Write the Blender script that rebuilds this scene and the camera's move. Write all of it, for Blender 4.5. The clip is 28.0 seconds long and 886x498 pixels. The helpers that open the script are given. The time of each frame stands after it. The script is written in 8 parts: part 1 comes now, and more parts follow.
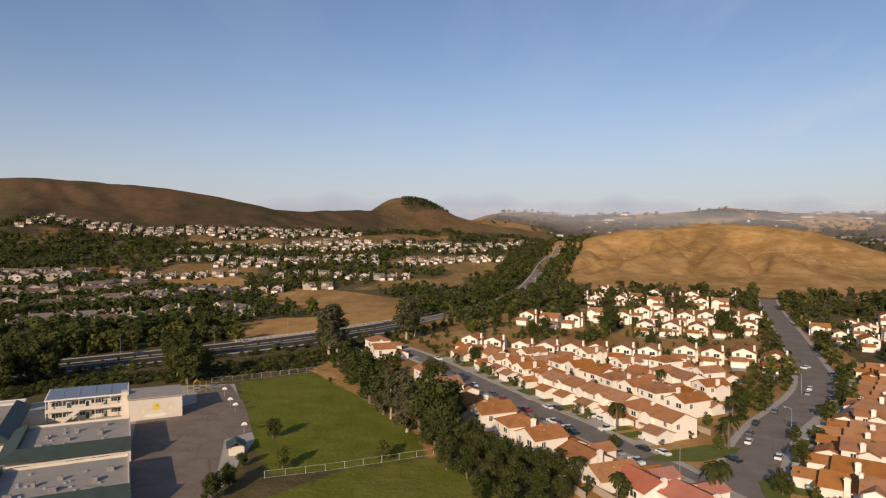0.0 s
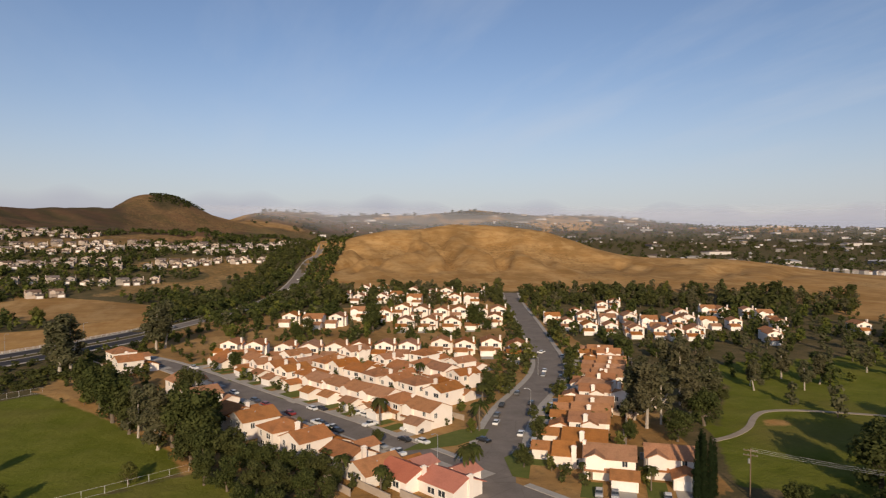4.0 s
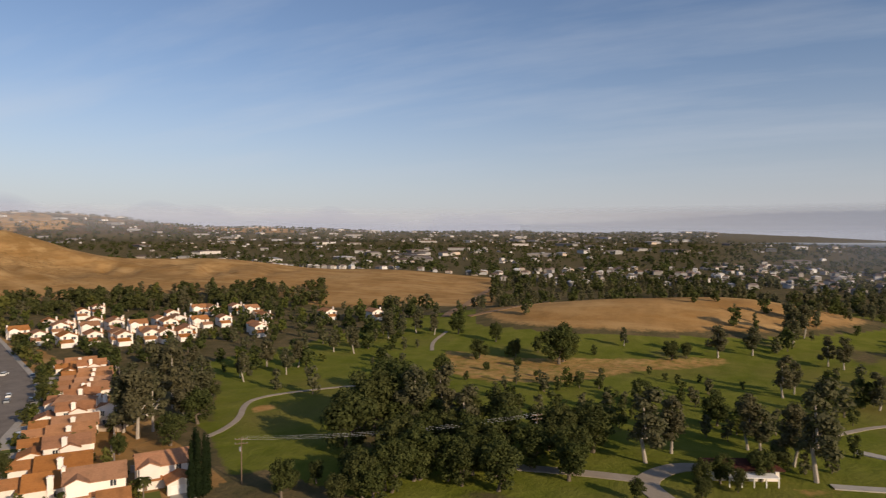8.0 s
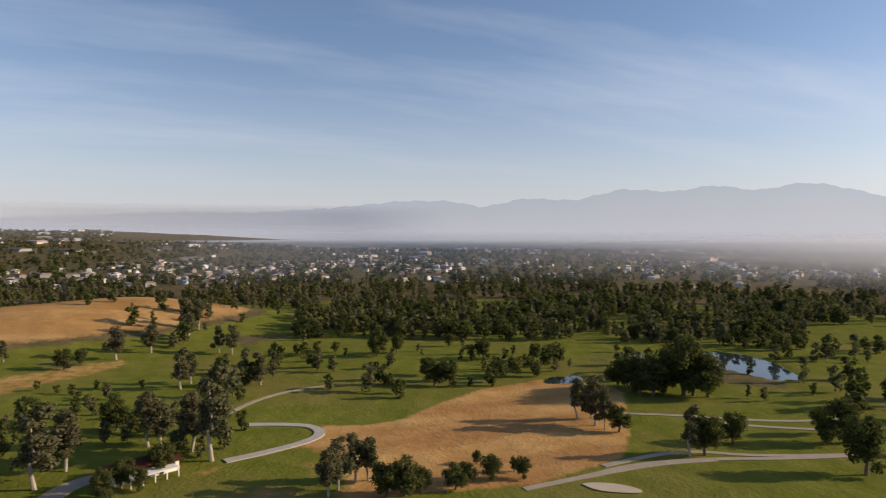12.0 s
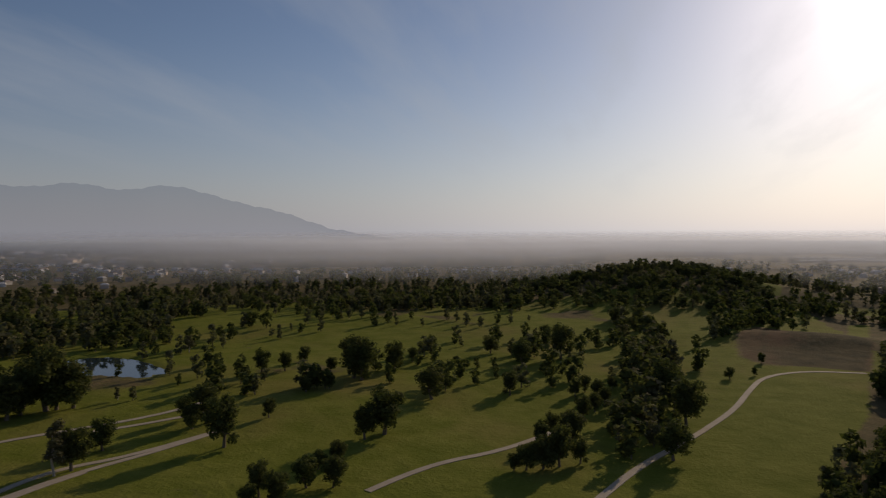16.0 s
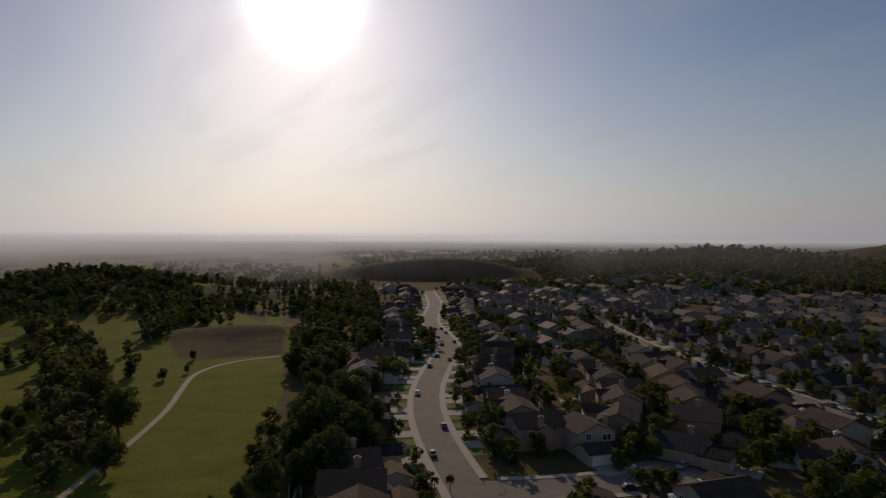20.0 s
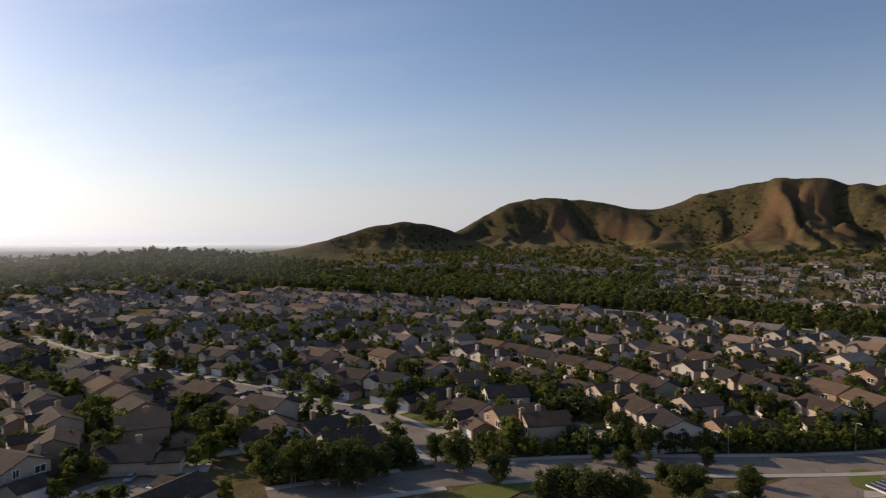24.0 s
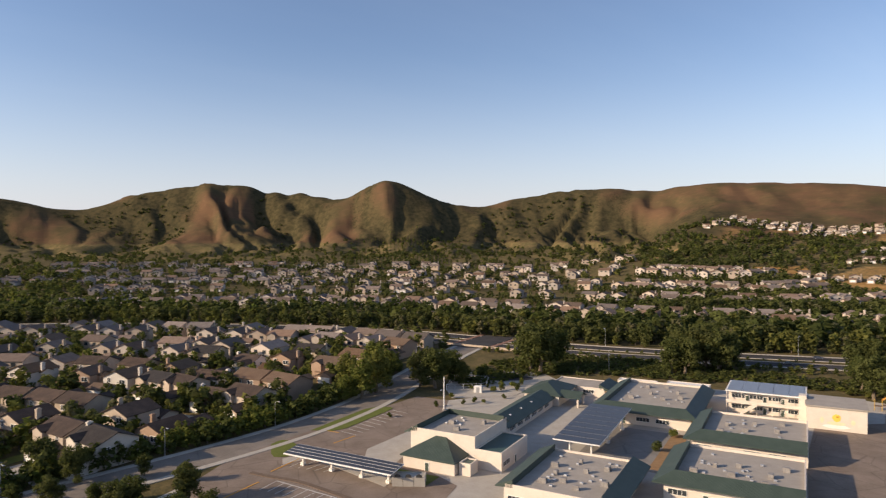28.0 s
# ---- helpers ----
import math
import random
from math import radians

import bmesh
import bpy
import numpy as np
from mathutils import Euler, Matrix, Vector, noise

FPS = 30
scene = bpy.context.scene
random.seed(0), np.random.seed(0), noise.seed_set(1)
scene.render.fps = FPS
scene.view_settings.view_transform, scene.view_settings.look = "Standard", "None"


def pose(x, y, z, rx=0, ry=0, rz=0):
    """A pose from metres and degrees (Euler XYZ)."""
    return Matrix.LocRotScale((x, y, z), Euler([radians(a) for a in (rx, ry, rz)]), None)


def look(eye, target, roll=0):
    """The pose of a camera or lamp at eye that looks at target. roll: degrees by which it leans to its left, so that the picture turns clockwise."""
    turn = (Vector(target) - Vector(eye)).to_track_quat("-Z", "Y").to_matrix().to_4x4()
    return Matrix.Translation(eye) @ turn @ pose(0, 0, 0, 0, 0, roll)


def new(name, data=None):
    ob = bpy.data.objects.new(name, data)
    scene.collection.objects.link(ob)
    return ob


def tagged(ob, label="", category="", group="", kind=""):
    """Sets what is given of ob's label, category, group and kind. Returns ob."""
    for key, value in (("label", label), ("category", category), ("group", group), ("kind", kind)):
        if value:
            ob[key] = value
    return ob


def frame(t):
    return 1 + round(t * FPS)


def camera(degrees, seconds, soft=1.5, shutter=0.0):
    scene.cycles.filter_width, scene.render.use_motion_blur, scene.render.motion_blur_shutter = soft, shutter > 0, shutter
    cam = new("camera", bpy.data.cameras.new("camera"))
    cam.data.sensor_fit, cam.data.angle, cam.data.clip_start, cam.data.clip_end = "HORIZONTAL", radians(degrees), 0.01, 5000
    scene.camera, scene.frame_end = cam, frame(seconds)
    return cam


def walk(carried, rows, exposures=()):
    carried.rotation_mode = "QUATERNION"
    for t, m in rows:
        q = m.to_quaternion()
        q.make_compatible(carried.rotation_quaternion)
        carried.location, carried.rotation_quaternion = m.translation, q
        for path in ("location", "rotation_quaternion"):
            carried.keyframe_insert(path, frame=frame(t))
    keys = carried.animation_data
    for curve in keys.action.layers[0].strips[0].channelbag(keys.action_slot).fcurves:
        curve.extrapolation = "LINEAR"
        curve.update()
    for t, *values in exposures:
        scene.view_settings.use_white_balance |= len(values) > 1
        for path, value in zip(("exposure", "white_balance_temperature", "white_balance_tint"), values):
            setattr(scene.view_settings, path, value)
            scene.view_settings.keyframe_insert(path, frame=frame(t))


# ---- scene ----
EYE = 60.0  # height of the camera over the school's ground
cam = camera(68.36, 28.0, soft=1.2, shutter=0.2)
# seconds; turn, tilt and lean in degrees
TURN = [
    (0, -0.00, -1.18, 0.12), (0.5, -1.40, -1.18, 0.12), (1, -2.93, -1.17, 0.11), (1.5, -5.16, -1.16, 0.10), (2, -7.65, -1.16, 0.08), (2.5, -10.24, -1.15, 0.07),
    (4.5, -24.69, -1.14, 0.05), (5, -28.99, -1.14, 0.05), (5.5, -33.67, -1.14, 0.05), (6, -39.18, -1.13, 0.05), (6.5, -44.87, -1.11, 0.05), (7, -50.84, -1.10, 0.04),
    (7.5, -56.98, -1.10, 0.04), (8, -63.25, -1.11, 0.04), (8.5, -69.44, -1.13, 0.04), (9, -75.66, -1.14, 0.04), (9.5, -81.88, -1.15, 0.04), (10, -88.06, -1.16, 0.02),
    (10.5, -94.26, -1.18, 0.00), (11, -100.49, -1.21, -0.03), (11.5, -106.69, -1.24, -0.04), (13.5, -132.12, -1.26, -0.04), (14, -138.83, -1.27, -0.04), (14.5, -145.57, -1.28, -0.05),
] + [
    (15, -152.34, -1.29, -0.07), (15.5, -158.65, -1.29, -0.09), (16, -164.78, -1.30, -0.09), (16.5, -170.80, -1.30, -0.07), (17, -176.78, -1.30, -0.06), (17.5, -182.78, -1.29, -0.05),
    (18, -188.79, -1.29, -0.04), (18.5, -194.64, -1.27, -0.04), (19, -200.38, -1.26, -0.04), (19.5, -206.16, -1.24, -0.04), (20, -211.93, -1.22, -0.05), (20.5, -217.71, -1.20, -0.08),
    (21, -223.51, -1.18, -0.11), (21.5, -229.28, -1.16, -0.13), (22, -235.01, -1.13, -0.14), (22.5, -240.78, -1.09, -0.15), (24.5, -263.68, -1.06, -0.16), (25, -269.39, -1.03, -0.18),
    (25.5, -275.34, -1.02, -0.21), (26, -281.30, -1.01, -0.23), (26.5, -287.28, -1.00, -0.27), (27, -293.34, -1.02, -0.31), (27.5, -299.34, -1.04, -0.34), (28, -305.01, -1.06, -0.35),
]
walk(cam, [(t, pose(0, 0, EYE, 0, 0, a) @ pose(0, 0, 0, 90 + tilt, 0, 0) @ pose(0, 0, 0, 0, 0, lean)) for t, a, tilt, lean in TURN],
     exposures=[(0, -0.15), (5, -0.22), (7, -0.28), (8.5, -0.05), (9.5, 0.08), (11, 0.2), (13, 0.0), (14.5, -0.35), (16, -1.0), (17.5, -1.3), (20.5, -1.25), (22, -0.95), (22.5, -0.75), (24.5, 0.1), (26, 0.4), (28, 0.42)])

# ---- light ----
SUN_BEARING, SUN_HEIGHT = 200.0, 20.0


def way_to(bearing, elevation):
    a, e = radians(bearing), radians(elevation)
    return Vector((math.sin(a) * math.cos(e), math.cos(a) * math.cos(e), math.sin(e)))


sun = new("sun", bpy.data.lights.new("sun", "SUN"))
sun.data.energy, sun.data.angle, sun.data.color = 4.7, radians(0.6), (1.0, 0.79, 0.56)
sun.matrix_basis = look((0, 0, 300), Vector((0, 0, 300)) - way_to(SUN_BEARING, SUN_HEIGHT))


class Nodes:
    """A node tree and short ways to add to it."""

    def __init__(self, tree):
        self.tree = tree
        tree.nodes.clear()

    def add(self, kind, values=(), **settings):
        node = self.tree.nodes.new(kind)
        for key, value in settings.items():
            self.choose(node, key, value)
        for key, value in dict(values).items():
            if isinstance(value, bpy.types.NodeSocket):
                self.tree.links.new(value, node.inputs[key])
            else:
                node.inputs[key].default_value = value
        return node

    def choose(self, node, key, value):
        if key == "operation":
            node.operation = value
        elif key == "use_clamp":
            node.use_clamp = value
        elif key == "data_type":
            node.data_type = value
        elif key == "blend_type":
            node.blend_type = value
        elif key == "feature":
            node.feature = value
        elif key == "bands_direction":
            node.bands_direction = value
        elif key == "wave_profile":
            node.wave_profile = value
        elif key == "attribute_name":
            node.attribute_name = value
        elif key == "wave_type":
            node.wave_type = value

    def math(self, op, a, b=0.0, clamp=False):
        return self.add("ShaderNodeMath", {0: a, 1: b}, operation=op, use_clamp=clamp).outputs[0]

    def mix(self, f, a, b, blend="MIX"):
        return self.add("ShaderNodeMix", {"Factor": f, 6: a, 7: b}, data_type="RGBA", blend_type=blend).outputs[2]

    def ramp(self, f, lo, hi, a=0.0, b=1.0):
        return self.add("ShaderNodeMapRange", {0: f, 1: lo, 2: hi, 3: a, 4: b}).outputs[0]

    def noise(self, vector, scale, detail=4.0, rough=0.55):
        return self.add("ShaderNodeTexNoise", {"Vector": vector, "Scale": scale, "Detail": detail, "Roughness": rough}).outputs[0]


def sky():
    world = bpy.data.worlds.new("world")
    world.use_nodes = True
    scene.world = world
    n = Nodes(world.node_tree)
    air = n.add("ShaderNodeTexSky")
    air.sky_type, air.sun_disc = "NISHITA", False
    air.sun_elevation, air.sun_rotation = radians(SUN_HEIGHT), radians(SUN_BEARING)
    air.altitude, air.air_density, air.dust_density, air.ozone_density = 200.0, 1.0, 0.7, 1.5
    way = n.add("ShaderNodeTexCoord").outputs["Generated"]
    part = n.add("ShaderNodeSeparateXYZ", {0: way})
    up = part.outputs[2]
    colour = n.mix(1.0, air.outputs[0], (0.109, 0.106, 0.117, 1), "MULTIPLY")
    # thin streaks of high cloud
    flat = n.math("ADD", n.math("MAXIMUM", up, 0.0), 0.13)
    plane = n.add("ShaderNodeCombineXYZ", {0: n.math("DIVIDE", part.outputs[0], flat), 1: n.math("DIVIDE", part.outputs[1], flat)}).outputs[0]
    turned = n.add("ShaderNodeMapping", {"Vector": plane, "Rotation": (0, 0, 0.12), "Scale": (1.7, 0.45, 1)}).outputs[0]
    wisps = n.ramp(n.noise(turned, 0.85, 7, 0.58), 0.48, 0.80)
    veil = n.math("MULTIPLY", wisps, n.ramp(up, 0.02, 0.16))
    side = n.add("ShaderNodeVectorMath", {0: way, 1: tuple(way_to(95.0, 0.0))}, operation="DOT_PRODUCT").outputs["Value"]
    toward = n.add("ShaderNodeVectorMath", {0: way, 1: tuple(way_to(SUN_BEARING, 0.0))}, operation="DOT_PRODUCT").outputs["Value"]
    veil = n.math("MULTIPLY", veil, n.math("MAXIMUM", n.ramp(side, -0.6, 0.55, 0.06, 0.7), n.ramp(toward, 0.45, 0.85, 0.0, 1.2)))
    colour = n.mix(n.math("MULTIPLY", veil, 0.5), colour, (0.74, 0.76, 0.80, 1))
    # haze low over the land
    low = n.math("POWER", n.ramp(n.math("ABSOLUTE", up), 0.0, 0.30, 1.0, 0.0), 2.0)
    colour = n.mix(n.math("MULTIPLY", low, 0.9), colour, (0.56, 0.555, 0.625, 1))
    # the glow of the haze round the sun
    dot = n.add("ShaderNodeVectorMath", {0: way, 1: tuple(way_to(SUN_BEARING, SUN_HEIGHT))}, operation="DOT_PRODUCT").outputs["Value"]
    dot = n.math("MAXIMUM", dot, 0.0)
    glow = n.math("ADD", n.math("MULTIPLY", n.math("POWER", dot, 650.0), 6.0), n.math("ADD", n.math("MULTIPLY", n.math("POWER", dot, 90.0), 0.34), n.math("MULTIPLY", n.math("POWER", dot, 10.0), 0.13)))
    level = n.add("ShaderNodeVectorMath", {0: way, 1: tuple(way_to(SUN_BEARING, 0.0))}, operation="DOT_PRODUCT").outputs["Value"]
    glow = n.math("ADD", glow, n.math("MULTIPLY", n.math("MULTIPLY", low, 0.64), n.math("POWER", n.math("MAXIMUM", level, 0.0), 4.0)))
    glow = n.mix(1.0, (0.905, 0.95, 1.0, 1), n.add("ShaderNodeCombineXYZ", {0: glow, 1: glow, 2: glow}).outputs[0], "MULTIPLY")
    colour = n.mix(1.0, colour, glow, "ADD")
    back = n.add("ShaderNodeBackground", {0: colour, 1: 1.0})
    n.add("ShaderNodeOutputWorld", {0: back.outputs[0]})


sky()


# ---- the lie of the land ----
def lattice(ix, iy, seed):
    n = (ix * 374761393 + iy * 668265263 + seed * 974634777) & 0x7FFFFFFF
    n = ((n ^ (n >> 13)) * 1274126177) & 0x7FFFFFFF
    return ((n ^ (n >> 16)) & 0xFFFF) / 65535.0


def vnoise(x, y, seed=0):
    """Smooth value noise, 0 to 1."""
    fx, fy = np.floor(x), np.floor(y)
    ix, iy = fx.astype(np.int64), fy.astype(np.int64)
    u, v = x - fx, y - fy
    u, v = u * u * (3 - 2 * u), v * v * (3 - 2 * v)
    a = lattice(ix, iy, seed) * (1 - u) + lattice(ix + 1, iy, seed) * u
    b = lattice(ix, iy + 1, seed) * (1 - u) + lattice(ix + 1, iy + 1, seed) * u
    return a * (1 - v) + b * v


def fbm(x, y, size, octaves=4, seed=0):
    total, amount, norm = 0.0, 1.0, 0.0
    for k in range(octaves):
        total = total + amount * vnoise(x / size + 17.3 * k, y / size - 9.1 * k, seed + k)
        norm += amount
        amount *= 0.5
        size = size * 0.5
    return total / norm


def smooth(a, b, v):
    u = np.clip((v - a) / (b - a), 0, 1)
    return u * u * (3 - 2 * u)


def window(b, lo, hi, soft):
    """1 for bearings between lo and hi degrees, easing out over soft degrees."""
    mid, half = (lo + hi) / 2, (hi - lo) / 2
    away = np.abs((b - mid + 180) % 360 - 180)
    return 1 - smooth(half, half + soft, away)


# hills: bearing, distance, height, depth across and width along the ridge, in metres
WEST_RIDGE = [
    (222.5, 1260, 0, 290, 105), (227.5, 1285, 7, 290, 105), (232.4, 1310, 11, 290, 105), (237.4, 1335, 16, 290, 105),
    (241.4, 1380, 6, 290, 105), (245.4, 1500, 11, 125, 105), (248.4, 1590, 23, 125, 105), (252.4, 1662, 59, 125, 105),
    (256.9, 1690, 37, 125, 105), (261.4, 2000, 27, 125, 105), (264.4, 2084, 87, 125, 105), (267.9, 2057, 60, 125, 105),
    (271.4, 2030, 80, 125, 105),
] + [
    (275.3, 2000, 31, 190, 105), (278.8, 1965, 62, 190, 105), (282.3, 1930, 82, 190, 105), (286.3, 1890, 95, 190, 105),
    (290.3, 1850, 67, 190, 105), (293.8, 1780, 63, 190, 105), (297.3, 1710, 47, 190, 105), (300.1, 1653, 59, 220, 60),
    (302.8, 1665, 86, 220, 105), (306.8, 1689, 22, 220, 105), (311.3, 1716, 59, 220, 105), (315.2, 1740, 85, 220, 105),
    (319.6, 1767, 31, 220, 105), (324, 1794, 0, 220, 105),
]
NORTH_RIDGE = [
    (-34, 1750, 44, 190, 95), (-30, 1750, 43, 190, 95), (-26, 1750, 60, 190, 95), (-22, 1750, 42, 190, 95),
    (-18.5, 1750, 36, 190, 95), (-15, 1793, 22, 190, 95), (-11, 1968, 38, 190, 95), (-7.5, 2225, 54, 190, 95),
    (-5.2, 2600, 75, 200, 65), (-3.2, 2600, 75, 200, 65), (-1.2, 2600, 65, 200, 65), (1.2, 2600, 36, 190, 95),
    (4, 2600, 0, 190, 95),
]
GOLDEN_RIDGE = [
    (11.2, 1085, 28, 170, 62), (14.2, 1103, 25, 170, 62), (17.7, 1123, 33, 170, 62), (21.2, 1144, 37, 170, 62),
    (24.7, 1137, 38, 170, 62), (28.2, 1120, 32, 170, 62), (31.3, 1105, 26, 170, 62), (34.3, 1081, 7, 170, 62),
    (38.3, 1044, 14, 170, 62), (42.3, 1007, 13, 170, 62), (46.3, 973, 14, 170, 62), (50.4, 945, 6, 170, 62),
    (53.4, 924, 0, 170, 62), (56.4, 903, 7, 170, 62), (60.5, 875, 6, 170, 62), (64.5, 847, 0, 170, 62),
    (68, 823, 0, 170, 62),
]
FAR_RIDGE = [
    (5.1, 3300, 61, 350, 190), (9.1, 3460, 52, 350, 190), (13.2, 3620, 87, 350, 190), (18.2, 3775, 72, 350, 190),
    (23.2, 3900, 112, 350, 190), (28.2, 3900, 76, 350, 190), (33.3, 3900, 78, 350, 190), (38.3, 3900, 51, 350, 190),
    (43.3, 3900, 21, 350, 190), (48.3, 3900, 27, 350, 190), (53.4, 3900, 18, 350, 190),
]
KNOLLS = [
    (201.2, 900, 5, 27, 42), (204.5, 900, 9, 27, 42), (207.5, 900, 13, 27, 42), (210.8, 900, 14.5, 27, 42), (214, 900, 15, 27, 42),
    (217.2, 900, 11, 27, 42), (78.5, 450, 16, 45, 75), (88.5, 500, 11, 35, 50), (194.5, 415, 5, 16, 34), (181.6, 640, 17, 70, 60),
    (186.6, 700, 14, 60, 70),
]


def ruggedness(b):
    """How much the hills are cut up: the golden hill and the northern ridge are smooth."""
    return 0.26 + 0.74 * window(b, 244, 322, 6) + 0.25 * window(b, 2, 60, 4)


CREST_BEARING = (-140, -120, -110, -102, -98, -85, -70, -60, -35, -16, -8, 5, 10, 22, 32, 45, 68, 75, 220)
CREST_DISTANCE = (1250, 1350, 1650, 1700, 2100, 2000, 1850, 1650, 1750, 1750, 2100, 2600, 1080, 1150, 1100, 980, 820, 9000, 9000)


def crest_of(b):
    """How far off the hills' crest lies at a bearing."""
    return np.interp((b + 140) % 360 - 140, CREST_BEARING, CREST_DISTANCE)


def folds(x, y, size, seed, bend=0.8, stretch=4.5):
    """Valleys that wind down the slopes: 1 along a valley's floor, 0 on the spurs between."""
    r, b = np.hypot(x, y), np.radians(np.degrees(np.arctan2(x, y)) % 360)
    across = b * 1750 + bend * size * 3.2 * (fbm(x, y, size * 2.6, 2, seed + 40) - 0.5)
    return 1 - np.abs(2 * vnoise(across / size, r / (size * stretch), seed) - 1)


def gully(x, y):
    """How deep a place lies in the gullies running down the golden hill, 0 to 1."""
    r, b = np.hypot(x, y), np.degrees(np.arctan2(x, y)) % 360
    crest = crest_of(b)
    cut = np.clip(folds(x, y, 88, 61, 1.1) * 1.9 - 0.9, 0, 1) + 0.45 * np.clip(folds(x, y, 40, 66, 1.1) * 2 - 1, 0, 1)
    return np.clip(cut, 0, 1) * window(b, 11, 66, 3) * smooth(690, 780, r) * (1 - smooth(crest - 110, crest - 15, r))


def valleys(x, y):
    """The cut of the western and northern hills: main valleys, side valleys and rills."""
    main = folds(x, y, 112, 105, 1.0, 8.0) ** 0.85
    side = folds(x, y, 50, 108, 1.1, 13.0) ** 0.9
    rill = folds(x, y, 24, 112, 1.4, 16.0)
    return main, side, rill


def height(x, y):
    x, y = np.asarray(x, float), np.asarray(y, float)
    r, b = np.hypot(x, y), np.degrees(np.arctan2(x, y)) % 360
    z = 80 * smooth(640, 1400, r) * window(b, 322, 364, 9)
    z = z + 48 * smooth(720, 1700, r) * window(b, 262, 322, 14)
    z = z + 92 * smooth(1500, 4700, r) * window(b, 20, 84, 24)
    for ridge in (WEST_RIDGE, NORTH_RIDGE, GOLDEN_RIDGE, FAR_RIDGE, KNOLLS):
        for hb, hd, hh, sr, st in ridge:
            a = math.radians(hb)
            dx, dy = x - hd * math.sin(a), y - hd * math.cos(a)
            u, v = dx * math.sin(a) + dy * math.cos(a), dx * math.cos(a) - dy * math.sin(a)
            z = z + hh * np.exp(-0.5 * ((u / sr) ** 2 + (v / st) ** 2))
    # valleys and spurs on the hills, leaving the crests whole
    crest = crest_of(b)
    below = np.clip(z / 60, 0, 1) * smooth(760, 1050, r) * (1 - smooth(crest - 210, crest, r) * 0.86)
    main, side, rill = valleys(x, y)
    west = window(b, 248, 322, 6)
    z = z * (1 - below * ruggedness(b) * (0.46 * main + (0.14 + 0.10 * west) * side + 0.09 * rill))
    z = z + 8 * (fbm(x, y, 70, 3, 9) - 0.5) * smooth(15, 60, z)
    # gullies running down the golden hill
    z = z - 19 * gully(x, y) * smooth(10, 34, z)
    golf = window(b, 60, 178, 14) * smooth(150, 230, r) * (1 - smooth(560, 700, r))
    return z + golf * 4.0 * (fbm(x, y, 110, 3, 3) - 0.5)


# ---- materials ----
def principled(name):
    m = bpy.data.materials.new(name)
    m.use_nodes = True
    n = Nodes(m.node_tree)
    n.shader = n.add("ShaderNodeBsdfPrincipled")
    n.add("ShaderNodeOutputMaterial", {0: n.shader.outputs[0]})
    return m, n


def place_of(n):
    return n.add("ShaderNodeNewGeometry").outputs["Position"]


def bump(n, value, strength, distance):
    n.tree.links.new(n.add("ShaderNodeBump", {"Height": value, "Strength": strength, "Distance": distance}).outputs[0], n.shader.inputs["Normal"])


def into(n, **values):
    for key, value in values.items():
        key = key.replace("_", " ")
        if isinstance(value, bpy.types.NodeSocket):
            n.tree.links.new(value, n.shader.inputs[key])
        else:
            n.shader.inputs[key].default_value = value


def rgb(r, g, b):
    return (r, g, b, 1)


def plain(name, a, b, size=1.0, rough=0.7, metal=0.0, relief=0.15, vary=0.0, island=False):
    """A surface between two colours, mottled at two scales; vary: how far whole objects differ."""
    m, n = principled(name)
    at = n.add("ShaderNodeTexCoord").outputs["Object"]
    f = n.math("ADD", n.math("MULTIPLY", n.noise(at, 1 / size), 0.6), n.math("MULTIPLY", n.noise(at, 7 / size), 0.4))
    f = n.ramp(f, 0.3, 0.7)
    colour = n.mix(f, rgb(*a), rgb(*b))
    if vary:
        odd = n.add("ShaderNodeNewGeometry").outputs["Random Per Island"] if island else n.add("ShaderNodeObjectInfo").outputs["Random"]
        colour = n.add("ShaderNodeHueSaturation", {"Color": colour, "Value": n.ramp(odd, 0, 1, 1 - vary, 1 + vary),
                                                   "Saturation": n.ramp(n.math("FRACT", n.math("MULTIPLY", odd, 7.3)), 0, 1, 1 - vary, 1 + vary)}).outputs[0]
    into(n, Base_Color=colour, Roughness=rough, Metallic=metal)
    if rough > 0.65:
        n.shader.inputs["Specular IOR Level"].default_value = 0.2
    if relief:
        bump(n, f, relief, 0.05 * size)
    return m


def roofing(name, a, b, c, vary=0.15):
    """Courses of barrel tiles: ribs down the slope, rows across it, weathered patches."""
    m, n = principled(name)
    at = n.add("ShaderNodeTexCoord").outputs["Object"]
    ribs = n.add("ShaderNodeTexWave", {"Vector": at, "Scale": 1.0, "Distortion": 0.3}, bands_direction="X").outputs[1]
    rows = n.add("ShaderNodeTexWave", {"Vector": at, "Scale": 0.8, "Distortion": 0.4}, bands_direction="Z", wave_profile="SAW").outputs[1]
    grain = n.noise(at, 4.0, 3)
    patch = n.noise(at, 0.35, 4)
    colour = n.mix(n.ramp(grain, 0.3, 0.7), rgb(*a), rgb(*b))
    colour = n.mix(n.ramp(patch, 0.45, 0.75, 0.0, 0.8), colour, rgb(*c))
    odd = n.add("ShaderNodeObjectInfo").outputs["Random"]
    colour = n.add("ShaderNodeHueSaturation", {"Color": colour, "Value": n.ramp(odd, 0, 1, 1 - vary, 1 + vary),
                                               "Saturation": n.ramp(n.math("FRACT", n.math("MULTIPLY", odd, 5.7)), 0, 1, 0.85, 1.1)}).outputs[0]
    into(n, Base_Color=colour, Roughness=0.85)
    n.shader.inputs["Specular IOR Level"].default_value = 0.08
    bump(n, n.math("ADD", ribs, n.math("MULTIPLY", rows, 0.6)), 0.5, 0.08)
    return m


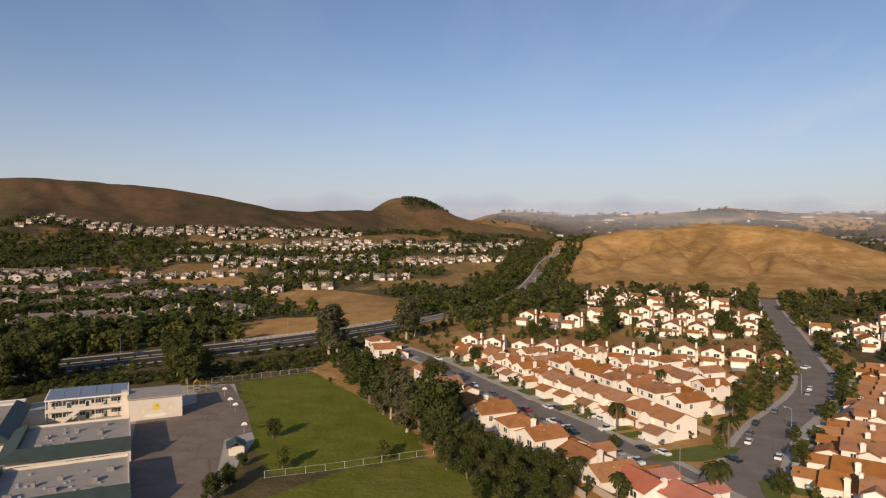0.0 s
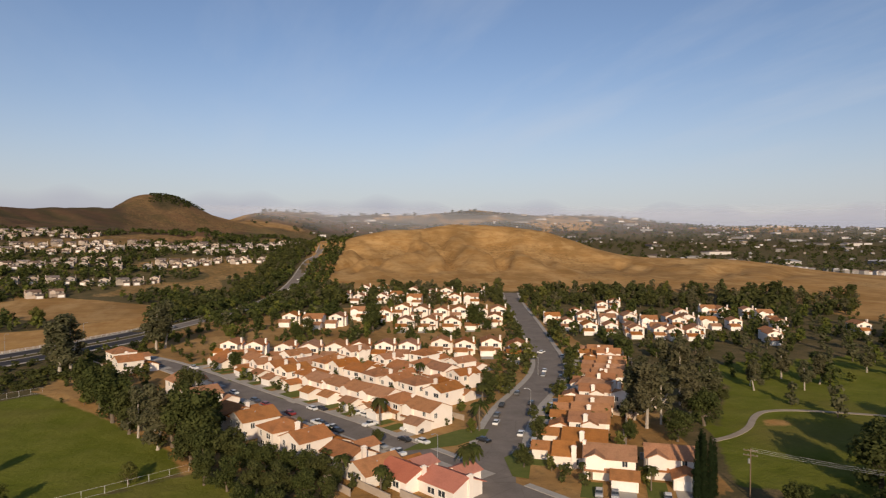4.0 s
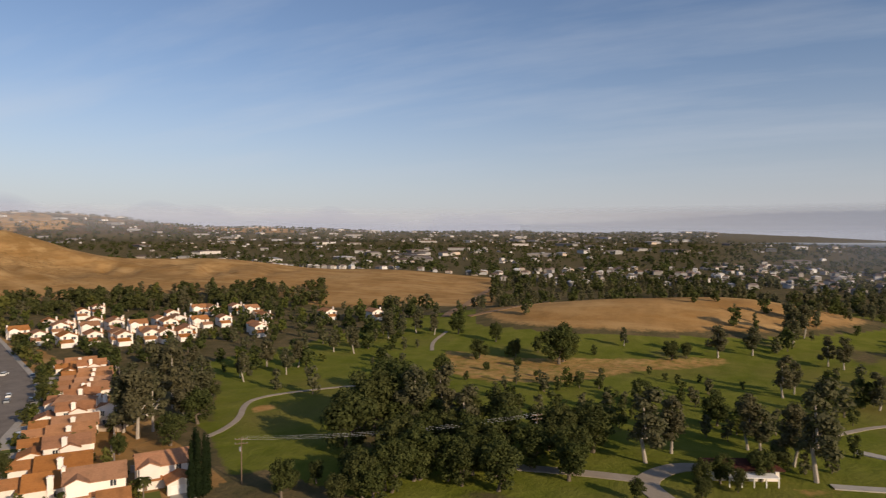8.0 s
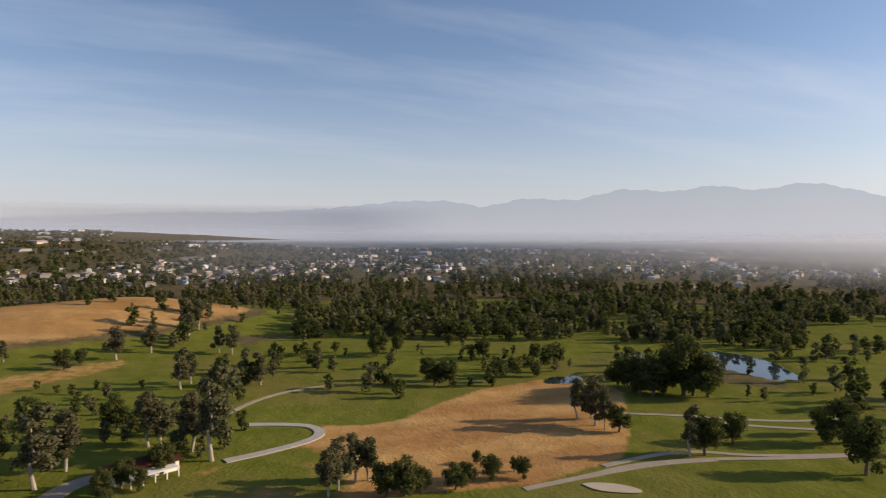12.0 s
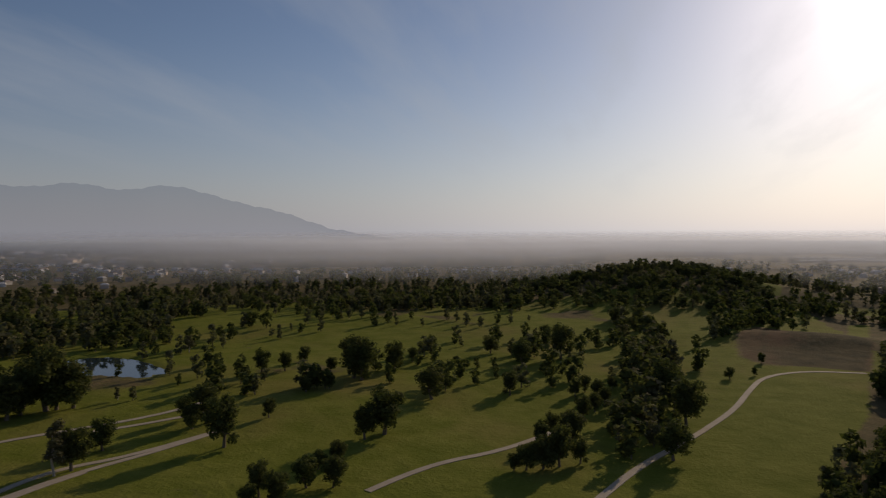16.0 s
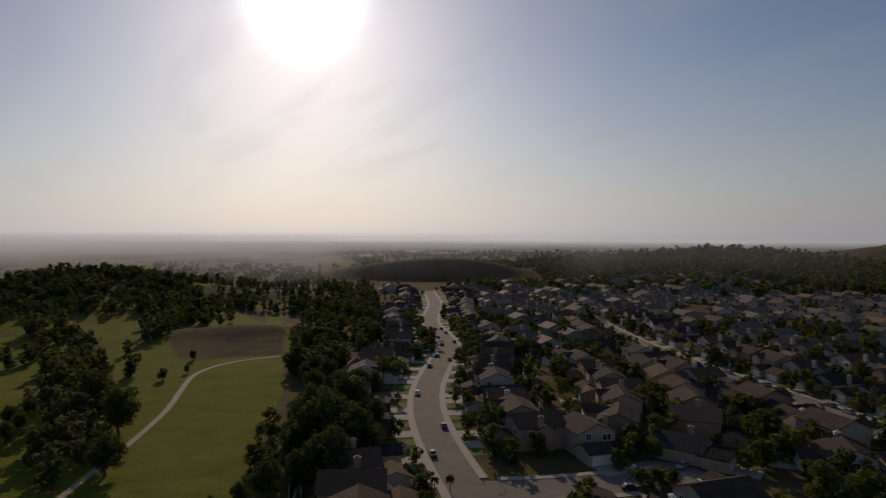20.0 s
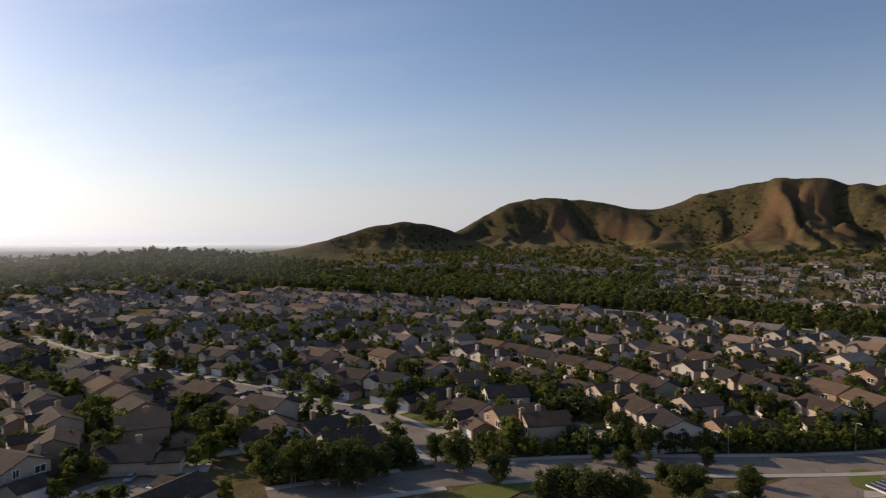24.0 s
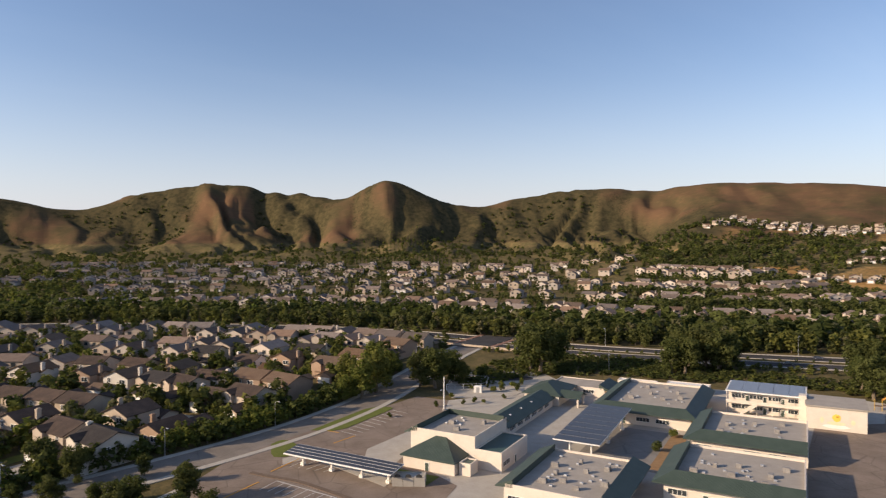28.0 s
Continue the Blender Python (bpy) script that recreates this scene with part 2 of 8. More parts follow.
def foliage(name, a, b, c, rough=0.6):
    """Leaves: each clump a shade of its own, whole trees a little different."""
    m, n = principled(name)
    geo = n.add("ShaderNodeNewGeometry")
    odd = n.add("ShaderNodeObjectInfo").outputs["Random"]
    colour = n.mix(geo.outputs["Random Per Island"], rgb(*a), rgb(*b))
    colour = n.mix(n.ramp(odd, 0.2, 1.0, 0.0, 0.55), colour, rgb(*c))
    into(n, Base_Color=colour, Roughness=0.9)
    n.shader.inputs["Specular IOR Level"].default_value = 0.06
    thin = n.add("ShaderNodeBsdfTranslucent", {"Color": n.mix(0.5, colour, rgb(0.10, 0.13, 0.02))})
    both = n.add("ShaderNodeMixShader", {0: 0.42, 1: n.shader.outputs[0], 2: thin.outputs[0]})
    n.add("ShaderNodeOutputMaterial", {0: both.outputs[0]}).is_active_output = True
    return m


def earth():
    """The ground: scrub, lawn, golden dry grass, bare dirt, brush-covered hillside and painted-in dark folds, laid out
    by the covers on the mesh.
    """
    m, n = principled("earth")
    at = place_of(n)
    fine, mid, wide = n.noise(at, 0.9, 5, 0.65), n.noise(at, 0.09, 5, 0.6), n.noise(at, 0.011, 5, 0.6)
    long = n.noise(n.add("ShaderNodeMapping", {"Vector": at, "Scale": (1, 1, 7)}).outputs[0], 0.02, 6, 0.6)
    cover = lambda name: n.add("ShaderNodeAttribute", attribute_name=name).outputs["Fac"]
    scrub = n.mix(n.ramp(mid, 0.35, 0.65), rgb(0.085, 0.076, 0.030), rgb(0.20, 0.142, 0.070))
    scrub = n.mix(n.ramp(fine, 0.35, 0.7), scrub, rgb(0.10, 0.085, 0.042))
    lawn = n.mix(n.ramp(mid, 0.35, 0.7), rgb(0.128, 0.143, 0.019), rgb(0.192, 0.190, 0.036))
    lawn = n.mix(n.ramp(wide, 0.50, 0.66, 0, 0.6), lawn, rgb(0.22, 0.165, 0.055))
    lawn = n.mix(n.ramp(fine, 0.3, 0.8, 0, 0.35), lawn, rgb(0.082, 0.104, 0.013))
    gold = n.mix(n.ramp(long, 0.35, 0.65), rgb(0.34, 0.185, 0.062), rgb(0.47, 0.285, 0.115))
    gold = n.mix(n.ramp(mid, 0.45, 0.70, 0, 0.65), gold, rgb(0.25, 0.145, 0.055))
    gold = n.mix(n.ramp(wide, 0.48, 0.60, 0, 0.6), gold, rgb(0.235, 0.135, 0.050))
    streak = n.noise(n.add("ShaderNodeMapping", {"Vector": at, "Rotation": (0, 0, 0.5), "Scale": (1.0, 0.25, 2.5)}).outputs[0], 0.05, 5, 0.65)
    gold = n.mix(n.ramp(streak, 0.50, 0.68, 0, 0.6), gold, rgb(0.52, 0.34, 0.15))
    dirt = n.mix(n.ramp(mid, 0.3, 0.7), rgb(0.44, 0.238, 0.075), rgb(0.58, 0.365, 0.142))
    dirt = n.mix(n.ramp(streak, 0.42, 0.62, 0, 0.7), dirt, rgb(0.32, 0.157, 0.058))
    dirt = n.mix(n.ramp(fine, 0.4, 0.8, 0, 0.5), dirt, rgb(0.32, 0.18, 0.075))
    hill = n.mix(n.ramp(wide, 0.40, 0.60), rgb(0.128, 0.076, 0.044), rgb(0.088, 0.069, 0.035))
    hill = n.mix(n.ramp(streak, 0.50, 0.72, 0, 0.5), hill, rgb(0.175, 0.112, 0.057))
    # dark tone for brush, also painting in shade on folds and western slopes
    brush_shade = n.mix(n.ramp(mid, 0.40, 0.65), rgb(0.086, 0.068, 0.034), rgb(0.042, 0.039, 0.020))
    colour = scrub
    jitter = n.math("MULTIPLY", n.math("SUBTRACT", n.noise(at, 0.22, 5, 0.7), 0.5), 0.9)
    for name, c in (("hill", hill), ("gold", gold), ("green", brush_shade), ("lawn", lawn), ("dirt", dirt)):
        edge = n.ramp(n.math("ADD", cover(name), jitter), 0.35, 0.65)
        colour = n.mix(edge, colour, c)
    into(n, Base_Color=colour, Roughness=0.95)
    n.shader.inputs["Specular IOR Level"].default_value = 0.02
    bump(n, n.math("ADD", fine, n.math("MULTIPLY", mid, 3.0)), 0.5, 0.6)
    return m


def asphalt(name, a, b, lines=0.5):
    m, n = principled(name)
    at = place_of(n)
    f = n.math("ADD", n.math("MULTIPLY", n.noise(at, 0.12, 5, 0.65), 0.7), n.math("MULTIPLY", n.noise(at, 3.0, 3), 0.3))
    cracks = n.add("ShaderNodeTexVoronoi", {"Vector": n.add("ShaderNodeMapping", {"Vector": at, "Rotation": (0, 0, 0.4)}).outputs[0], "Scale": 0.11}, feature="DISTANCE_TO_EDGE").outputs[0]
    colour = n.mix(n.ramp(f, 0.35, 0.65), rgb(*a), rgb(*b))
    colour = n.mix(n.ramp(cracks, 0.0, 0.018, lines, 0.0), colour, rgb(0.03, 0.03, 0.03))
    into(n, Base_Color=colour, Roughness=0.9)
    n.shader.inputs["Specular IOR Level"].default_value = 0.12
    return m


EARTH = earth()
ASPHALT = asphalt("asphalt", (0.172, 0.145, 0.119), (0.255, 0.218, 0.182), 0.2)
BOULEVARD = asphalt("boulevard_asphalt", (0.044, 0.041, 0.041), (0.068, 0.063, 0.062), 0.2)
PLAYGROUND = asphalt("playground_asphalt", (0.18, 0.137, 0.105), (0.27, 0.212, 0.168), 0.35)
CONCRETE = plain("concrete", (0.36, 0.32, 0.27), (0.46, 0.42, 0.36), 3.0, 0.9)
PATH = plain("path_concrete", (0.30, 0.245, 0.18), (0.40, 0.335, 0.26), 4.0, 0.9)
STUCCO = plain("cream_stucco", (0.79, 0.70, 0.61), (0.86, 0.785, 0.70), 2.0, 0.9, vary=0.10)
STUCCO_TAN = plain("tan_stucco", (0.38, 0.30, 0.23), (0.48, 0.395, 0.31), 2.0, 0.9, vary=0.08)
STUCCO_WARM = plain("warm_stucco", (0.30, 0.205, 0.145), (0.38, 0.27, 0.195), 2.0, 0.9, vary=0.08)
STUCCO_PALE = plain("pale_stucco", (0.50, 0.45, 0.39), (0.60, 0.545, 0.475), 2.0, 0.9, vary=0.06)
FAR_STUCCO = plain("far_stucco", (0.39, 0.32, 0.26), (0.50, 0.425, 0.355), 4.0, 0.9, vary=0.3, island=True)
FAR_PALE = plain("far_pale_walls", (0.32, 0.30, 0.28), (0.46, 0.435, 0.41), 6.0, 0.8, vary=0.6, island=True)
FAR_TILE = plain("far_tile", (0.13, 0.094, 0.074), (0.21, 0.155, 0.122), 2.0, 0.85, vary=0.4, island=True)
WHITE = plain("white_paint", (0.72, 0.69, 0.64), (0.80, 0.77, 0.72), 1.0, 0.7, vary=0.05)
TERRACOTTA = roofing("terracotta_tile", (0.34, 0.130, 0.045), (0.44, 0.195, 0.076), (0.22, 0.105, 0.046), 0.14)
TERRACOTTA_PALE = roofing("weathered_terracotta_tile", (0.35, 0.150, 0.060), (0.44, 0.215, 0.092), (0.22, 0.110, 0.05), 0.14)
BROWN_RED = roofing("dark_red_tile", (0.06, 0.024, 0.018), (0.09, 0.038, 0.028), (0.08, 0.04, 0.03), 0.05)
RED_TILE = roofing("red_tile", (0.46, 0.165, 0.105), (0.54, 0.215, 0.145), (0.40, 0.15, 0.10), 0.05)
BROWN_TILE = roofing("brown_tile", (0.052, 0.038, 0.032), (0.085, 0.062, 0.050), (0.12, 0.082, 0.060), 0.12)
DARK_TILE = roofing("charcoal_tile", (0.030, 0.027, 0.027), (0.052, 0.046, 0.044), (0.07, 0.06, 0.054), 0.12)
TAN_TILE = roofing("tan_tile", (0.112, 0.072, 0.048), (0.16, 0.108, 0.073), (0.10, 0.064, 0.044), 0.12)
GREEN_METAL = plain("green_metal_roof", (0.035, 0.070, 0.060), (0.055, 0.095, 0.080), 2.0, 0.5)
ROOF_GREY = plain("flat_roof_felt", (0.30, 0.265, 0.225), (0.395, 0.35, 0.30), 3.0, 0.9)
GLASS = plain("window_glass", (0.030, 0.036, 0.042), (0.05, 0.056, 0.062), 2.0, 0.12, relief=0.0)
METAL = plain("galvanised_metal", (0.40, 0.40, 0.40), (0.52, 0.52, 0.52), 0.6, 0.45, 0.7)
DARK = plain("dark_metal", (0.03, 0.03, 0.03), (0.06, 0.06, 0.06), 0.6, 0.5)
WOOD = plain("weathered_wood", (0.13, 0.09, 0.06), (0.21, 0.15, 0.10), 0.6, 0.9)
BARK = plain("bark", (0.11, 0.085, 0.06), (0.20, 0.16, 0.12), 0.5, 0.95)
PALE_BARK = plain("pale_bark", (0.34, 0.29, 0.23), (0.48, 0.42, 0.35), 0.8, 0.95)
RUBBER = plain("tyre_rubber", (0.018, 0.018, 0.018), (0.03, 0.03, 0.03), 0.3, 0.8)
SOLAR = plain("solar_glass", (0.034, 0.034, 0.038), (0.055, 0.055, 0.062), 1.5, 0.3, relief=0.0)
WATER = plain("pond_water", (0.02, 0.03, 0.035), (0.03, 0.045, 0.05), 6.0, 0.04, relief=0.01)
BRICK_PAVE = plain("brick_paving", (0.22, 0.12, 0.085), (0.30, 0.175, 0.125), 1.0, 0.9)
SAND = plain("sand", (0.44, 0.36, 0.25), (0.52, 0.44, 0.32), 3.0, 0.95)
LAWN = plain("clipped_lawn", (0.092, 0.116, 0.020), (0.150, 0.158, 0.036), 2.0, 0.95)
EARTH_BED = plain("bare_bed", (0.22, 0.13, 0.065), (0.33, 0.21, 0.11), 1.5, 0.95)
LEAF = foliage("broad_leaf", (0.045, 0.057, 0.018), (0.116, 0.128, 0.040), (0.104, 0.100, 0.038))
LEAF_LIGHT = foliage("light_leaf", (0.090, 0.115, 0.024), (0.185, 0.185, 0.045), (0.150, 0.132, 0.042))
LEAF_GREY = foliage("eucalyptus_leaf", (0.078, 0.082, 0.040), (0.170, 0.160, 0.085), (0.155, 0.128, 0.070))
LEAF_DARK = foliage("cypress_leaf", (0.012, 0.022, 0.010), (0.026, 0.040, 0.014), (0.020, 0.030, 0.012))
PALM_LEAF = foliage("broad_leaf", (0.036, 0.050, 0.014), (0.105, 0.115, 0.034), (0.095, 0.085, 0.032))


# ---- mesh helpers ----
def mesh_of(name, verts, faces, mats, index=None):
    me = bpy.data.meshes.new(name)
    me.from_pydata(verts, [], faces)
    for mat in mats if isinstance(mats, (list, tuple)) else [mats]:
        me.materials.append(mat)
    if index is not None:
        me.polygons.foreach_set("material_index", np.array(index, np.int32))
    me.update()
    return me


class Shape:
    """Collects boxes, prisms and tubes into one mesh."""

    def __init__(self):
        self.v, self.f, self.k, self.mat = [], [], [], 0

    def add(self, verts, faces):
        o = len(self.v)
        self.v += [tuple(p) for p in verts]
        self.f += [tuple(o + i for i in face) for face in faces]
        self.k += [self.mat] * len(faces)
        return self

    def box(self, x0, x1, y0, y1, z0, z1):
        return self.add([(x0, y0, z0), (x1, y0, z0), (x1, y1, z0), (x0, y1, z0), (x0, y0, z1), (x1, y0, z1), (x1, y1, z1), (x0, y1, z1)],
                        [(3, 2, 1, 0), (4, 5, 6, 7), (0, 1, 5, 4), (1, 2, 6, 5), (2, 3, 7, 6), (3, 0, 4, 7)])

    def loft(self, lower, upper):
        """A solid between two rings of as many corners."""
        n = len(lower)
        faces = [tuple(reversed(range(n))), tuple(range(n, 2 * n))]
        faces += [(i, (i + 1) % n, n + (i + 1) % n, n + i) for i in range(n)]
        return self.add(list(lower) + list(upper), faces)

    def stack(self, rings):
        """A solid through many rings, one above the other."""
        n, o = len(rings[0]), len(self.v)
        faces = [tuple(reversed(range(n))), tuple(range(n * (len(rings) - 1), n * len(rings)))]
        for k in range(len(rings) - 1):
            faces += [(k * n + i, k * n + (i + 1) % n, (k + 1) * n + (i + 1) % n, (k + 1) * n + i) for i in range(n)]
        return self.add([p for ring in rings for p in ring], faces)

    def tube(self, a, b, ra, rb, sides=7):
        a, b = Vector(a), Vector(b)
        q = (b - a).to_track_quat("Z", "Y")
        ring = lambda c, r: [c + q @ Vector((r * math.cos(2 * math.pi * i / sides), r * math.sin(2 * math.pi * i / sides), 0)) for i in range(sides)]
        return self.loft(ring(a, ra), ring(b, rb))

    def gable_roof(self, x0, x1, y0, y1, eave, rise, along="y", over=0.45, thick=0.2):
        if along == "y":
            c, a = (x0 + x1) / 2, (x1 - x0) / 2 + over
            e = eave - rise * over / (a - over)
            sec = [(c - a, e), (c, eave + rise), (c + a, e), (c + a, e + thick), (c, eave + rise + thick), (c - a, e + thick)]
            lo, hi = [(x, y0 - over, z) for x, z in sec], [(x, y1 + over, z) for x, z in sec]
        else:
            c, a = (y0 + y1) / 2, (y1 - y0) / 2 + over
            e = eave - rise * over / (a - over)
            sec = [(c - a, e), (c, eave + rise), (c + a, e), (c + a, e + thick), (c, eave + rise + thick), (c - a, e + thick)]
            lo, hi = [(x1 + over, y, z) for y, z in sec], [(x0 - over, y, z) for y, z in sec]
        o = 6
        return self.add(lo + hi, [(0, 1, o + 1, o), (1, 2, o + 2, o + 1), (2, 3, o + 3, o + 2), (3, 4, o + 4, o + 3), (4, 5, o + 5, o + 4), (5, 0, o, o + 5),
                                  (5, 4, 1, 0), (4, 3, 2, 1), (o, o + 1, o + 4, o + 5), (o + 1, o + 2, o + 3, o + 4)])

    def hip_roof(self, x0, x1, y0, y1, eave, rise, over=0.45, thick=0.2):
        x0, x1, y0, y1 = x0 - over, x1 + over, y0 - over, y1 + over
        w, d = x1 - x0, y1 - y0
        if w > d:
            top = [(x0 + d / 2, (y0 + y1) / 2), (x1 - d / 2, (y0 + y1) / 2)]
            faces = [(4, 5, 9, 8), (5, 6, 9), (6, 7, 8, 9), (7, 4, 8)]
        else:
            top = [((x0 + x1) / 2, y0 + w / 2), ((x0 + x1) / 2, y1 - w / 2)]
            faces = [(4, 5, 8), (5, 6, 9, 8), (6, 7, 9), (7, 4, 8, 9)]
        ring = [(x0, y0), (x1, y0), (x1, y1), (x0, y1)]
        verts = [(x, y, eave) for x, y in ring] + [(x, y, eave + thick) for x, y in ring] + [(x, y, eave + thick + rise) for x, y in top]
        return self.add(verts, [(3, 2, 1, 0), (0, 1, 5, 4), (1, 2, 6, 5), (2, 3, 7, 6), (3, 0, 4, 7)] + faces)

    def gable_wall(self, x0, x1, y0, y1, z0, eave, rise, along="y"):
        """Walls with their two gables."""
        if along == "y":
            c = (x0 + x1) / 2
            sec = [(x0, z0), (x1, z0), (x1, eave), (c, eave + rise), (x0, eave)]
            return self.loft([(x, y0, z) for x, z in reversed(sec)], [(x, y1, z) for x, z in reversed(sec)])
        c = (y0 + y1) / 2
        sec = [(y0, z0), (y1, z0), (y1, eave), (c, eave + rise), (y0, eave)]
        return self.loft([(x0, y, z) for y, z in sec], [(x1, y, z) for y, z in sec])

    def mesh(self, name, mats):
        return mesh_of(name, self.v, self.f, mats, self.k)


class Kit:
    """A thing's meshes, made once, to be stood in many places. parts: name, mesh, place, index of the part it sits on, label."""

    def __init__(self, name, label, category, group=""):
        self.name, self.label, self.category, self.group, self.parts = name, label, category, group, []

    def part(self, name, me, at=None, under=-1, label=""):
        self.parts.append((name, me, at or Matrix(), under, label))
        return len(self.parts) - 1

    def stand(self, m, label="", group=""):
        top = new(self.name)
        top.empty_display_size = 0.3
        top.matrix_basis = m
        tagged(top, label or self.label, self.category, group or self.group)
        made = []
        for name, me, at, under, note in self.parts:
            ob = new(name, me)
            ob.parent = top if under < 0 else made[under]
            ob.matrix_basis = at
            if note:
                ob["label"] = note
            made.append(ob)
        return top


class Mass:
    """Many far things of one kind, joined into one mesh."""

    def __init__(self, mats):
        self.mats, self.v, self.f, self.k, self.count, self.cache = mats, [], [], [], 0, {}

    def form(self, kit):
        """The triangles of a kit's parts, once."""
        if kit not in self.cache:
            v, f, k = [], [], []
            for _, me, at, _, _ in kit.parts:
                co = np.empty(len(me.vertices) * 3)
                me.vertices.foreach_get("co", co)
                co = co.reshape(-1, 3) @ np.array(at.to_3x3()).T + np.array(at.translation)
                me.calc_loop_triangles()
                tri = np.empty(len(me.loop_triangles) * 3, np.int32)
                me.loop_triangles.foreach_get("vertices", tri)
                which = np.empty(len(me.loop_triangles), np.int32)
                me.loop_triangles.foreach_get("material_index", which)
                table = np.array([self.mats.index(m) for m in me.materials])
                f.append(tri.reshape(-1, 3) + sum(len(a) for a in v))
                v.append(co)
                k.append(table[which])
            self.cache[kit] = np.concatenate(v), np.concatenate(f), np.concatenate(k)
        return self.cache[kit]

    def put(self, kit, m):
        v, f, k = self.form(kit)
        self.v.append(v @ np.array(m.to_3x3()).T + np.array(m.translation))
        self.f.append(f + self.count)
        self.k.append(k)
        self.count += len(v)

    def finish(self, name, label, category):
        if not self.v:
            return
        v, f, k = np.concatenate(self.v).astype(np.float32), np.concatenate(self.f).astype(np.int32), np.concatenate(self.k).astype(np.int32)
        me = bpy.data.meshes.new(name)
        me.vertices.add(len(v))
        me.vertices.foreach_set("co", v.ravel())
        me.loops.add(f.size)
        me.loops.foreach_set("vertex_index", f.ravel())
        me.polygons.add(len(f))
        me.polygons.foreach_set("loop_start", np.arange(0, f.size, 3, dtype=np.int32))
        for mat in self.mats:
            me.materials.append(mat)
        me.polygons.foreach_set("material_index", k)
        me.polygons.foreach_set("use_smooth", np.zeros(len(me.polygons), bool))
        me.update(calc_edges=True)
        thing(name, me, Matrix(), label, category, kind="stuff")


def thing(name, me, m, label, category, group="", kind=""):
    ob = new(name, me)
    ob.matrix_basis = m
    return tagged(ob, label, category, group, kind)


def turn_to(bearing):
    """The turn about z that makes a front, which faces -y, look along that bearing."""
    return 180 - bearing


def along(points, step, offset=0.0, start=0.0, closed=False):
    """Points every step metres along a line, set off to its right, with the bearing of the line."""
    pts = [Vector((x, y)) for x, y in points]
    out, left = [], start
    for a, b in zip(pts, pts[1:]):
        d = (b - a).length
        if d == 0:
            continue
        t = (b - a) / d
        while left <= d:
            p = a + t * left + Vector((t.y, -t.x)) * offset
            out.append((p.x, p.y, math.degrees(math.atan2(t.x, t.y))))
            left += step
        left -= d
    return out


def rounded(points, times=2):
    """Corner cutting, to make a line of few points a smooth one."""
    pts = [Vector(p) for p in points]
    for _ in range(times):
        cut = [pts[0]]
        for a, b in zip(pts, pts[1:]):
            cut += [a * 0.75 + b * 0.25, a * 0.25 + b * 0.75]
        pts = cut + [pts[-1]]
    return [tuple(p) for p in pts]


def inside(px, py, poly):
    """Which of the points lie within the outline."""
    hit = np.zeros(np.shape(px), bool)
    n = len(poly)
    for i in range(n):
        (x0, y0), (x1, y1) = poly[i], poly[(i + 1) % n]
        if y0 != y1:
            hit ^= ((y0 > py) != (y1 > py)) & (px < (x1 - x0) * (py - y0) / (y1 - y0) + x0)
    return hit


def off_line(px, py, line):
    """Distance of points from a line of many pieces."""
    best = np.full(np.shape(px), 1e9)
    for (x0, y0), (x1, y1) in zip(line, line[1:]):
        dx, dy = x1 - x0, y1 - y0
        u = np.clip(((px - x0) * dx + (py - y0) * dy) / (dx * dx + dy * dy + 1e-9), 0, 1)
        best = np.minimum(best, np.hypot(px - x0 - u * dx, py - y0 - u * dy))
    return best


# ---- where things lie ----
STREET_A = rounded([(74.6, 119.6), (66.5, 139.8), (63.5, 149.8), (58.5, 163.8), (51.5, 181.8), (41.6, 203.9), (31.5, 225.9), (21.3, 249), (9.1, 277), (-4, 308), (-20, 340), (-40, 366)])
STREET_B = rounded([(58, 126), (68, 148), (78, 164.5), (89, 182.5), (104, 203.5), (119, 220), (137, 241), (151.5, 263), (164.5, 289), (178, 320.5), (206, 383), (236, 455), (262, 518), (294, 590)])
BOULEVARD_LINE = rounded([(-704, -524.7), (-642.9, -280.7), (-589.7, -101.1), (-543, 1.5), (-486.5, 85.7), (-414.1, 160.3), (-348.8, 208), (-288.7, 233.6), (-242.1, 252.9), (-204.8, 276.1),
                          (-150, 316), (-108, 349), (-80, 375), (-32, 430), (7.1, 500), (43.6, 576), (89.4, 704.8), (142.2, 899.7), (192.8, 1059.5), (248.3, 1229.3), (303.8, 1379.2)])
SCHOOL_ROAD = rounded([(-283.8, 216.6), (-261, 181.5), (-237.1, 150.4), (-209.3, 114.2), (-193.5, 83.1), (-186.7, 62), (-182.8, 46), (-179.8, 32), (-176.9, 18), (-174, 5.1), (-166.1, -18.9), (-152.3, -45), (-135.5, -69.1)])
SOUTH_STREET = rounded([(-74, -101), (-84, -122), (-89.5, -138), (-99.5, -163.5), (-111.6, -190), (-129.5, -220), (-157.5, -256.5), (-187, -292), (-203, -324.5), (-226, -382), (-273, -452), (-297, -488), (-357, -603)])
WEST_STREET = rounded([(-160.2, -28.9), (-183.3, -41.8), (-199.4, -56.7), (-211.5, -74.6), (-216.6, -94.5), (-231.8, -122.4), (-243.1, -158.3), (-263.6, -207.9), (-292.3, -267.6), (-327.8, -327.2)])
COURT = rounded([(-89.1, -123.2), (-105, -115.1), (-122.9, -109), (-132.8, -106)])
ROADS = [STREET_A, STREET_B, SCHOOL_ROAD, SOUTH_STREET, WEST_STREET, COURT]
PLAYING_FIELD = [(-83, 266), (-56, 284), (-31, 244), (-8, 198), (1, 179), (-27, 166), (-43, 162), (-62, 200)]
SOUTH_LAWN = [(-27, 164), (0, 176), (22.3, 145.9), (14.2, 118), (-30, 112), (-46, 140)]
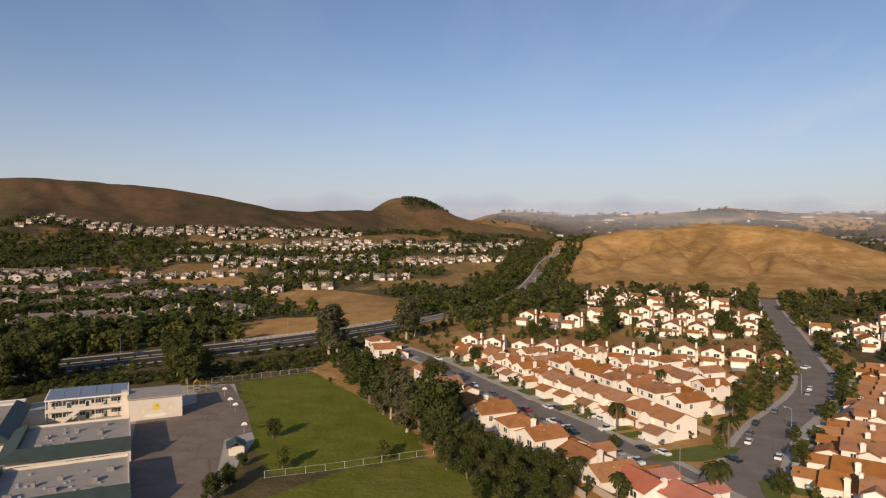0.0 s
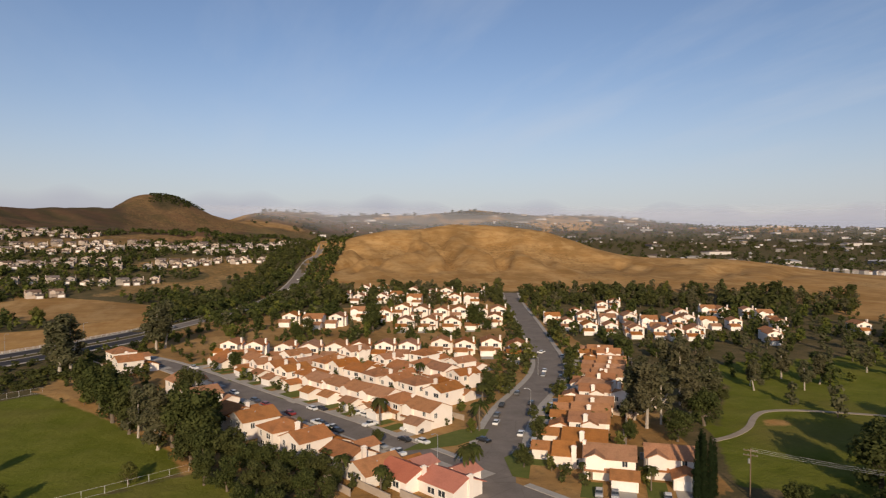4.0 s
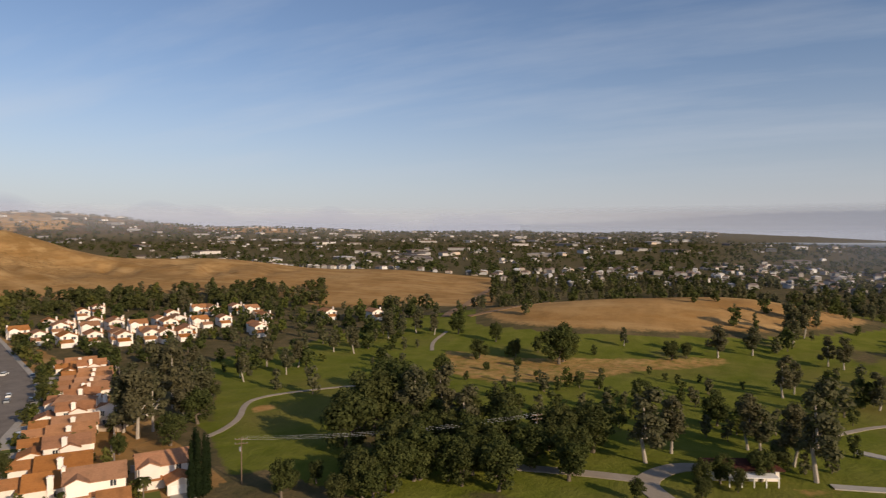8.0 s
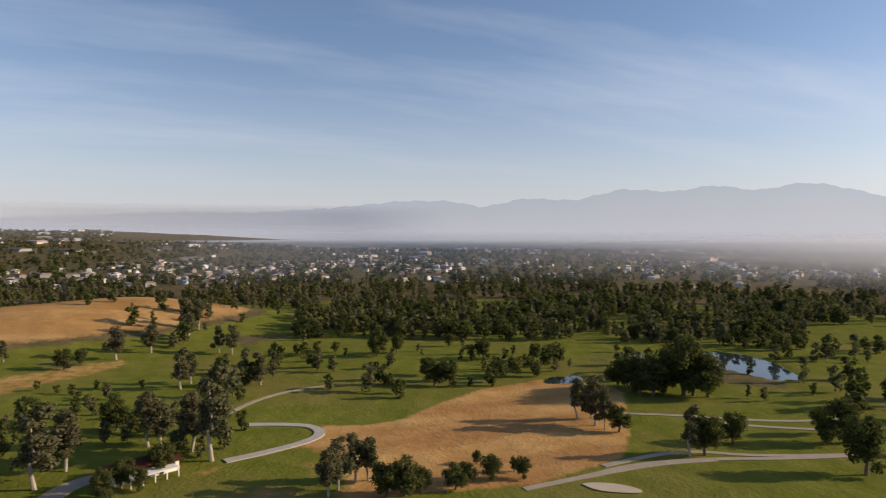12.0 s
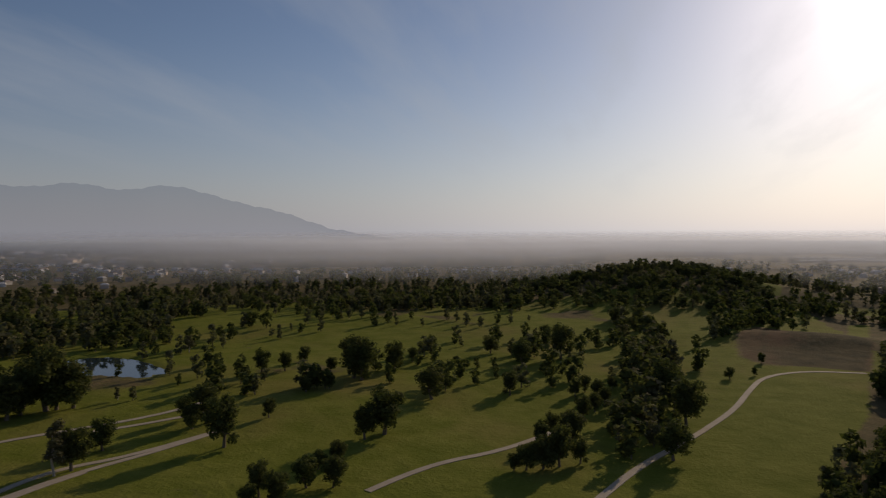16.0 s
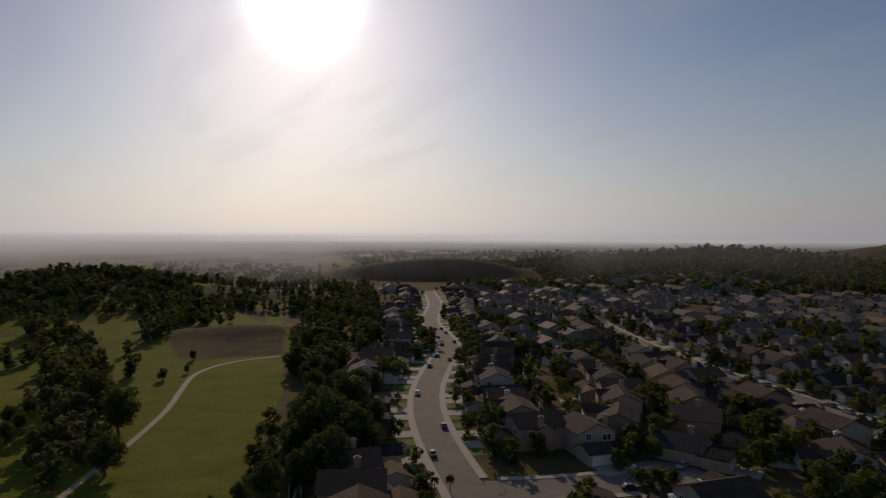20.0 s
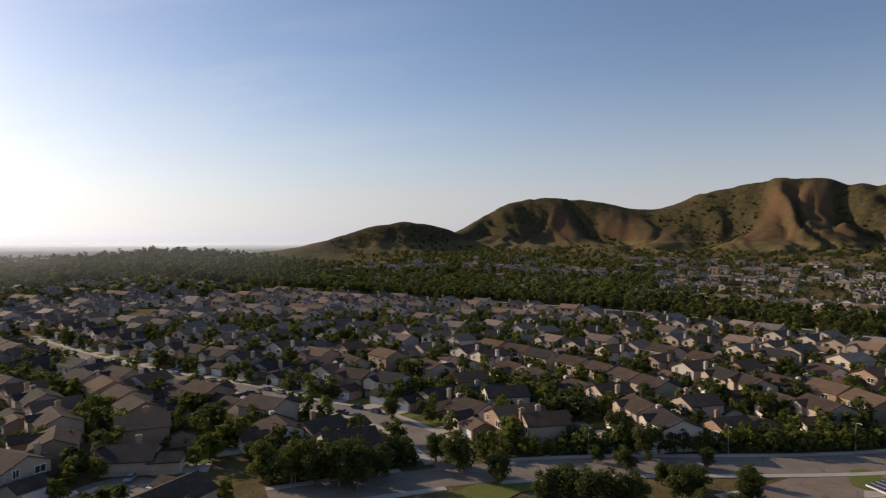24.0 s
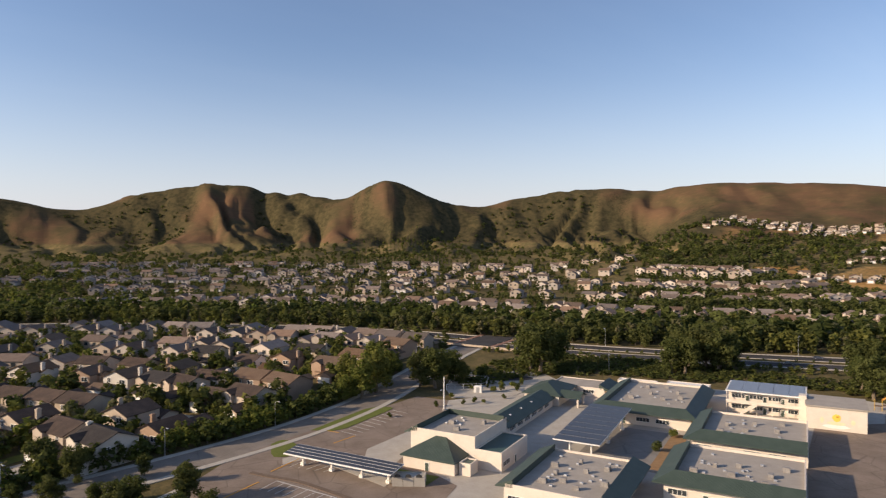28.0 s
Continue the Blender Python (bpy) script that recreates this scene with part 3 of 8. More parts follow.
FIELD_STRIP = [(-56, 284), (-48, 282), (-26, 243), (-3, 198), (2, 179), (-4, 174), (-8, 196), (-30, 240)]
BROWN_FIELD = [(-190, 658), (-154, 722), (-85, 672), (-31, 606), (-38, 515), (-81, 500), (-141, 567)]
PALE_FIELD = [(-135, 385), (-148, 439), (-128, 466), (-94, 479), (-39, 531), (-27, 566), (-34, 466), (-79, 401), (-104, 378), (-120, 366)]
LEFT_FIELD = [(-443, 763), (-396, 816), (-360, 754), (-415, 724)]
LONG_FIELD = [(-315, 728), (-266, 791), (-219, 748), (-214, 690), (-285, 716)]
GOLF = [(62, 20), (120.5, 58.9), (128.7, 117.2), (142.9, 149.2), (166.1, 199.1), (201.3, 243.9), (291.5, 233.2), (381.8, 237.1), (471.7, 175.5), (560.7, 75.2), (599.5, -64.9), (536.2, -267.7), (411, -428.8),
        (240.8, -544.2), (72.8, -561), (-26.4, -599.8), (-135.3, -558.7), (-123.1, -338.9), (-90.7, -289.2), (-72.1, -229.3), (-53.7, -184.5), (-41.4, -149.6), (-10, -90), (40, -40)]
BARE_SLOPE = [(254, 135), (308, 154), (306, 115), (330, 61), (351, 18), (334, 17), (301, 51), (259, 70), (244, 102)]
BARE_BANK = [(175, -5.4), (180.9, -13.5), (188.7, -34.5), (206.6, -44.8), (201.4, -59.2), (203.1, -72.5), (216.9, -89.8), (230.4, -114.3), (236.8, -141.7), (228.3, -161.9), (202.2, -160.6), (157.7, -127.9), (141, -111.5), (134.7, -81.1), (146.9, -16.2)]
KNOLL_BARE = [(445, 217), (508, 210.3), (445.2, 127.8), (453.8, 90.9), (422.1, 118), (394.5, 155.3), (397.7, 180.4)]
PALE_BANK = [(168, -3.4), (180.9, -13.5), (186.8, -30.5), (183.7, -39.6), (167.6, -41.6), (153.6, -40.6), (142.7, -35.4), (145.9, -8.2)]
GREEN_COURSE = [(211.8, -21.7), (207.7, -37.7), (197.7, -40.7), (190.7, -36.6), (183.9, -18.5)]
EAST_FAIRWAY = [(140.9, 148.2), (181.1, 188), (218.3, 217.7), (247.3, 213.5), (269.3, 190.2), (299.4, 184.7), (341.6, 181.1), (331.5, 163), (233.1, 148.3), (148.7, 105), (120.7, 120.3)]
SOUTH_FAIRWAY = [(-2, -150), (-12, -184), (-17, -197), (-38, -240), (-58, -298), (-77, -312), (-99, -313), (-99, -303), (-78, -239), (-66, -216), (-50, -180), (-34, -158), (-24, -144)]
SOUTH_BANK = [(-65, -404), (-85, -455), (-126, -400), (-128, -386), (-105, -319), (-86, -324), (-64, -328), (-58, -345)]
FAR_GREENS = [[(-115, -717), (-140, -759), (-151, -694), (-131, -607), (-107, -634)], [(-160, -583), (-244, -579), (-220, -522), (-152, -539)], [(-143, -478), (-158, -485), (-130, -400), (-122, -410)]]
EDGE_WOOD = [(-36, -158), (-51, -180), (-67, -215), (-83, -248), (-101, -300), (-125, -368), (-156, -372), (-120, -290), (-92, -230), (-60, -150)]
SMALL_BARE = [(173, 162), (180, 157.9), (174.9, 152.9), (169, 157)]
POND = rounded([(226, -226), (259, -248), (249, -268), (222, -264), (188, -243), (196, -229), (211, -231), (226, -226)], 1)
POND_SMALL = rounded([(232, -143), (240, -152), (236, -166), (223, -156), (225, -146), (232, -143)], 1)
POND_MID = rounded([(248, -192), (271, -214), (273, -229), (254, -213), (242, -197), (248, -192)], 1)
RED_TOWN = [(-60, 290), (20, 150), (66, 120), (118, 118), (150, 190), (300, 560), (20, 520), (-40, 380)]
SCHOOL_GROUND = [(-196, 132), (-176, 56), (-160, 30), (-110, 60), (-60, 118), (-52, 150), (-55, 190), (-84, 262), (-108, 258), (-140, 236), (-172, 212), (-186, 180), (-190, 155)]
PARKING = [(-206, 132), (-190, 84), (-178, 54), (-156, 30), (-128, 50), (-116, 78), (-126, 92), (-152, 92), (-160, 100), (-176, 122), (-194, 138)]
PLAY_YARD = [(-86, 262), (-94, 248), (-88, 232), (-100, 212), (-86, 178), (-70, 146), (-62, 130), (-50, 138), (-56, 160), (-64, 190), (-58, 198), (-70, 230)]


def ribbon(name, line, half, lift, mat, side=0.0, thick=0.0, top_offset=0.0):
    """A strip along a line, draped on the land; side: how far off to the right its middle runs."""
    pts = [Vector(p) for p in line]
    verts, faces = [], []
    rows = 4 if thick else 2
    for i, p in enumerate(pts):
        t = (pts[min(i + 1, len(pts) - 1)] - pts[max(i - 1, 0)]).normalized()
        nrm = Vector((t.y, -t.x))
        a, b = p + nrm * (side - half), p + nrm * (side + half)
        za, zb = float(height(a.x, a.y)) + lift, float(height(b.x, b.y)) + lift
        verts += [(a.x, a.y, za), (b.x, b.y, zb)]
        if thick:
            verts += [(b.x, b.y, zb - thick), (a.x, a.y, za - thick)]
    for i in range(len(pts) - 1):
        o, q = rows * i, rows * (i + 1)
        faces.append((o, o + 1, q + 1, q))
        if thick:
            faces += [(o + 1, o + 2, q + 2, q + 1), (o + 3, o, q, q + 3)]
    return mesh_of(name, verts, faces, mat)


def slab(name, outline, z, mat, thick=0.0):
    """A flat piece of ground cover with that outline."""
    bm = bmesh.new()
    ring = [bm.verts.new((x, y, z)) for x, y in outline]
    face = bm.faces.new(ring)
    if face.normal.z < 0 or (face.normal_update() or face.normal.z < 0):
        face.normal_flip()
    if thick:
        made = bmesh.ops.extrude_face_region(bm, geom=[face])
        bmesh.ops.translate(bm, verts=[v for v in made["geom"] if isinstance(v, bmesh.types.BMVert)], vec=(0, 0, thick))
        bmesh.ops.recalc_face_normals(bm, faces=bm.faces)
    bmesh.ops.triangulate(bm, faces=bm.faces[:])
    me = bpy.data.meshes.new(name)
    bm.to_mesh(me)
    bm.free()
    me.materials.append(mat)
    return me


def cover_of(x, y, zone, soft=3.5):
    """1 inside the outline, easing to 0 across its edge."""
    xs, ys = [p[0] for p in zone], [p[1] for p in zone]
    near = (x > min(xs) - 12) & (x < max(xs) + 12) & (y > min(ys) - 12) & (y < max(ys) + 12)
    out = np.zeros(len(x))
    if near.any():
        edge = off_line(x[near], y[near], list(zone) + [zone[0]])
        out[near] = smooth(-soft, soft, np.where(inside(x[near], y[near], zone), edge, -edge))
    return out


def ground():
    """One sheet of land from under the camera to the horizon."""
    rings = list(np.geomspace(4, 110, 14)) + list(np.geomspace(114, 520, 100)) + list(np.geomspace(530, 1180, 62)) + list(np.geomspace(1192, 2120, 74)) + list(np.geomspace(2160, 4960, 42))
    r = np.array([0.0] + rings)
    a = np.radians(np.concatenate([np.arange(0, 70, 0.3), np.arange(70, 245, 0.5), np.arange(245, 330, 0.25), np.arange(330, 360, 0.4)]))
    R, A = np.meshgrid(r, a, indexing="ij")
    x, y = (R * np.sin(A)).ravel(), (R * np.cos(A)).ravel()
    z = height(x, y)
    for pond in (POND, POND_SMALL, POND_MID):
        z = z - 0.9 * inside(x, y, pond)
    rows, cols = R.shape
    i, j = np.meshgrid(np.arange(rows - 1), np.arange(cols), indexing="ij")
    k = (j + 1) % cols
    faces = np.stack([i * cols + j, (i + 1) * cols + j, (i + 1) * cols + k, i * cols + k], -1).reshape(-1, 4)[:, ::-1]
    me = bpy.data.meshes.new("ground")
    me.vertices.add(len(x))
    me.vertices.foreach_set("co", np.stack([x, y, z], -1).astype(np.float32).ravel())
    me.loops.add(faces.size)
    me.loops.foreach_set("vertex_index", faces.astype(np.int32).ravel())
    me.polygons.add(len(faces))
    me.polygons.foreach_set("loop_start", np.arange(0, faces.size, 4, dtype=np.int32))
    me.update(calc_edges=True)
    me.polygons.foreach_set("use_smooth", np.ones(len(faces), bool))
    me.materials.append(EARTH)
    d, b = np.hypot(x, y), np.degrees(np.arctan2(x, y)) % 360
    patch = fbm(x, y, 90, 4, 21)
    lawn = np.zeros(len(x))
    lawn[inside(x, y, GOLF)] = 1
    lawn *= 0.35 + 0.65 * smooth(0.30, 0.40, patch)
    lawn[(b > 66) & (b < 100) & (d < 620) & (z > 4.5)] = 0
    for zone in (PLAYING_FIELD, GREEN_COURSE, SOUTH_LAWN, EAST_FAIRWAY, SOUTH_FAIRWAY, *FAR_GREENS):
        lawn = np.maximum(lawn, cover_of(x, y, zone))
    lawn *= 1 - cover_of(x, y, SOUTH_BANK, 5.0)
    lawn *= 1 - 0.3 * window(b, 176, 192, 2) * smooth(215, 240, d) * (1 - cover_of(x, y, SOUTH_FAIRWAY)) * (1 - sum(cover_of(x, y, g) for g in FAR_GREENS))
    dirt = np.zeros(len(x))
    for zone in (FIELD_STRIP, PALE_FIELD, BARE_SLOPE, BARE_BANK, KNOLL_BARE, SMALL_BARE):
        dirt = np.maximum(dirt, cover_of(x, y, zone) * (0.55 if zone is BARE_SLOPE else 0.3 if zone is KNOLL_BARE else 0.95))
    dirt = dirt * (1 - cover_of(x, y, GREEN_COURSE, 1.5)) * (1 - 0.75 * cover_of(x, y, PALE_BANK, 6.0))
    crest = crest_of(b)
    gold = window(b, 9.5, 67, 1.5) * smooth(650, 690, d + 130 * smooth(46, 54, b)) * (1 - smooth(crest + 60, crest + 160, d))
    gold = np.maximum(gold, 0.8 * window(b, 69, 96, 4) * smooth(4, 8, z) * (d < 620))
    gold = np.maximum(gold, 0.5 * smooth(0.66, 0.69, fbm(x, y, 150, 3, 51)) * window(b, 318, 367, 3) * smooth(440, 480, d) * (1 - smooth(1250, 1400, d)))
    gold[inside(x, y, RED_TOWN)] = 0.66
    for zone in (BROWN_FIELD, LEFT_FIELD, LONG_FIELD):
        gold = np.maximum(gold, cover_of(x, y, zone, 5.0))
    gold = np.maximum(gold, cover_of(x, y, PALE_BANK, 6.0) * (1 - cover_of(x, y, GREEN_COURSE, 1.5)))
    hill = smooth(36, 60, z) * np.maximum(window(b, 246, 362, 4), 0) * smooth(900, 1250, d)
    hill = np.maximum(hill, window(b, 2, 46, 5) * smooth(2300, 2700, d) * smooth(50, 90, z))
    hill = np.maximum(hill, window(b, 203, 219, 2) * smooth(770, 800, d) * (1 - smooth(1010, 1060, d)))
    hill = np.maximum(hill, cover_of(x, y, SOUTH_BANK, 5.0))
    gold = np.maximum(gold, window(b, 2, 56, 5) * smooth(2300, 2700, d) * smooth(60, 90, z) * 0.75 * smooth(0.47, 0.55, fbm(x, y, 340, 4, 77)))
    gold = np.maximum(gold, 0.35 * window(b, 345, 362, 4) * smooth(1400, 1700, d) * smooth(0.46, 0.55, fbm(x, y, 420, 3, 78)))
    gold = np.maximum(gold, 0.42 * window(b, 355, 369, 2) * smooth(1350, 1500, d))
    main, side, rill = valleys(x, y)
    # brush in the valleys, plus darkening painted onto the shaded western slopes
    green = np.clip(0.9 * main ** 2 + 0.35 * side ** 2 + 2.0 * (fbm(x, y, 230, 4, 131) - 0.60) + 0.38 * window(b, 244, 263, 4) + 0.24 * window(b, 263, 304, 6), 0, 1) * hill * (1 - 0.6 * window(b, 330, 362, 4))
    # golden hill's gullies darkened in colour, as shade to bring out their relief
    green = np.maximum(green, 0.36 * gully(x, y) * (b < 80))
    # the rocky crown of the cone to the north is dark with brush
    crown = smooth(0.0, 30.0, z - 158 + 46 * (fbm(x, y, 70, 3, 17) - 0.5)) * window(b, 357, 360.6, 0.5) * (d > 2300)
    green, gold = np.maximum(green, crown), gold * (1 - crown)
    for name, cover in (("lawn", lawn), ("dirt", dirt), ("gold", gold), ("hill", hill), ("green", green)):
        me.attributes.new(name, "FLOAT", "POINT").data.foreach_set("value", cover.astype(np.float32))
    thing("ground", me, Matrix(), "rolling ground of dry grass, lawn, scrub and bare earth", "ground", kind="structure")


ground()


def street(name, line, half, label, lift, mat=None):
    """A carriageway, with raised pavements on both sides that stop where another road comes in."""
    road = thing(name, ribbon(name, line, half, lift, mat or ASPHALT), Matrix(), label, "road", kind="structure")
    others = [o for o in ROADS + [BOULEVARD_LINE] if o is not line]
    pts = [Vector(p) for p in line]
    for s in (-1, 1):
        run = []
        for i, p in enumerate(pts + [None]):
            open_here = False
            if p is not None:
                t = (pts[min(i + 1, len(pts) - 1)] - pts[max(i - 1, 0)]).normalized()
                q = p + Vector((t.y, -t.x)) * s * (half + 1.1)
                open_here = all(off_line(np.array([q.x]), np.array([q.y]), o)[0] > (17 if o is BOULEVARD_LINE else 7.5) for o in others)
            if open_here:
                run.append(tuple(p))
            else:
                if len(run) > 2:
                    kerb = new("pavement", ribbon("pavement", run, 1.1, 0.19, CONCRETE, s * (half + 1.1), 0.25))
                    kerb.parent = road
                run = []
    return road


street("road_a", STREET_A, 5.4, "grey asphalt street between the terracotta-roofed houses", 0.06)
street("road_b", STREET_B, 6.4, "wide grey asphalt street curving up the neighbourhood", 0.066)
street("road_school", SCHOOL_ROAD, 6.5, "asphalt road with shadows of trees beside the school", 0.06)
street("road_south", SOUTH_STREET, 4.7, "pale asphalt street winding between dark-roofed houses", 0.06)
street("road_west", WEST_STREET, 5.0, "asphalt street in the western neighbourhood", 0.066)
street("road_court", COURT, 6.0, "short asphalt cul-de-sac among houses", 0.072)
turning = [(-132 + 11 * math.cos(k * math.pi / 12), -107 + 11 * math.sin(k * math.pi / 12)) for k in range(24)]
thing("road_turning", slab("road_turning", turning, 0.078, ASPHALT), Matrix(), "round asphalt turning place of the cul-de-sac", "road", kind="structure")
# the divided boulevard: two carriageways and a planted median
LOWER, UPPER = BOULEVARD_LINE[:55], BOULEVARD_LINE[54:]
thing("road_hill", ribbon("road_hill", UPPER, 5.0, 0.085, ASPHALT), Matrix(), "grey asphalt road climbing between trees", "road", kind="structure")
for s in (-1, 1):
    thing("pavement_hill", ribbon("pavement_hill", UPPER, 0.7, 0.2, CONCRETE, s * 5.7, 0.25), Matrix(), "pale pavement along the climbing road", "pavement", kind="structure")
    thing("road_boulevard", ribbon("road_boulevard", LOWER, 5.4, 0.075, BOULEVARD, s * 9.4), Matrix(), "dark asphalt carriageway of a divided boulevard", "road", kind="structure")
    thing("pavement_boulevard", ribbon("pavement_boulevard", LOWER, 1.0, 0.2, CONCRETE, s * 16.2, 0.25), Matrix(), "pale concrete pavement along the boulevard", "pavement", kind="structure")
    thing("trim_kerb", ribbon("trim_kerb", LOWER, 0.3, 0.22, CONCRETE, s * 3.7, 0.25), Matrix(), "concrete kerb of the planted median", "kerb", kind="structure")
# where the school road meets the boulevard
JUNCTION = [(-283, 212), (-290, 230), (-300, 252)]
thing("road_junction", ribbon("road_junction", JUNCTION, 10, 0.25, BOULEVARD, 0, 0.2), Matrix(), "asphalt junction across the boulevard's median", "road", kind="structure")
for side in (-12.2, 12.2):
    thing("crosswalk", ribbon("crosswalk", JUNCTION, 1.3, 0.262, BRICK_PAVE, side, 0.1), Matrix(), "reddish brick crosswalk over the boulevard", "crosswalk", kind="structure")
# golf paths
PATHS = [[(140.9, 150.2), (148.9, 151.1), (160.9, 156), (173, 166), (182, 169.9), (193, 166.8), (208, 154.6), (217, 144.5)],
         [(5.3, -148.1), (-5, -175), (-17, -197), (-26, -215), (-38, -240), (-47, -268), (-58, -298), (-78, -315), (-102, -316)],
         [(56.7, -140.9), (51.6, -152.8), (44.6, -164.7), (32.6, -176.5), (21.5, -196.3), (19.5, -201.3)],
         [(138.2, -103.4), (139, -110.5), (139.7, -123.7), (137.3, -134.8), (128.8, -145.9), (118.5, -172.5)],
         [(133.6, -86.2), (134.2, -103.4), (133.8, -118.5), (130.2, -133.8)],
         [(227.9, -16.9), (248.7, -32), (258.6, -48.1), (259.4, -61.4)],
         [(155.6, -163.3), (147.2, -171.3), (132.1, -192.7)],
         [(301, 158), (316, 166), (330, 171), (354, 176)],
         [(118, -172), (124, -152), (132, -132), (136, -111), (134, -96), (133, -77)],
         [(179, -139), (168, -156), (148, -182), (143, -202)]]
for line in PATHS:
    thing("path", ribbon("path", rounded(line), 1.05, 0.14, PATH, 0, 0.25), Matrix(), "pale concrete golf cart path", "path", kind="structure")
RING = rounded([(180.9, -13.5), (183.8, -23.5), (188.7, -35.5), (195.6, -42.7), (205.6, -42.8), (210.7, -35.7), (214.8, -21.7)])
thing("path_ring", ribbon("path_ring", RING, 1.6, 0.3, CONCRETE, 0, 0.4), Matrix(), "pale concrete drive round the clubhouse green", "path", kind="structure")
TRACKS = [[(398, 199), (455, 217), (518, 236), (600, 259), (680, 281)], [(398, 181), (423, 162), (464, 138), (524, 124), (538, 106)]]
for line in TRACKS:
    thing("path_track", ribbon("path_track", rounded(line), 3.2, 0.25, EARTH_BED, 0, 0.3), Matrix(), "bare earth track over dry grass", "track", kind="structure")
DRIVE = rounded([(181, 7), (181, 19), (173, 25), (163, 27.5), (155, 22), (149, 16)])
SIDE_DRIVE = rounded([(165, 27), (163, 41), (160, 54), (157, 66)])
thing("road_club", ribbon("road_club", DRIVE, 2.9, 0.18, PATH, 0, 0.3), Matrix(), "pale concrete drive to the clubhouse", "road", kind="structure")
thing("road_club_side", ribbon("road_club_side", SIDE_DRIVE, 2.2, 0.2, PATH, 0, 0.3), Matrix(), "pale concrete service drive under the trees", "road", kind="structure")
for outline in (POND, POND_SMALL, POND_MID):
    zs = min(float(height(px, py)) for px, py in outline)
    thing("water", slab("water", outline, zs - 0.1, WATER), Matrix(), "still pond reflecting the sky on the golf course", "water", kind="structure")
# flat reflecting sheets, added to give bright glints far off on the plain
for a, r, wide, deep in ((189.5, 2120, 165, 60), (186.5, 1900, 60, 40), (191.5, 1980, 50, 40), (195.5, 1750, 90, 45), (197.5, 1640, 100, 35), (199.2, 1800, 60, 40), (194.4, 1560, 45, 26), (198.5, 2050, 70, 60), (182.0, 1900, 60, 35), (201.5, 1980, 70, 40)):
    m = pose(r * math.sin(radians(a)), r * math.cos(radians(a)), float(height(r * math.sin(radians(a)), r * math.cos(radians(a)))) + 1.5, 0, 0, -radians(a))
    rim = [m @ Vector((wide * (1 + 0.12 * math.sin(3 * k)) * math.cos(k * math.pi / 9), 0.5 * deep * (1 + 0.2 * math.sin(5 * k + a)) * math.sin(k * math.pi / 9), 0)) for k in range(18)]
    thing("water_far", slab("water_far", [(p.x, p.y) for p in rim], rim[0].z, WATER, 2.5), Matrix(), "reflecting sheet added for bright glints far off on the plain", "water", kind="structure")
thing("pavement_school", slab("pavement_school", SCHOOL_GROUND, 0.04, CONCRETE), Matrix(), "concrete yard between the school buildings", "pavement", kind="structure")
thing("road_parking", slab("road_parking", PARKING, 0.08, PLAYGROUND), Matrix(), "worn asphalt car park of the school", "car park", kind="structure")
thing("pavement_playground", slab("pavement_playground", PLAY_YARD, 0.085, PLAYGROUND), Matrix(), "grey-brown asphalt school playground with cracks", "playground", kind="structure")

for outline, label in (([(53, 173), (64, 181), (76, 186), (84, 183), (80, 177), (69, 172), (60, 172)], "corner lawn where the two streets meet"), ([(77, 158), (87, 164), (82, 152), (76, 142), (73, 145)], "front lawn at the street corner")):
    thing("corner_lawn", slab("corner_lawn", outline, 0.2, LAWN, 0.03), Matrix(), label, "lawn")


# ---- houses ----
def panelled(xs, zs, sunk, front, deep, back):
    """A board of cells over the lines xs and zs; the sunk cells lie back to deep and take the second material."""
    s = Shape()
    idx = {}

    def at(i, j, y):
        key = (i, j, y)
        if key not in idx:
            idx[key] = len(s.v)
            s.v.append((xs[i], y, zs[j]))
        return idx[key]

    def face(mat, *corners):
        s.f.append(tuple(at(*c) for c in corners))
        s.k.append(mat)

    nx, nz = len(xs) - 1, len(zs) - 1
    for i in range(nx):
        for j in range(nz):
            if (i, j) in sunk:
                face(1, (i, j, deep), (i + 1, j, deep), (i + 1, j + 1, deep), (i, j + 1, deep))
                face(0, (i, j, front), (i + 1, j, front), (i + 1, j, deep), (i, j, deep))
                face(0, (i + 1, j + 1, front), (i, j + 1, front), (i, j + 1, deep), (i + 1, j + 1, deep))
                face(0, (i, j + 1, front), (i, j, front), (i, j, deep), (i, j + 1, deep))
                face(0, (i + 1, j, front), (i + 1, j + 1, front), (i + 1, j + 1, deep), (i + 1, j, deep))
            else:
                face(0, (i, j, front), (i + 1, j, front), (i + 1, j + 1, front), (i, j + 1, front))
    for i in range(nx):
        face(0, (i, 0, front), (i, 0, back), (i + 1, 0, back), (i + 1, 0, front))
        face(0, (i, nz, front), (i + 1, nz, front), (i + 1, nz, back), (i, nz, back))
    for j in range(nz):
        face(0, (0, j, front), (0, j + 1, front), (0, j + 1, back), (0, j, back))
        face(0, (nx, j, front), (nx, j, back), (nx, j + 1, back), (nx, j + 1, front))
    return s


def window_mesh(w, h):
    xs = (-w / 2 - 0.12, -w / 2, -0.05, 0.05, w / 2, w / 2 + 0.12)
    zs = (-h / 2 - 0.12, -h / 2, h / 2, h / 2 + 0.12)
    return panelled(xs, zs, {(1, 1), (3, 1)}, -0.08, 0.0, 0.05).mesh("window", [WHITE, GLASS])


WIDE_WINDOW, TALL_WINDOW = window_mesh(2.2, 1.4), window_mesh(1.2, 1.5)


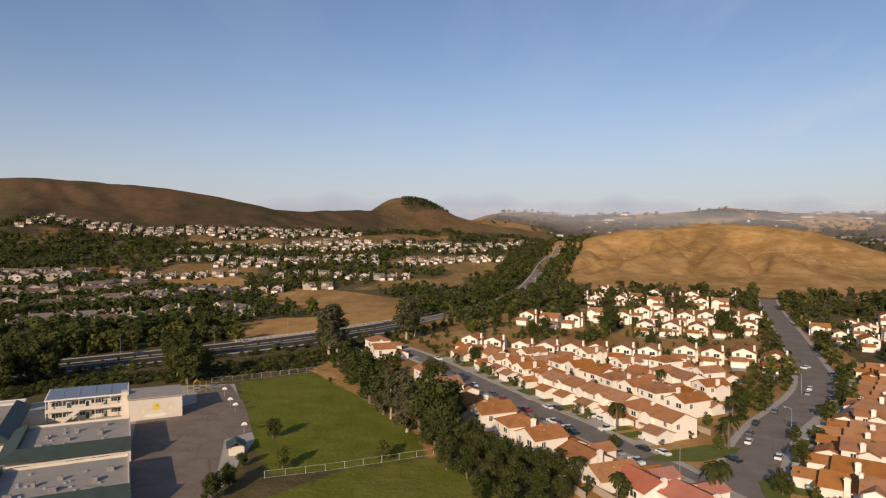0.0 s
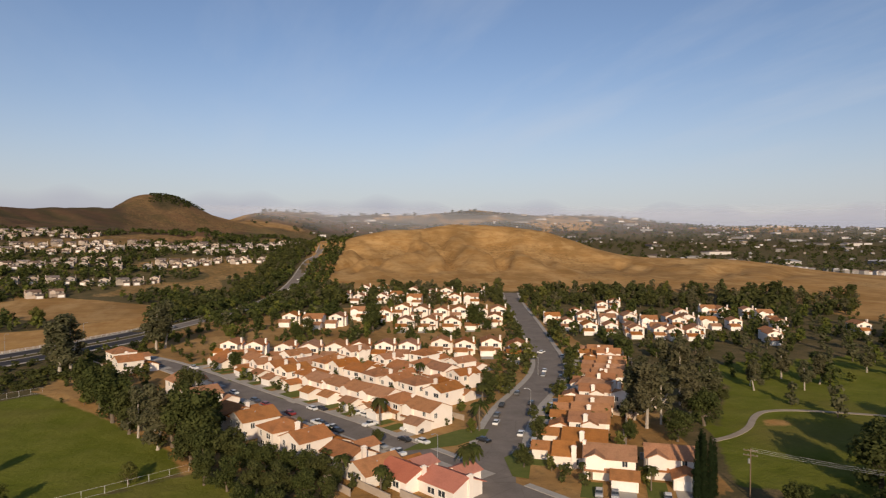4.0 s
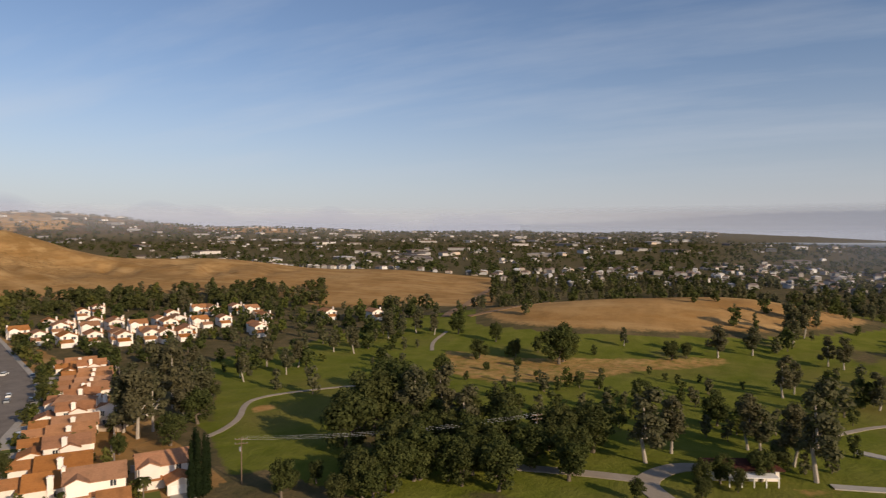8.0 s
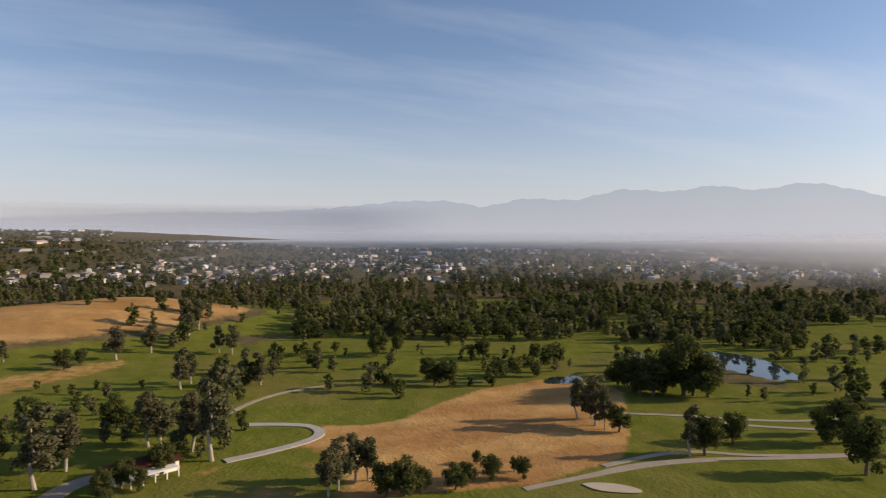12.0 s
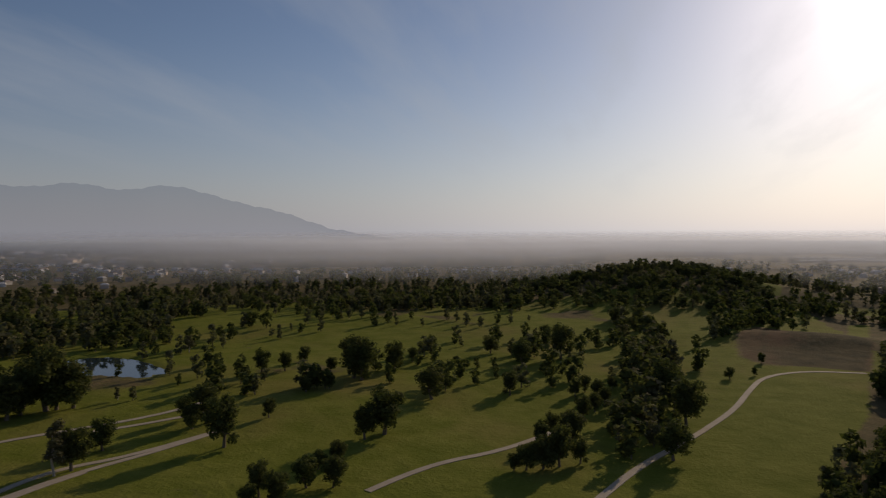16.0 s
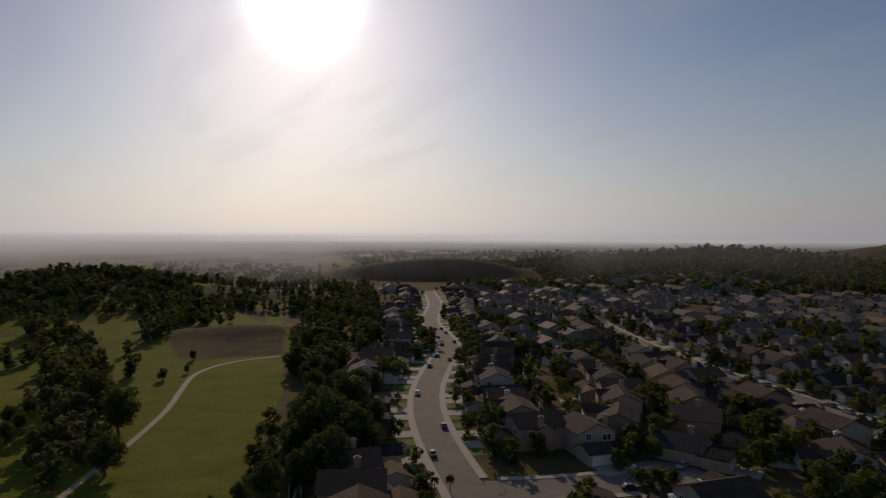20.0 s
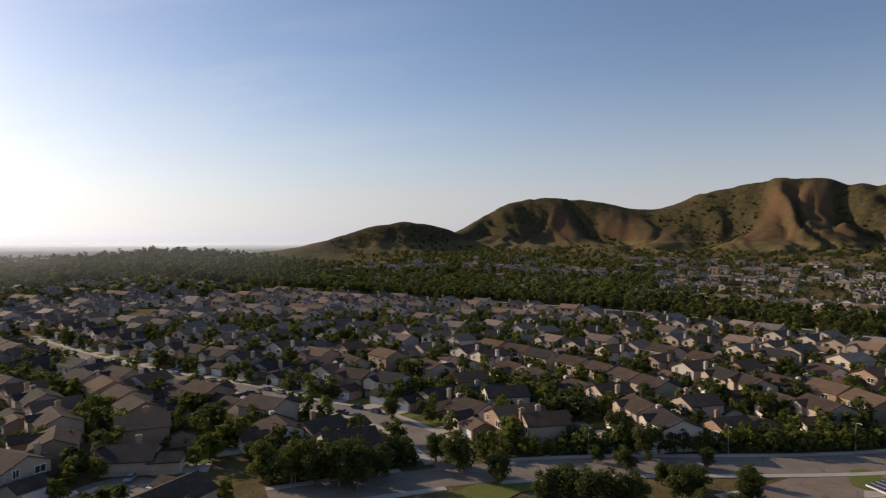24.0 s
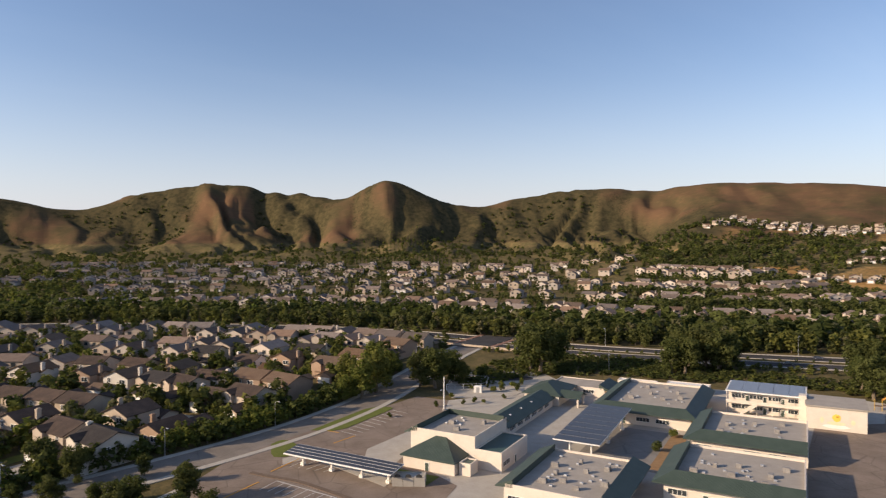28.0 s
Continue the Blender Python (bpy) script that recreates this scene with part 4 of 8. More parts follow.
def garage_mesh(w=4.9, h=2.2):
    xs, zs = [-w / 2], [0]
    for k in range(4):
        xs += [-w / 2 + k * w / 4 + 0.1, -w / 2 + (k + 1) * w / 4 - 0.1]
        zs += [k * h / 4 + 0.07, (k + 1) * h / 4 - 0.07]
    xs.append(w / 2)
    zs.append(h)
    return panelled(xs, zs, {(2 * i + 1, 2 * j + 1) for i in range(4) for j in range(4)}, -0.06, -0.02, 0.05).mesh("garage_door", [WHITE, WHITE])


def door_mesh(mat):
    return panelled((-0.62, -0.5, 0.5, 0.62), (0, 2.1, 2.22), {(1, 0)}, -0.09, -0.03, 0.05).mesh("front_door", [WHITE, mat])


def chimney_mesh(mat, h):
    ring = lambda x, y, z: [(-x, -y, z), (x, -y, z), (x, y, z), (-x, y, z)]
    return Shape().stack([ring(0.38, 0.62, -0.8), ring(0.38, 0.62, h), ring(0.48, 0.74, h), ring(0.48, 0.74, h + 0.22), ring(0.24, 0.4, h + 0.22), ring(0.24, 0.4, h + 0.45)]).mesh("chimney", mat)


def vent_mesh():
    ring = lambda r, z: [(r * math.cos(k * math.pi / 3), r * math.sin(k * math.pi / 3), z) for k in range(6)]
    return Shape().stack([ring(0.09, -0.3), ring(0.09, 0.5), ring(0.17, 0.52), ring(0.12, 0.62)]).mesh("vent_pipe", METAL)


GARAGE, FRONT_DOOR, VENT = garage_mesh(), door_mesh(WOOD), vent_mesh()
TRANS = Matrix.Translation


PLAIN_GARAGE = Shape().box(-2.45, 2.45, -0.05, 0.05, 0, 2.2).mesh("garage_door", WHITE)
PLAIN_WINDOW = Shape().box(-0.9, 0.9, -0.06, 0.05, -0.7, 0.7).mesh("window", GLASS)
FRONT_LAWN = Shape().stack([[(-2.4, -4.6, -0.3), (2.4, -4.6, -0.3), (2.4, 5.5, -0.3), (-2.4, 5.5, -0.3)], [(-2.4, -4.6, 0.06), (2.4, -4.6, 0.06), (2.4, 5.5, 0.06), (-2.4, 5.5, 0.06)]]).mesh("front_lawn", LAWN)
DRIVEWAY = Shape().box(-2.7, 2.7, -6.0, -0.05, -0.3, 0.1).mesh("driveway", CONCRETE)
GARDEN_WALL = Shape().stack([[(-6.4, -0.1, -0.6), (6.4, -0.1, -0.6), (6.4, 0.1, -0.6), (-6.4, 0.1, -0.6)], [(-6.4, -0.1, 1.7), (6.4, -0.1, 1.7), (6.4, 0.1, 1.7), (-6.4, 0.1, 1.7)],
                             [(-6.4, -0.16, 1.7), (6.4, -0.16, 1.7), (6.4, 0.16, 1.7), (-6.4, 0.16, 1.7)], [(-6.4, -0.16, 1.8), (6.4, -0.16, 1.8), (6.4, 0.16, 1.8), (-6.4, 0.16, 1.8)]]).mesh("garden_wall", STUCCO_TAN)


def facing(x, y, z, turn=0):
    return pose(x, y, z, 0, 0, turn)


def house_kit(v, wall, roof, label, full=True, group="houses of the neighbourhood", vent=True, slim=1.0):
    """A two-storey house with a garage wing to the front; v picks the make-up."""
    k = Kit("house", label, "house", group)
    flip = -1 if v % 2 else 1
    wide_window, tall_window = (PLAIN_WINDOW, PLAIN_WINDOW) if wall is FAR_STUCCO else (WIDE_WINDOW, TALL_WINDOW)
    w, d = (9.6, 11.5, 10.4, 12.2)[v % 4] * slim, (10.5, 9.5, 12.0, 10.0)[v % 4]
    eave = 5.5 if v % 3 != 2 else 3.1
    x0, x1 = -w / 2, w / 2
    ax = "y" if v % 4 in (0, 2) else "x"
    body = Shape()
    rise = (w if ax == "y" else d) * 0.21
    hip = v % 5 == 4
    if hip:
        body.box(x0, x1, 0, d, -1.0, eave)
    else:
        body.gable_wall(x0, x1, 0, d, -1.0, eave, rise - 0.02, ax)
    cross = eave > 4 and not hip
    gx = (x1 - 2.6) * flip
    if cross and ax == "x":  # a gabled bay to the front
        body.gable_wall(gx - 2.2, gx + 2.2, -1.1, d * 0.4, 2.9, eave + 0.25, 0.95, "y")
    elif cross:  # a side gable
        body.gable_wall(-0.5 * x1, x1 + 0.9 if flip > 0 else x1 - 0.8, d * 0.35, d * 0.35 + 4.6, -1.0, eave - 0.5, 0.95, "x")
    main = k.part("wall", body.mesh("wall", wall))
    top = Shape()
    if cross and ax == "x":
        top.gable_roof(gx - 2.2, gx + 2.2, -1.1, d * 0.5, eave + 0.25, 1.0, "y", 0.35)
    elif cross:
        top.gable_roof(-0.5 * x1, x1 + 0.9 if flip > 0 else x1 - 0.8, d * 0.35, d * 0.35 + 4.6, eave - 0.5, 1.0, "x", 0.35)
    if hip:
        top.hip_roof(x0, x1, 0, d, eave, min(w, d) * 0.24)
    else:
        top.gable_roof(x0, x1, 0, d, eave, rise, ax)
    k.part("roof", top.mesh("roof", roof))
    # the garage wing, one storey
    gw, gd = 6.2 * min(1.0, slim + 0.1), 6.0
    gx0, gx1 = (x0 - 0.6, x0 - 0.6 + gw) if flip > 0 else (x1 + 0.6 - gw, x1 + 0.6)
    gax = "y" if v % 3 else "x"
    grise = gw * 0.2
    wing = Shape().gable_wall(gx0, gx1, -gd, -0.003, -1.0, 2.8, grise - 0.02, gax)
    k.part("garage_wall", wing.mesh("garage_wall", wall))
    k.part("garage_roof", Shape().gable_roof(gx0, gx1, -gd, 0.4, 2.8, grise, gax).mesh("garage_roof", roof))
    gc = (gx0 + gx1) / 2
    k.part("garage_door", GARAGE if (full or wall is not FAR_STUCCO) else PLAIN_GARAGE, facing(gc, -gd - 0.03, 0.02))
    if full:
        k.part("front_lawn", FRONT_LAWN, facing(-gc * 1.1, -gd - 1.2, 0))
    if full:
        k.part("driveway", DRIVEWAY, facing(gc, -gd, 0))
        k.part("garden_wall", GARDEN_WALL, facing(0, d + 5.2, 0))
    ex = (x1 - 1.6) * flip
    if full:
        k.part("front_door", FRONT_DOOR, facing(ex, -0.03, 0.05))
        # a lean-to porch roof beside the garage
        px0, px1 = (gx1 + 0.45, x1) if flip > 0 else (x0, gx0 - 0.45)
        porch = Shape().loft([(px0, -1.6, 2.5), (px1, -1.6, 2.5), (px1, 0, 2.9), (px0, 0, 2.9)], [(px0, -1.6, 2.65), (px1, -1.6, 2.65), (px1, 0, 3.1), (px0, 0, 3.1)])
        k.part("porch_roof", porch.mesh("porch_roof", roof))
    if eave > 4:
        k.part("window", wide_window, facing(ex * 0.8, -0.03, 4.2))
        k.part("window", tall_window, facing(gc, -0.03, 4.6))
        k.part("window", wide_window, facing(-2, d + 0.03, 4.1, 180))
        k.part("window", tall_window, facing(2.6, d + 0.03, 4.1, 180))
        if full:
            if vent:
                k.part("window", TALL_WINDOW, facing(x0 - 0.03, d * 0.75, 4.0, -90))
            k.part("window", TALL_WINDOW, facing(x1 + 0.03, d * 0.25, 4.0, 90))
    else:
        k.part("window", wide_window, facing(-2, d + 0.03, 1.6, 180))
        k.part("window", tall_window, facing(x1 + 0.03, d * 0.5, 1.6, 90))
    if full:
        k.part("window", WIDE_WINDOW, facing(1.5, d + 0.03, 1.4, 180))
        if vent:
            k.part("vent_pipe", VENT, facing(x0 + w * 0.3, d * 0.55, eave + rise * 0.55))
    cx = (x1 + 0.2) * flip
    if v % 3 != 1:
        k.part("chimney", chimney_mesh(wall, eave + rise + 0.35), facing(cx, d * 0.45, 0))
    return k


RED_KITS = [house_kit(v, STUCCO, (TERRACOTTA, TERRACOTTA_PALE)[v // 2 % 2], "cream stucco two-storey house with terracotta tile roof and garage wing" if v % 3 != 2 else "low cream stucco house with terracotta tile roof") for v in (0, 1, 2, 3, 4, 5, 6, 7)]
PAINTS = ((STUCCO_TAN, BROWN_TILE, "tan stucco house with dark brown tile roof"), (STUCCO_PALE, DARK_TILE, "pale stucco house with charcoal tile roof"), (STUCCO_WARM, TAN_TILE, "warm brown stucco house with tan tile roof"),
          (STUCCO_TAN, DARK_TILE, "tan stucco house with charcoal tile roof"), (STUCCO_PALE, TAN_TILE, "pale stucco house with tan tile roof"), (STUCCO_WARM, BROWN_TILE, "brown stucco house with dark brown tile roof"), (STUCCO, BROWN_TILE, "cream stucco house with brown tile roof"))
TAN_KITS = [house_kit(v, *PAINTS[v * 5 % 7], vent=False) for v in (0, 1, 2, 3, 6, 7, 8, 10, 11, 12)]
MID_KITS = [house_kit(v, *PAINTS[(v * 5 + 2) % 7], full=False) for v in (0, 1, 3, 5, 6, 7)]
FAR_KITS = [house_kit(v, FAR_STUCCO, FAR_TILE, "far house", False) for v in (0, 2, 0, 1, 3, 6)]
FAR_MASS = Mass([FAR_STUCCO, FAR_TILE, WHITE, GLASS])
FAR_RED_KITS = [house_kit(v, STUCCO, (TERRACOTTA, TERRACOTTA_PALE)[v % 4 // 2], "cream stucco house with terracotta roof, some way off", False, slim=0.84) for v in (0, 6, 12, 3)]
ROW_KITS = [house_kit(v, STUCCO, (TERRACOTTA, TERRACOTTA_PALE)[v % 4 // 2], "narrow cream stucco two-storey house with terracotta gable roof", slim=0.84) for v in (0, 6, 12, 18)]

HOUSES = []  # every house's place, to keep trees off them
dice = random.Random(4)


def settle(kits, x, y, bearing, jitter=4.0, clear=8.5, mass=None, size=1.0):
    """Stand a house with its middle there, unless one is there already."""
    if any((x - a) ** 2 + (y - b) ** 2 < clear * clear for a, b in HOUSES):
        return
    HOUSES.append((x, y))
    kit = dice.choice(kits)
    rz = turn_to(bearing + dice.uniform(-jitter, jitter))
    m = pose(x, y, float(height(x, y)), 0, 0, rz) @ TRANS((0, -3.0, 0)) @ Matrix.Diagonal((size, size, size, 1))
    if mass is None:
        kit.stand(m)
    else:
        mass.put(kit, m)


ROW_1 = [(-3, 266), (3, 242), (12.1, 214), (18.3, 206), (24.4, 191), (29.4, 179.9), (38.5, 169.9), (43.5, 157.9)]
ROW_1_NORTH = [(-32, 341), (-27, 318)]
ROW_RED_TILE = [(48.5, 150.9), (56.5, 141.8)]
ROW_3 = [(15.2, 343), (26.4, 336), (39.6, 324.9), (50.8, 319.9), (62.9, 316.8), (74.9, 316.8), (86.9, 313.7), (98, 309.7), (116, 311.6), (126, 304.6), (140.1, 303.5), (149.2, 291.4)]
ROW_4 = [(57.9, 444.9), (70.1, 426.8), (86.2, 429.8), (108.3, 457.7), (144.4, 470.6), (124.2, 399.6), (138.3, 394.6), (152.3, 389.5), (167.3, 389.4), (187.4, 399.3), (153.4, 453.5), (164.4, 441.5), (178.5, 441.4), (191.5, 434.3), (206.6, 434.2), (122.3, 443.6)]
ROW_5 = [(124.6, 587.7), (132.6, 562.6), (169.8, 625.5), (151.6, 557.6), (194.9, 600.4), (174.7, 535.5), (204.8, 577.4), (222.9, 584.3), (211.8, 534.3), (223.8, 525.2), (252, 574.1), (155.8, 636.6), (168.7, 565.5)]
STRIP = [(186.4, 280.1), (178.3, 258.1), (162.2, 237.2), (148.1, 220.3), (136, 206.3), (125.9, 193.4), (114.9, 180.5), (106.8, 167.5), (98.8, 158.5), (102.8, 155.5), (89.7, 149.6)]
FRONT = [(88.7, 144.6), (95.7, 136.5), (109.7, 131.4)]
EAST_ROWS = [(226.8, 391), (222.7, 365), (258.9, 394.8), (225.7, 343.9), (275.9, 392.6), (236.7, 337.8), (282.9, 380.6), (246.7, 329.8), (277.8, 353.6), (259.7, 321.7), (293.9, 344.4), (260.7, 308.6), (269.7, 304.5), (308.9, 334.3), (326.1, 379.2), (362.2, 377.9), (376.2, 367.8), (372.1, 348.8), (345.9, 311.9), (301.7, 276.2), (303.7, 270.2), (258, 411.8), (303.2, 444.5), (356.2, 386), (322.9, 326.1), (223.8, 393), (249.9, 387.8), (257.8, 371.7), (275.9, 372.6), (243.6, 321.8), (280.8, 358.6), (255.6, 314.7), (262.7, 311.6), (278.7, 310.5), (299.9, 359.4), (308.9, 353.3), (324.3, 457.4), (360.2, 377.9), (376.2, 367.8), (378.1, 352.7), (341.9, 307.9), (308.7, 284.1), (380.9, 283.5), (387.8, 248.2)]
for x, y in ROW_1 + ROW_1_NORTH:
    settle(RED_KITS, x, y, 67)
RED_ROOF_KIT = house_kit(5, STUCCO, RED_TILE, "cream stucco house with a bright red tile roof")
for x, y in ROW_RED_TILE:
    settle([RED_ROOF_KIT], x, y, 67, 1)
for x, y in ROW_3 + ROW_4 + ROW_5:
    settle(ROW_KITS if y < 400 else FAR_RED_KITS, x, y, 204, size=1.1 if y < 400 else 1.2)
# the wedge between the two streets: ranks side by side, back to back
for off, look_to, step in ((21, 247, 11.6), (45, 67, 12.2), (66, 247, 12.2), (88, 67, 12.6)):
    for x, y, b in along(STREET_A, step, off, 2 + off % 5):
        x, y = x + dice.uniform(-1.4, 1.4), y + dice.uniform(-1.4, 1.4)
        if 184 < y < 327 - 0.38 * (x - 15) and off_line(np.array([x]), np.array([y]), STREET_B)[0] > 19 and (off < 60 or dice.random() < 0.8):
            settle(RED_KITS + ROW_KITS[:2] if off < 30 else ROW_KITS + RED_KITS, x, y, look_to, 5, 9.8)
for x, y, _ in along(STRIP, 9.9):
    settle(ROW_KITS[:1] + RED_KITS[2:3] + RED_KITS[2:3] + RED_KITS[5:6], x, y, 305, 1.5, 7.5)
for x, y in FRONT:
    settle(RED_KITS[:2] + RED_KITS[3:4], x, y, 215, 2)
for x, y in EAST_ROWS:
    settle(FAR_RED_KITS, x, y, 205, clear=7.5)


def free(x, y, gap):
    """Clear of the roads by that much."""
    px, py = np.array([x]), np.array([y])
    return all(off_line(px, py, line)[0] > gap for line in ROADS) and off_line(px, py, BOULEVARD_LINE)[0] > gap + 14


# rows along the streets of the south and west
for line, offs, gap in ((SOUTH_STREET, (-23, 23), 18), (WEST_STREET, (-22, 22), 17), (COURT, (-22, 22), 17)):
    for off in offs:
        for x, y, b in along(line, 16.6, off, 8 if off > 0 else 3):
            if free(x, y, gap) and not (line is SOUTH_STREET and y > -108):
                settle(TAN_KITS, x, y, b - 90 if off > 0 else b + 90, clear=13.5, size=1.17)
# the blocks between them and the boulevard
EDGE = BOULEVARD_LINE[:34]
for n_row, off in enumerate((36, 62, 92, 118, 148, 174, 204, 230, 260, 286, 316, 342, 372, 400)):
    for x, y, b in along(EDGE, 17.5, off, 4 + 3 * (n_row % 4)):
        west_of_school = x < np.interp(y, [-700, -500, -330, -210, -120, -40, 60, 120, 200], [-330, -270, -175, -110, -80, -160, -196, -222, -290])
        if west_of_school and free(x, y, 17) and math.hypot(x, y) > 150 and dice.random() < (0.93 if math.hypot(x, y) < 400 else 0.7):
            r = math.hypot(x, y)
            kits, mass = (TAN_KITS, None) if r < 245 else (MID_KITS, None) if r < 330 else (FAR_KITS, FAR_MASS)
            settle(kits, x, y, b + (90 if n_row % 2 else -90), 8, 13.0, mass, 1.15)
# beyond the boulevard, up to the foot of the hills: double rows between wide belts of trees
BACK_ROWS = (-128, -154, -262, -288, -366, -392, -470, -498, -575, -605)
for n_row, off in enumerate(BACK_ROWS):
    for x, y, b in along(BOULEVARD_LINE[:60], 13.2, off, 5 + 4 * (n_row % 3)):
        a = math.degrees(math.atan2(x, y)) % 360
        share = (0.95 if n_row not in (2, 3) else 0.55) if a > 274 else 0.75 if n_row in (4, 5) and a > 250 else 0.1
        if 240 < a < 343 and float(height(x, y)) < (48 if a < 322 else 20) and math.hypot(x, y) < 1400 and free(x, y, 18) and dice.random() < share:
            settle(FAR_KITS, x, y, b + (90 if n_row % 2 else -90), 2, 11.0, FAR_MASS, 1.12)
# terraces on the north-western slope
SLOPE_ROWS = ((700, 339, 350), (795, 346, 358), (822, 334, 343), (895, 341, 366), (925, 336, 364), (1030, 338, 367), (1058, 341, 368), (1088, 350, 368), (1190, 334, 352), (1225, 327, 353), (1262, 328, 351), (1295, 329, 346))
for r, lo, hi in SLOPE_ROWS:
    a = lo
    while a < hi:
        rr = r + 14 * math.sin(a * 0.5 + r) + dice.uniform(-2, 2)
        x, y = rr * math.sin(radians(a)), rr * math.cos(radians(a))
        a += math.degrees(dice.uniform(15.5, 18.5) / r)
        if free(x, y, 20) and dice.random() < 0.93:
            settle(FAR_KITS, x, y, a + 180 + 10 * math.sin(a), 5, 8.5, FAR_MASS, 1.0)
FAR_MASS.finish("far_houses", "tan and cream tile-roofed houses in rows far off", "houses")

# ---- trees ----
def leaves(rng, lobes, count, size, droop=0.0, flat=0.6):
    """Crown: many small leaf clumps over and inside some lobes (middle, radii)."""
    verts, faces = [], []
    weight = [l[3] * l[4] * l[5] for l in lobes]
    for _ in range(count):
        cx, cy, cz, rx, ry, rz = rng.choices(lobes, weight)[0]
        d = Vector((rng.gauss(0, 1), rng.gauss(0, 1), rng.gauss(0, 1))).normalized() * (rng.random() ** 0.4 * rng.uniform(0.85, 1.18))
        p = Vector((cx + d.x * rx, cy + d.y * ry, cz + d.z * rz))
        s = size * rng.uniform(0.6, 1.35)
        nrm = (d + Vector((rng.uniform(-flat, flat), rng.uniform(-flat, flat), rng.uniform(-flat, flat) + 0.25))).normalized()
        u = nrm.orthogonal().normalized()
        u = Matrix.Rotation(rng.uniform(0, 6.28), 3, nrm) @ u
        w = nrm.cross(u)
        o = len(verts)
        pts = [p + u * s, p + w * s * 0.75 - u * s * 0.55, p - w * s * 0.75 - u * s * 0.5]
        for q in pts:
            q.z -= droop * s * rng.random()
        verts += [tuple(q) for q in pts]
        faces.append((o, o + 1, o + 2))
    return verts, faces


def limbs(rng, h, r, lobes, fork=0.4):
    s = Shape()
    lean = Vector((rng.uniform(-0.05, 0.05) * h, rng.uniform(-0.05, 0.05) * h, h * fork))
    s.tube((0, 0, -0.4), lean * 0.5, r * 1.25, r, 7)
    s.tube(lean * 0.5, lean, r, r * 0.8, 7)
    for cx, cy, cz, *_ in lobes[:7]:
        end = Vector((cx, cy, cz))
        mid = lean.lerp(end, 0.5) + Vector((0, 0, 0.04 * h))
        s.tube(lean, mid, r * 0.55, r * 0.36, 5).tube(mid, end, r * 0.36, r * 0.12, 5)
    return s


def oak(seed, leaf, label, count=3000):
    """A broad tree, ten metres high, its crown of uneven lobes reaching low."""
    rng = random.Random(seed)
    lobes = []
    for i in range(13):
        z = 1.9 + 6.6 * (i + 0.5) / 13 + rng.uniform(-0.4, 0.4)
        a, rr = i * 2.4 + rng.uniform(-0.5, 0.5), rng.uniform(1.0, 2.7) * math.sin(math.pi * (0.16 + 0.74 * z / 10)) * 1.05
        q = rng.uniform(0.9, 1.75)
        lobes.append((rr * math.cos(a), rr * math.sin(a), z, q, q * rng.uniform(0.8, 1.2), q * rng.uniform(0.8, 1.2)))
    lobes.append((0, 0, 5.2, 1.7, 1.7, 3.0))
    lobes.append((rng.uniform(-0.6, 0.6), rng.uniform(-0.6, 0.6), 8.7, 0.9, 0.9, 1.2))
    k = Kit("tree", label, "tree", "")
    k.part("trunk", limbs(rng, 10, 0.3, lobes, 0.24).mesh("trunk", BARK))
    v, f = leaves(rng, lobes, count, 0.30)
    k.part("crown", mesh_of("crown", v, f, leaf))
    return k


def gum(seed, label, count=2400):
    """A tall open eucalyptus with pale trunk and hanging tufts."""
    rng = random.Random(seed)
    lobes = []
    for i in range(15):
        z = 2.6 + 7.0 * (i + 0.5) / 15
        a, rr = rng.uniform(0, 6.28), rng.uniform(0.5, 2.0) * (1.2 - z / 13)
        q = rng.uniform(0.55, 1.05)
        lobes.append((rr * math.cos(a), rr * math.sin(a), z, q, q, q * rng.uniform(0.9, 1.4)))
    k = Kit("tree", label, "tree", "")
    s = limbs(rng, 10, 0.17, lobes, 0.35)
    s.tube((0, 0, 3.3), (rng.uniform(-0.3, 0.3), rng.uniform(-0.3, 0.3), 8.8), 0.14, 0.05, 6)
    k.part("trunk", s.mesh("trunk", PALE_BARK))
    v, f = leaves(rng, lobes, count, 0.245, droop=0.9)
    k.part("crown", mesh_of("crown", v, f, LEAF_GREY))
    return k


def cypress(seed):
    rng = random.Random(seed)
    lobes = [(0, 0, 0.8 + 0.92 * i, 0.85 * (1 - (i / 11) ** 2) + 0.2, 0.85 * (1 - (i / 11) ** 2) + 0.2, 0.8) for i in range(10)]
    k = Kit("cypress_tree", "narrow dark green Italian cypress", "tree", "")
    k.part("trunk", Shape().tube((0, 0, -0.4), (0, 0, 3), 0.16, 0.1, 6).mesh("trunk", BARK))
    v, f = leaves(rng, lobes, 2400, 0.19, flat=0.4)
    k.part("crown", mesh_of("crown", v, f, LEAF_DARK))
    return k


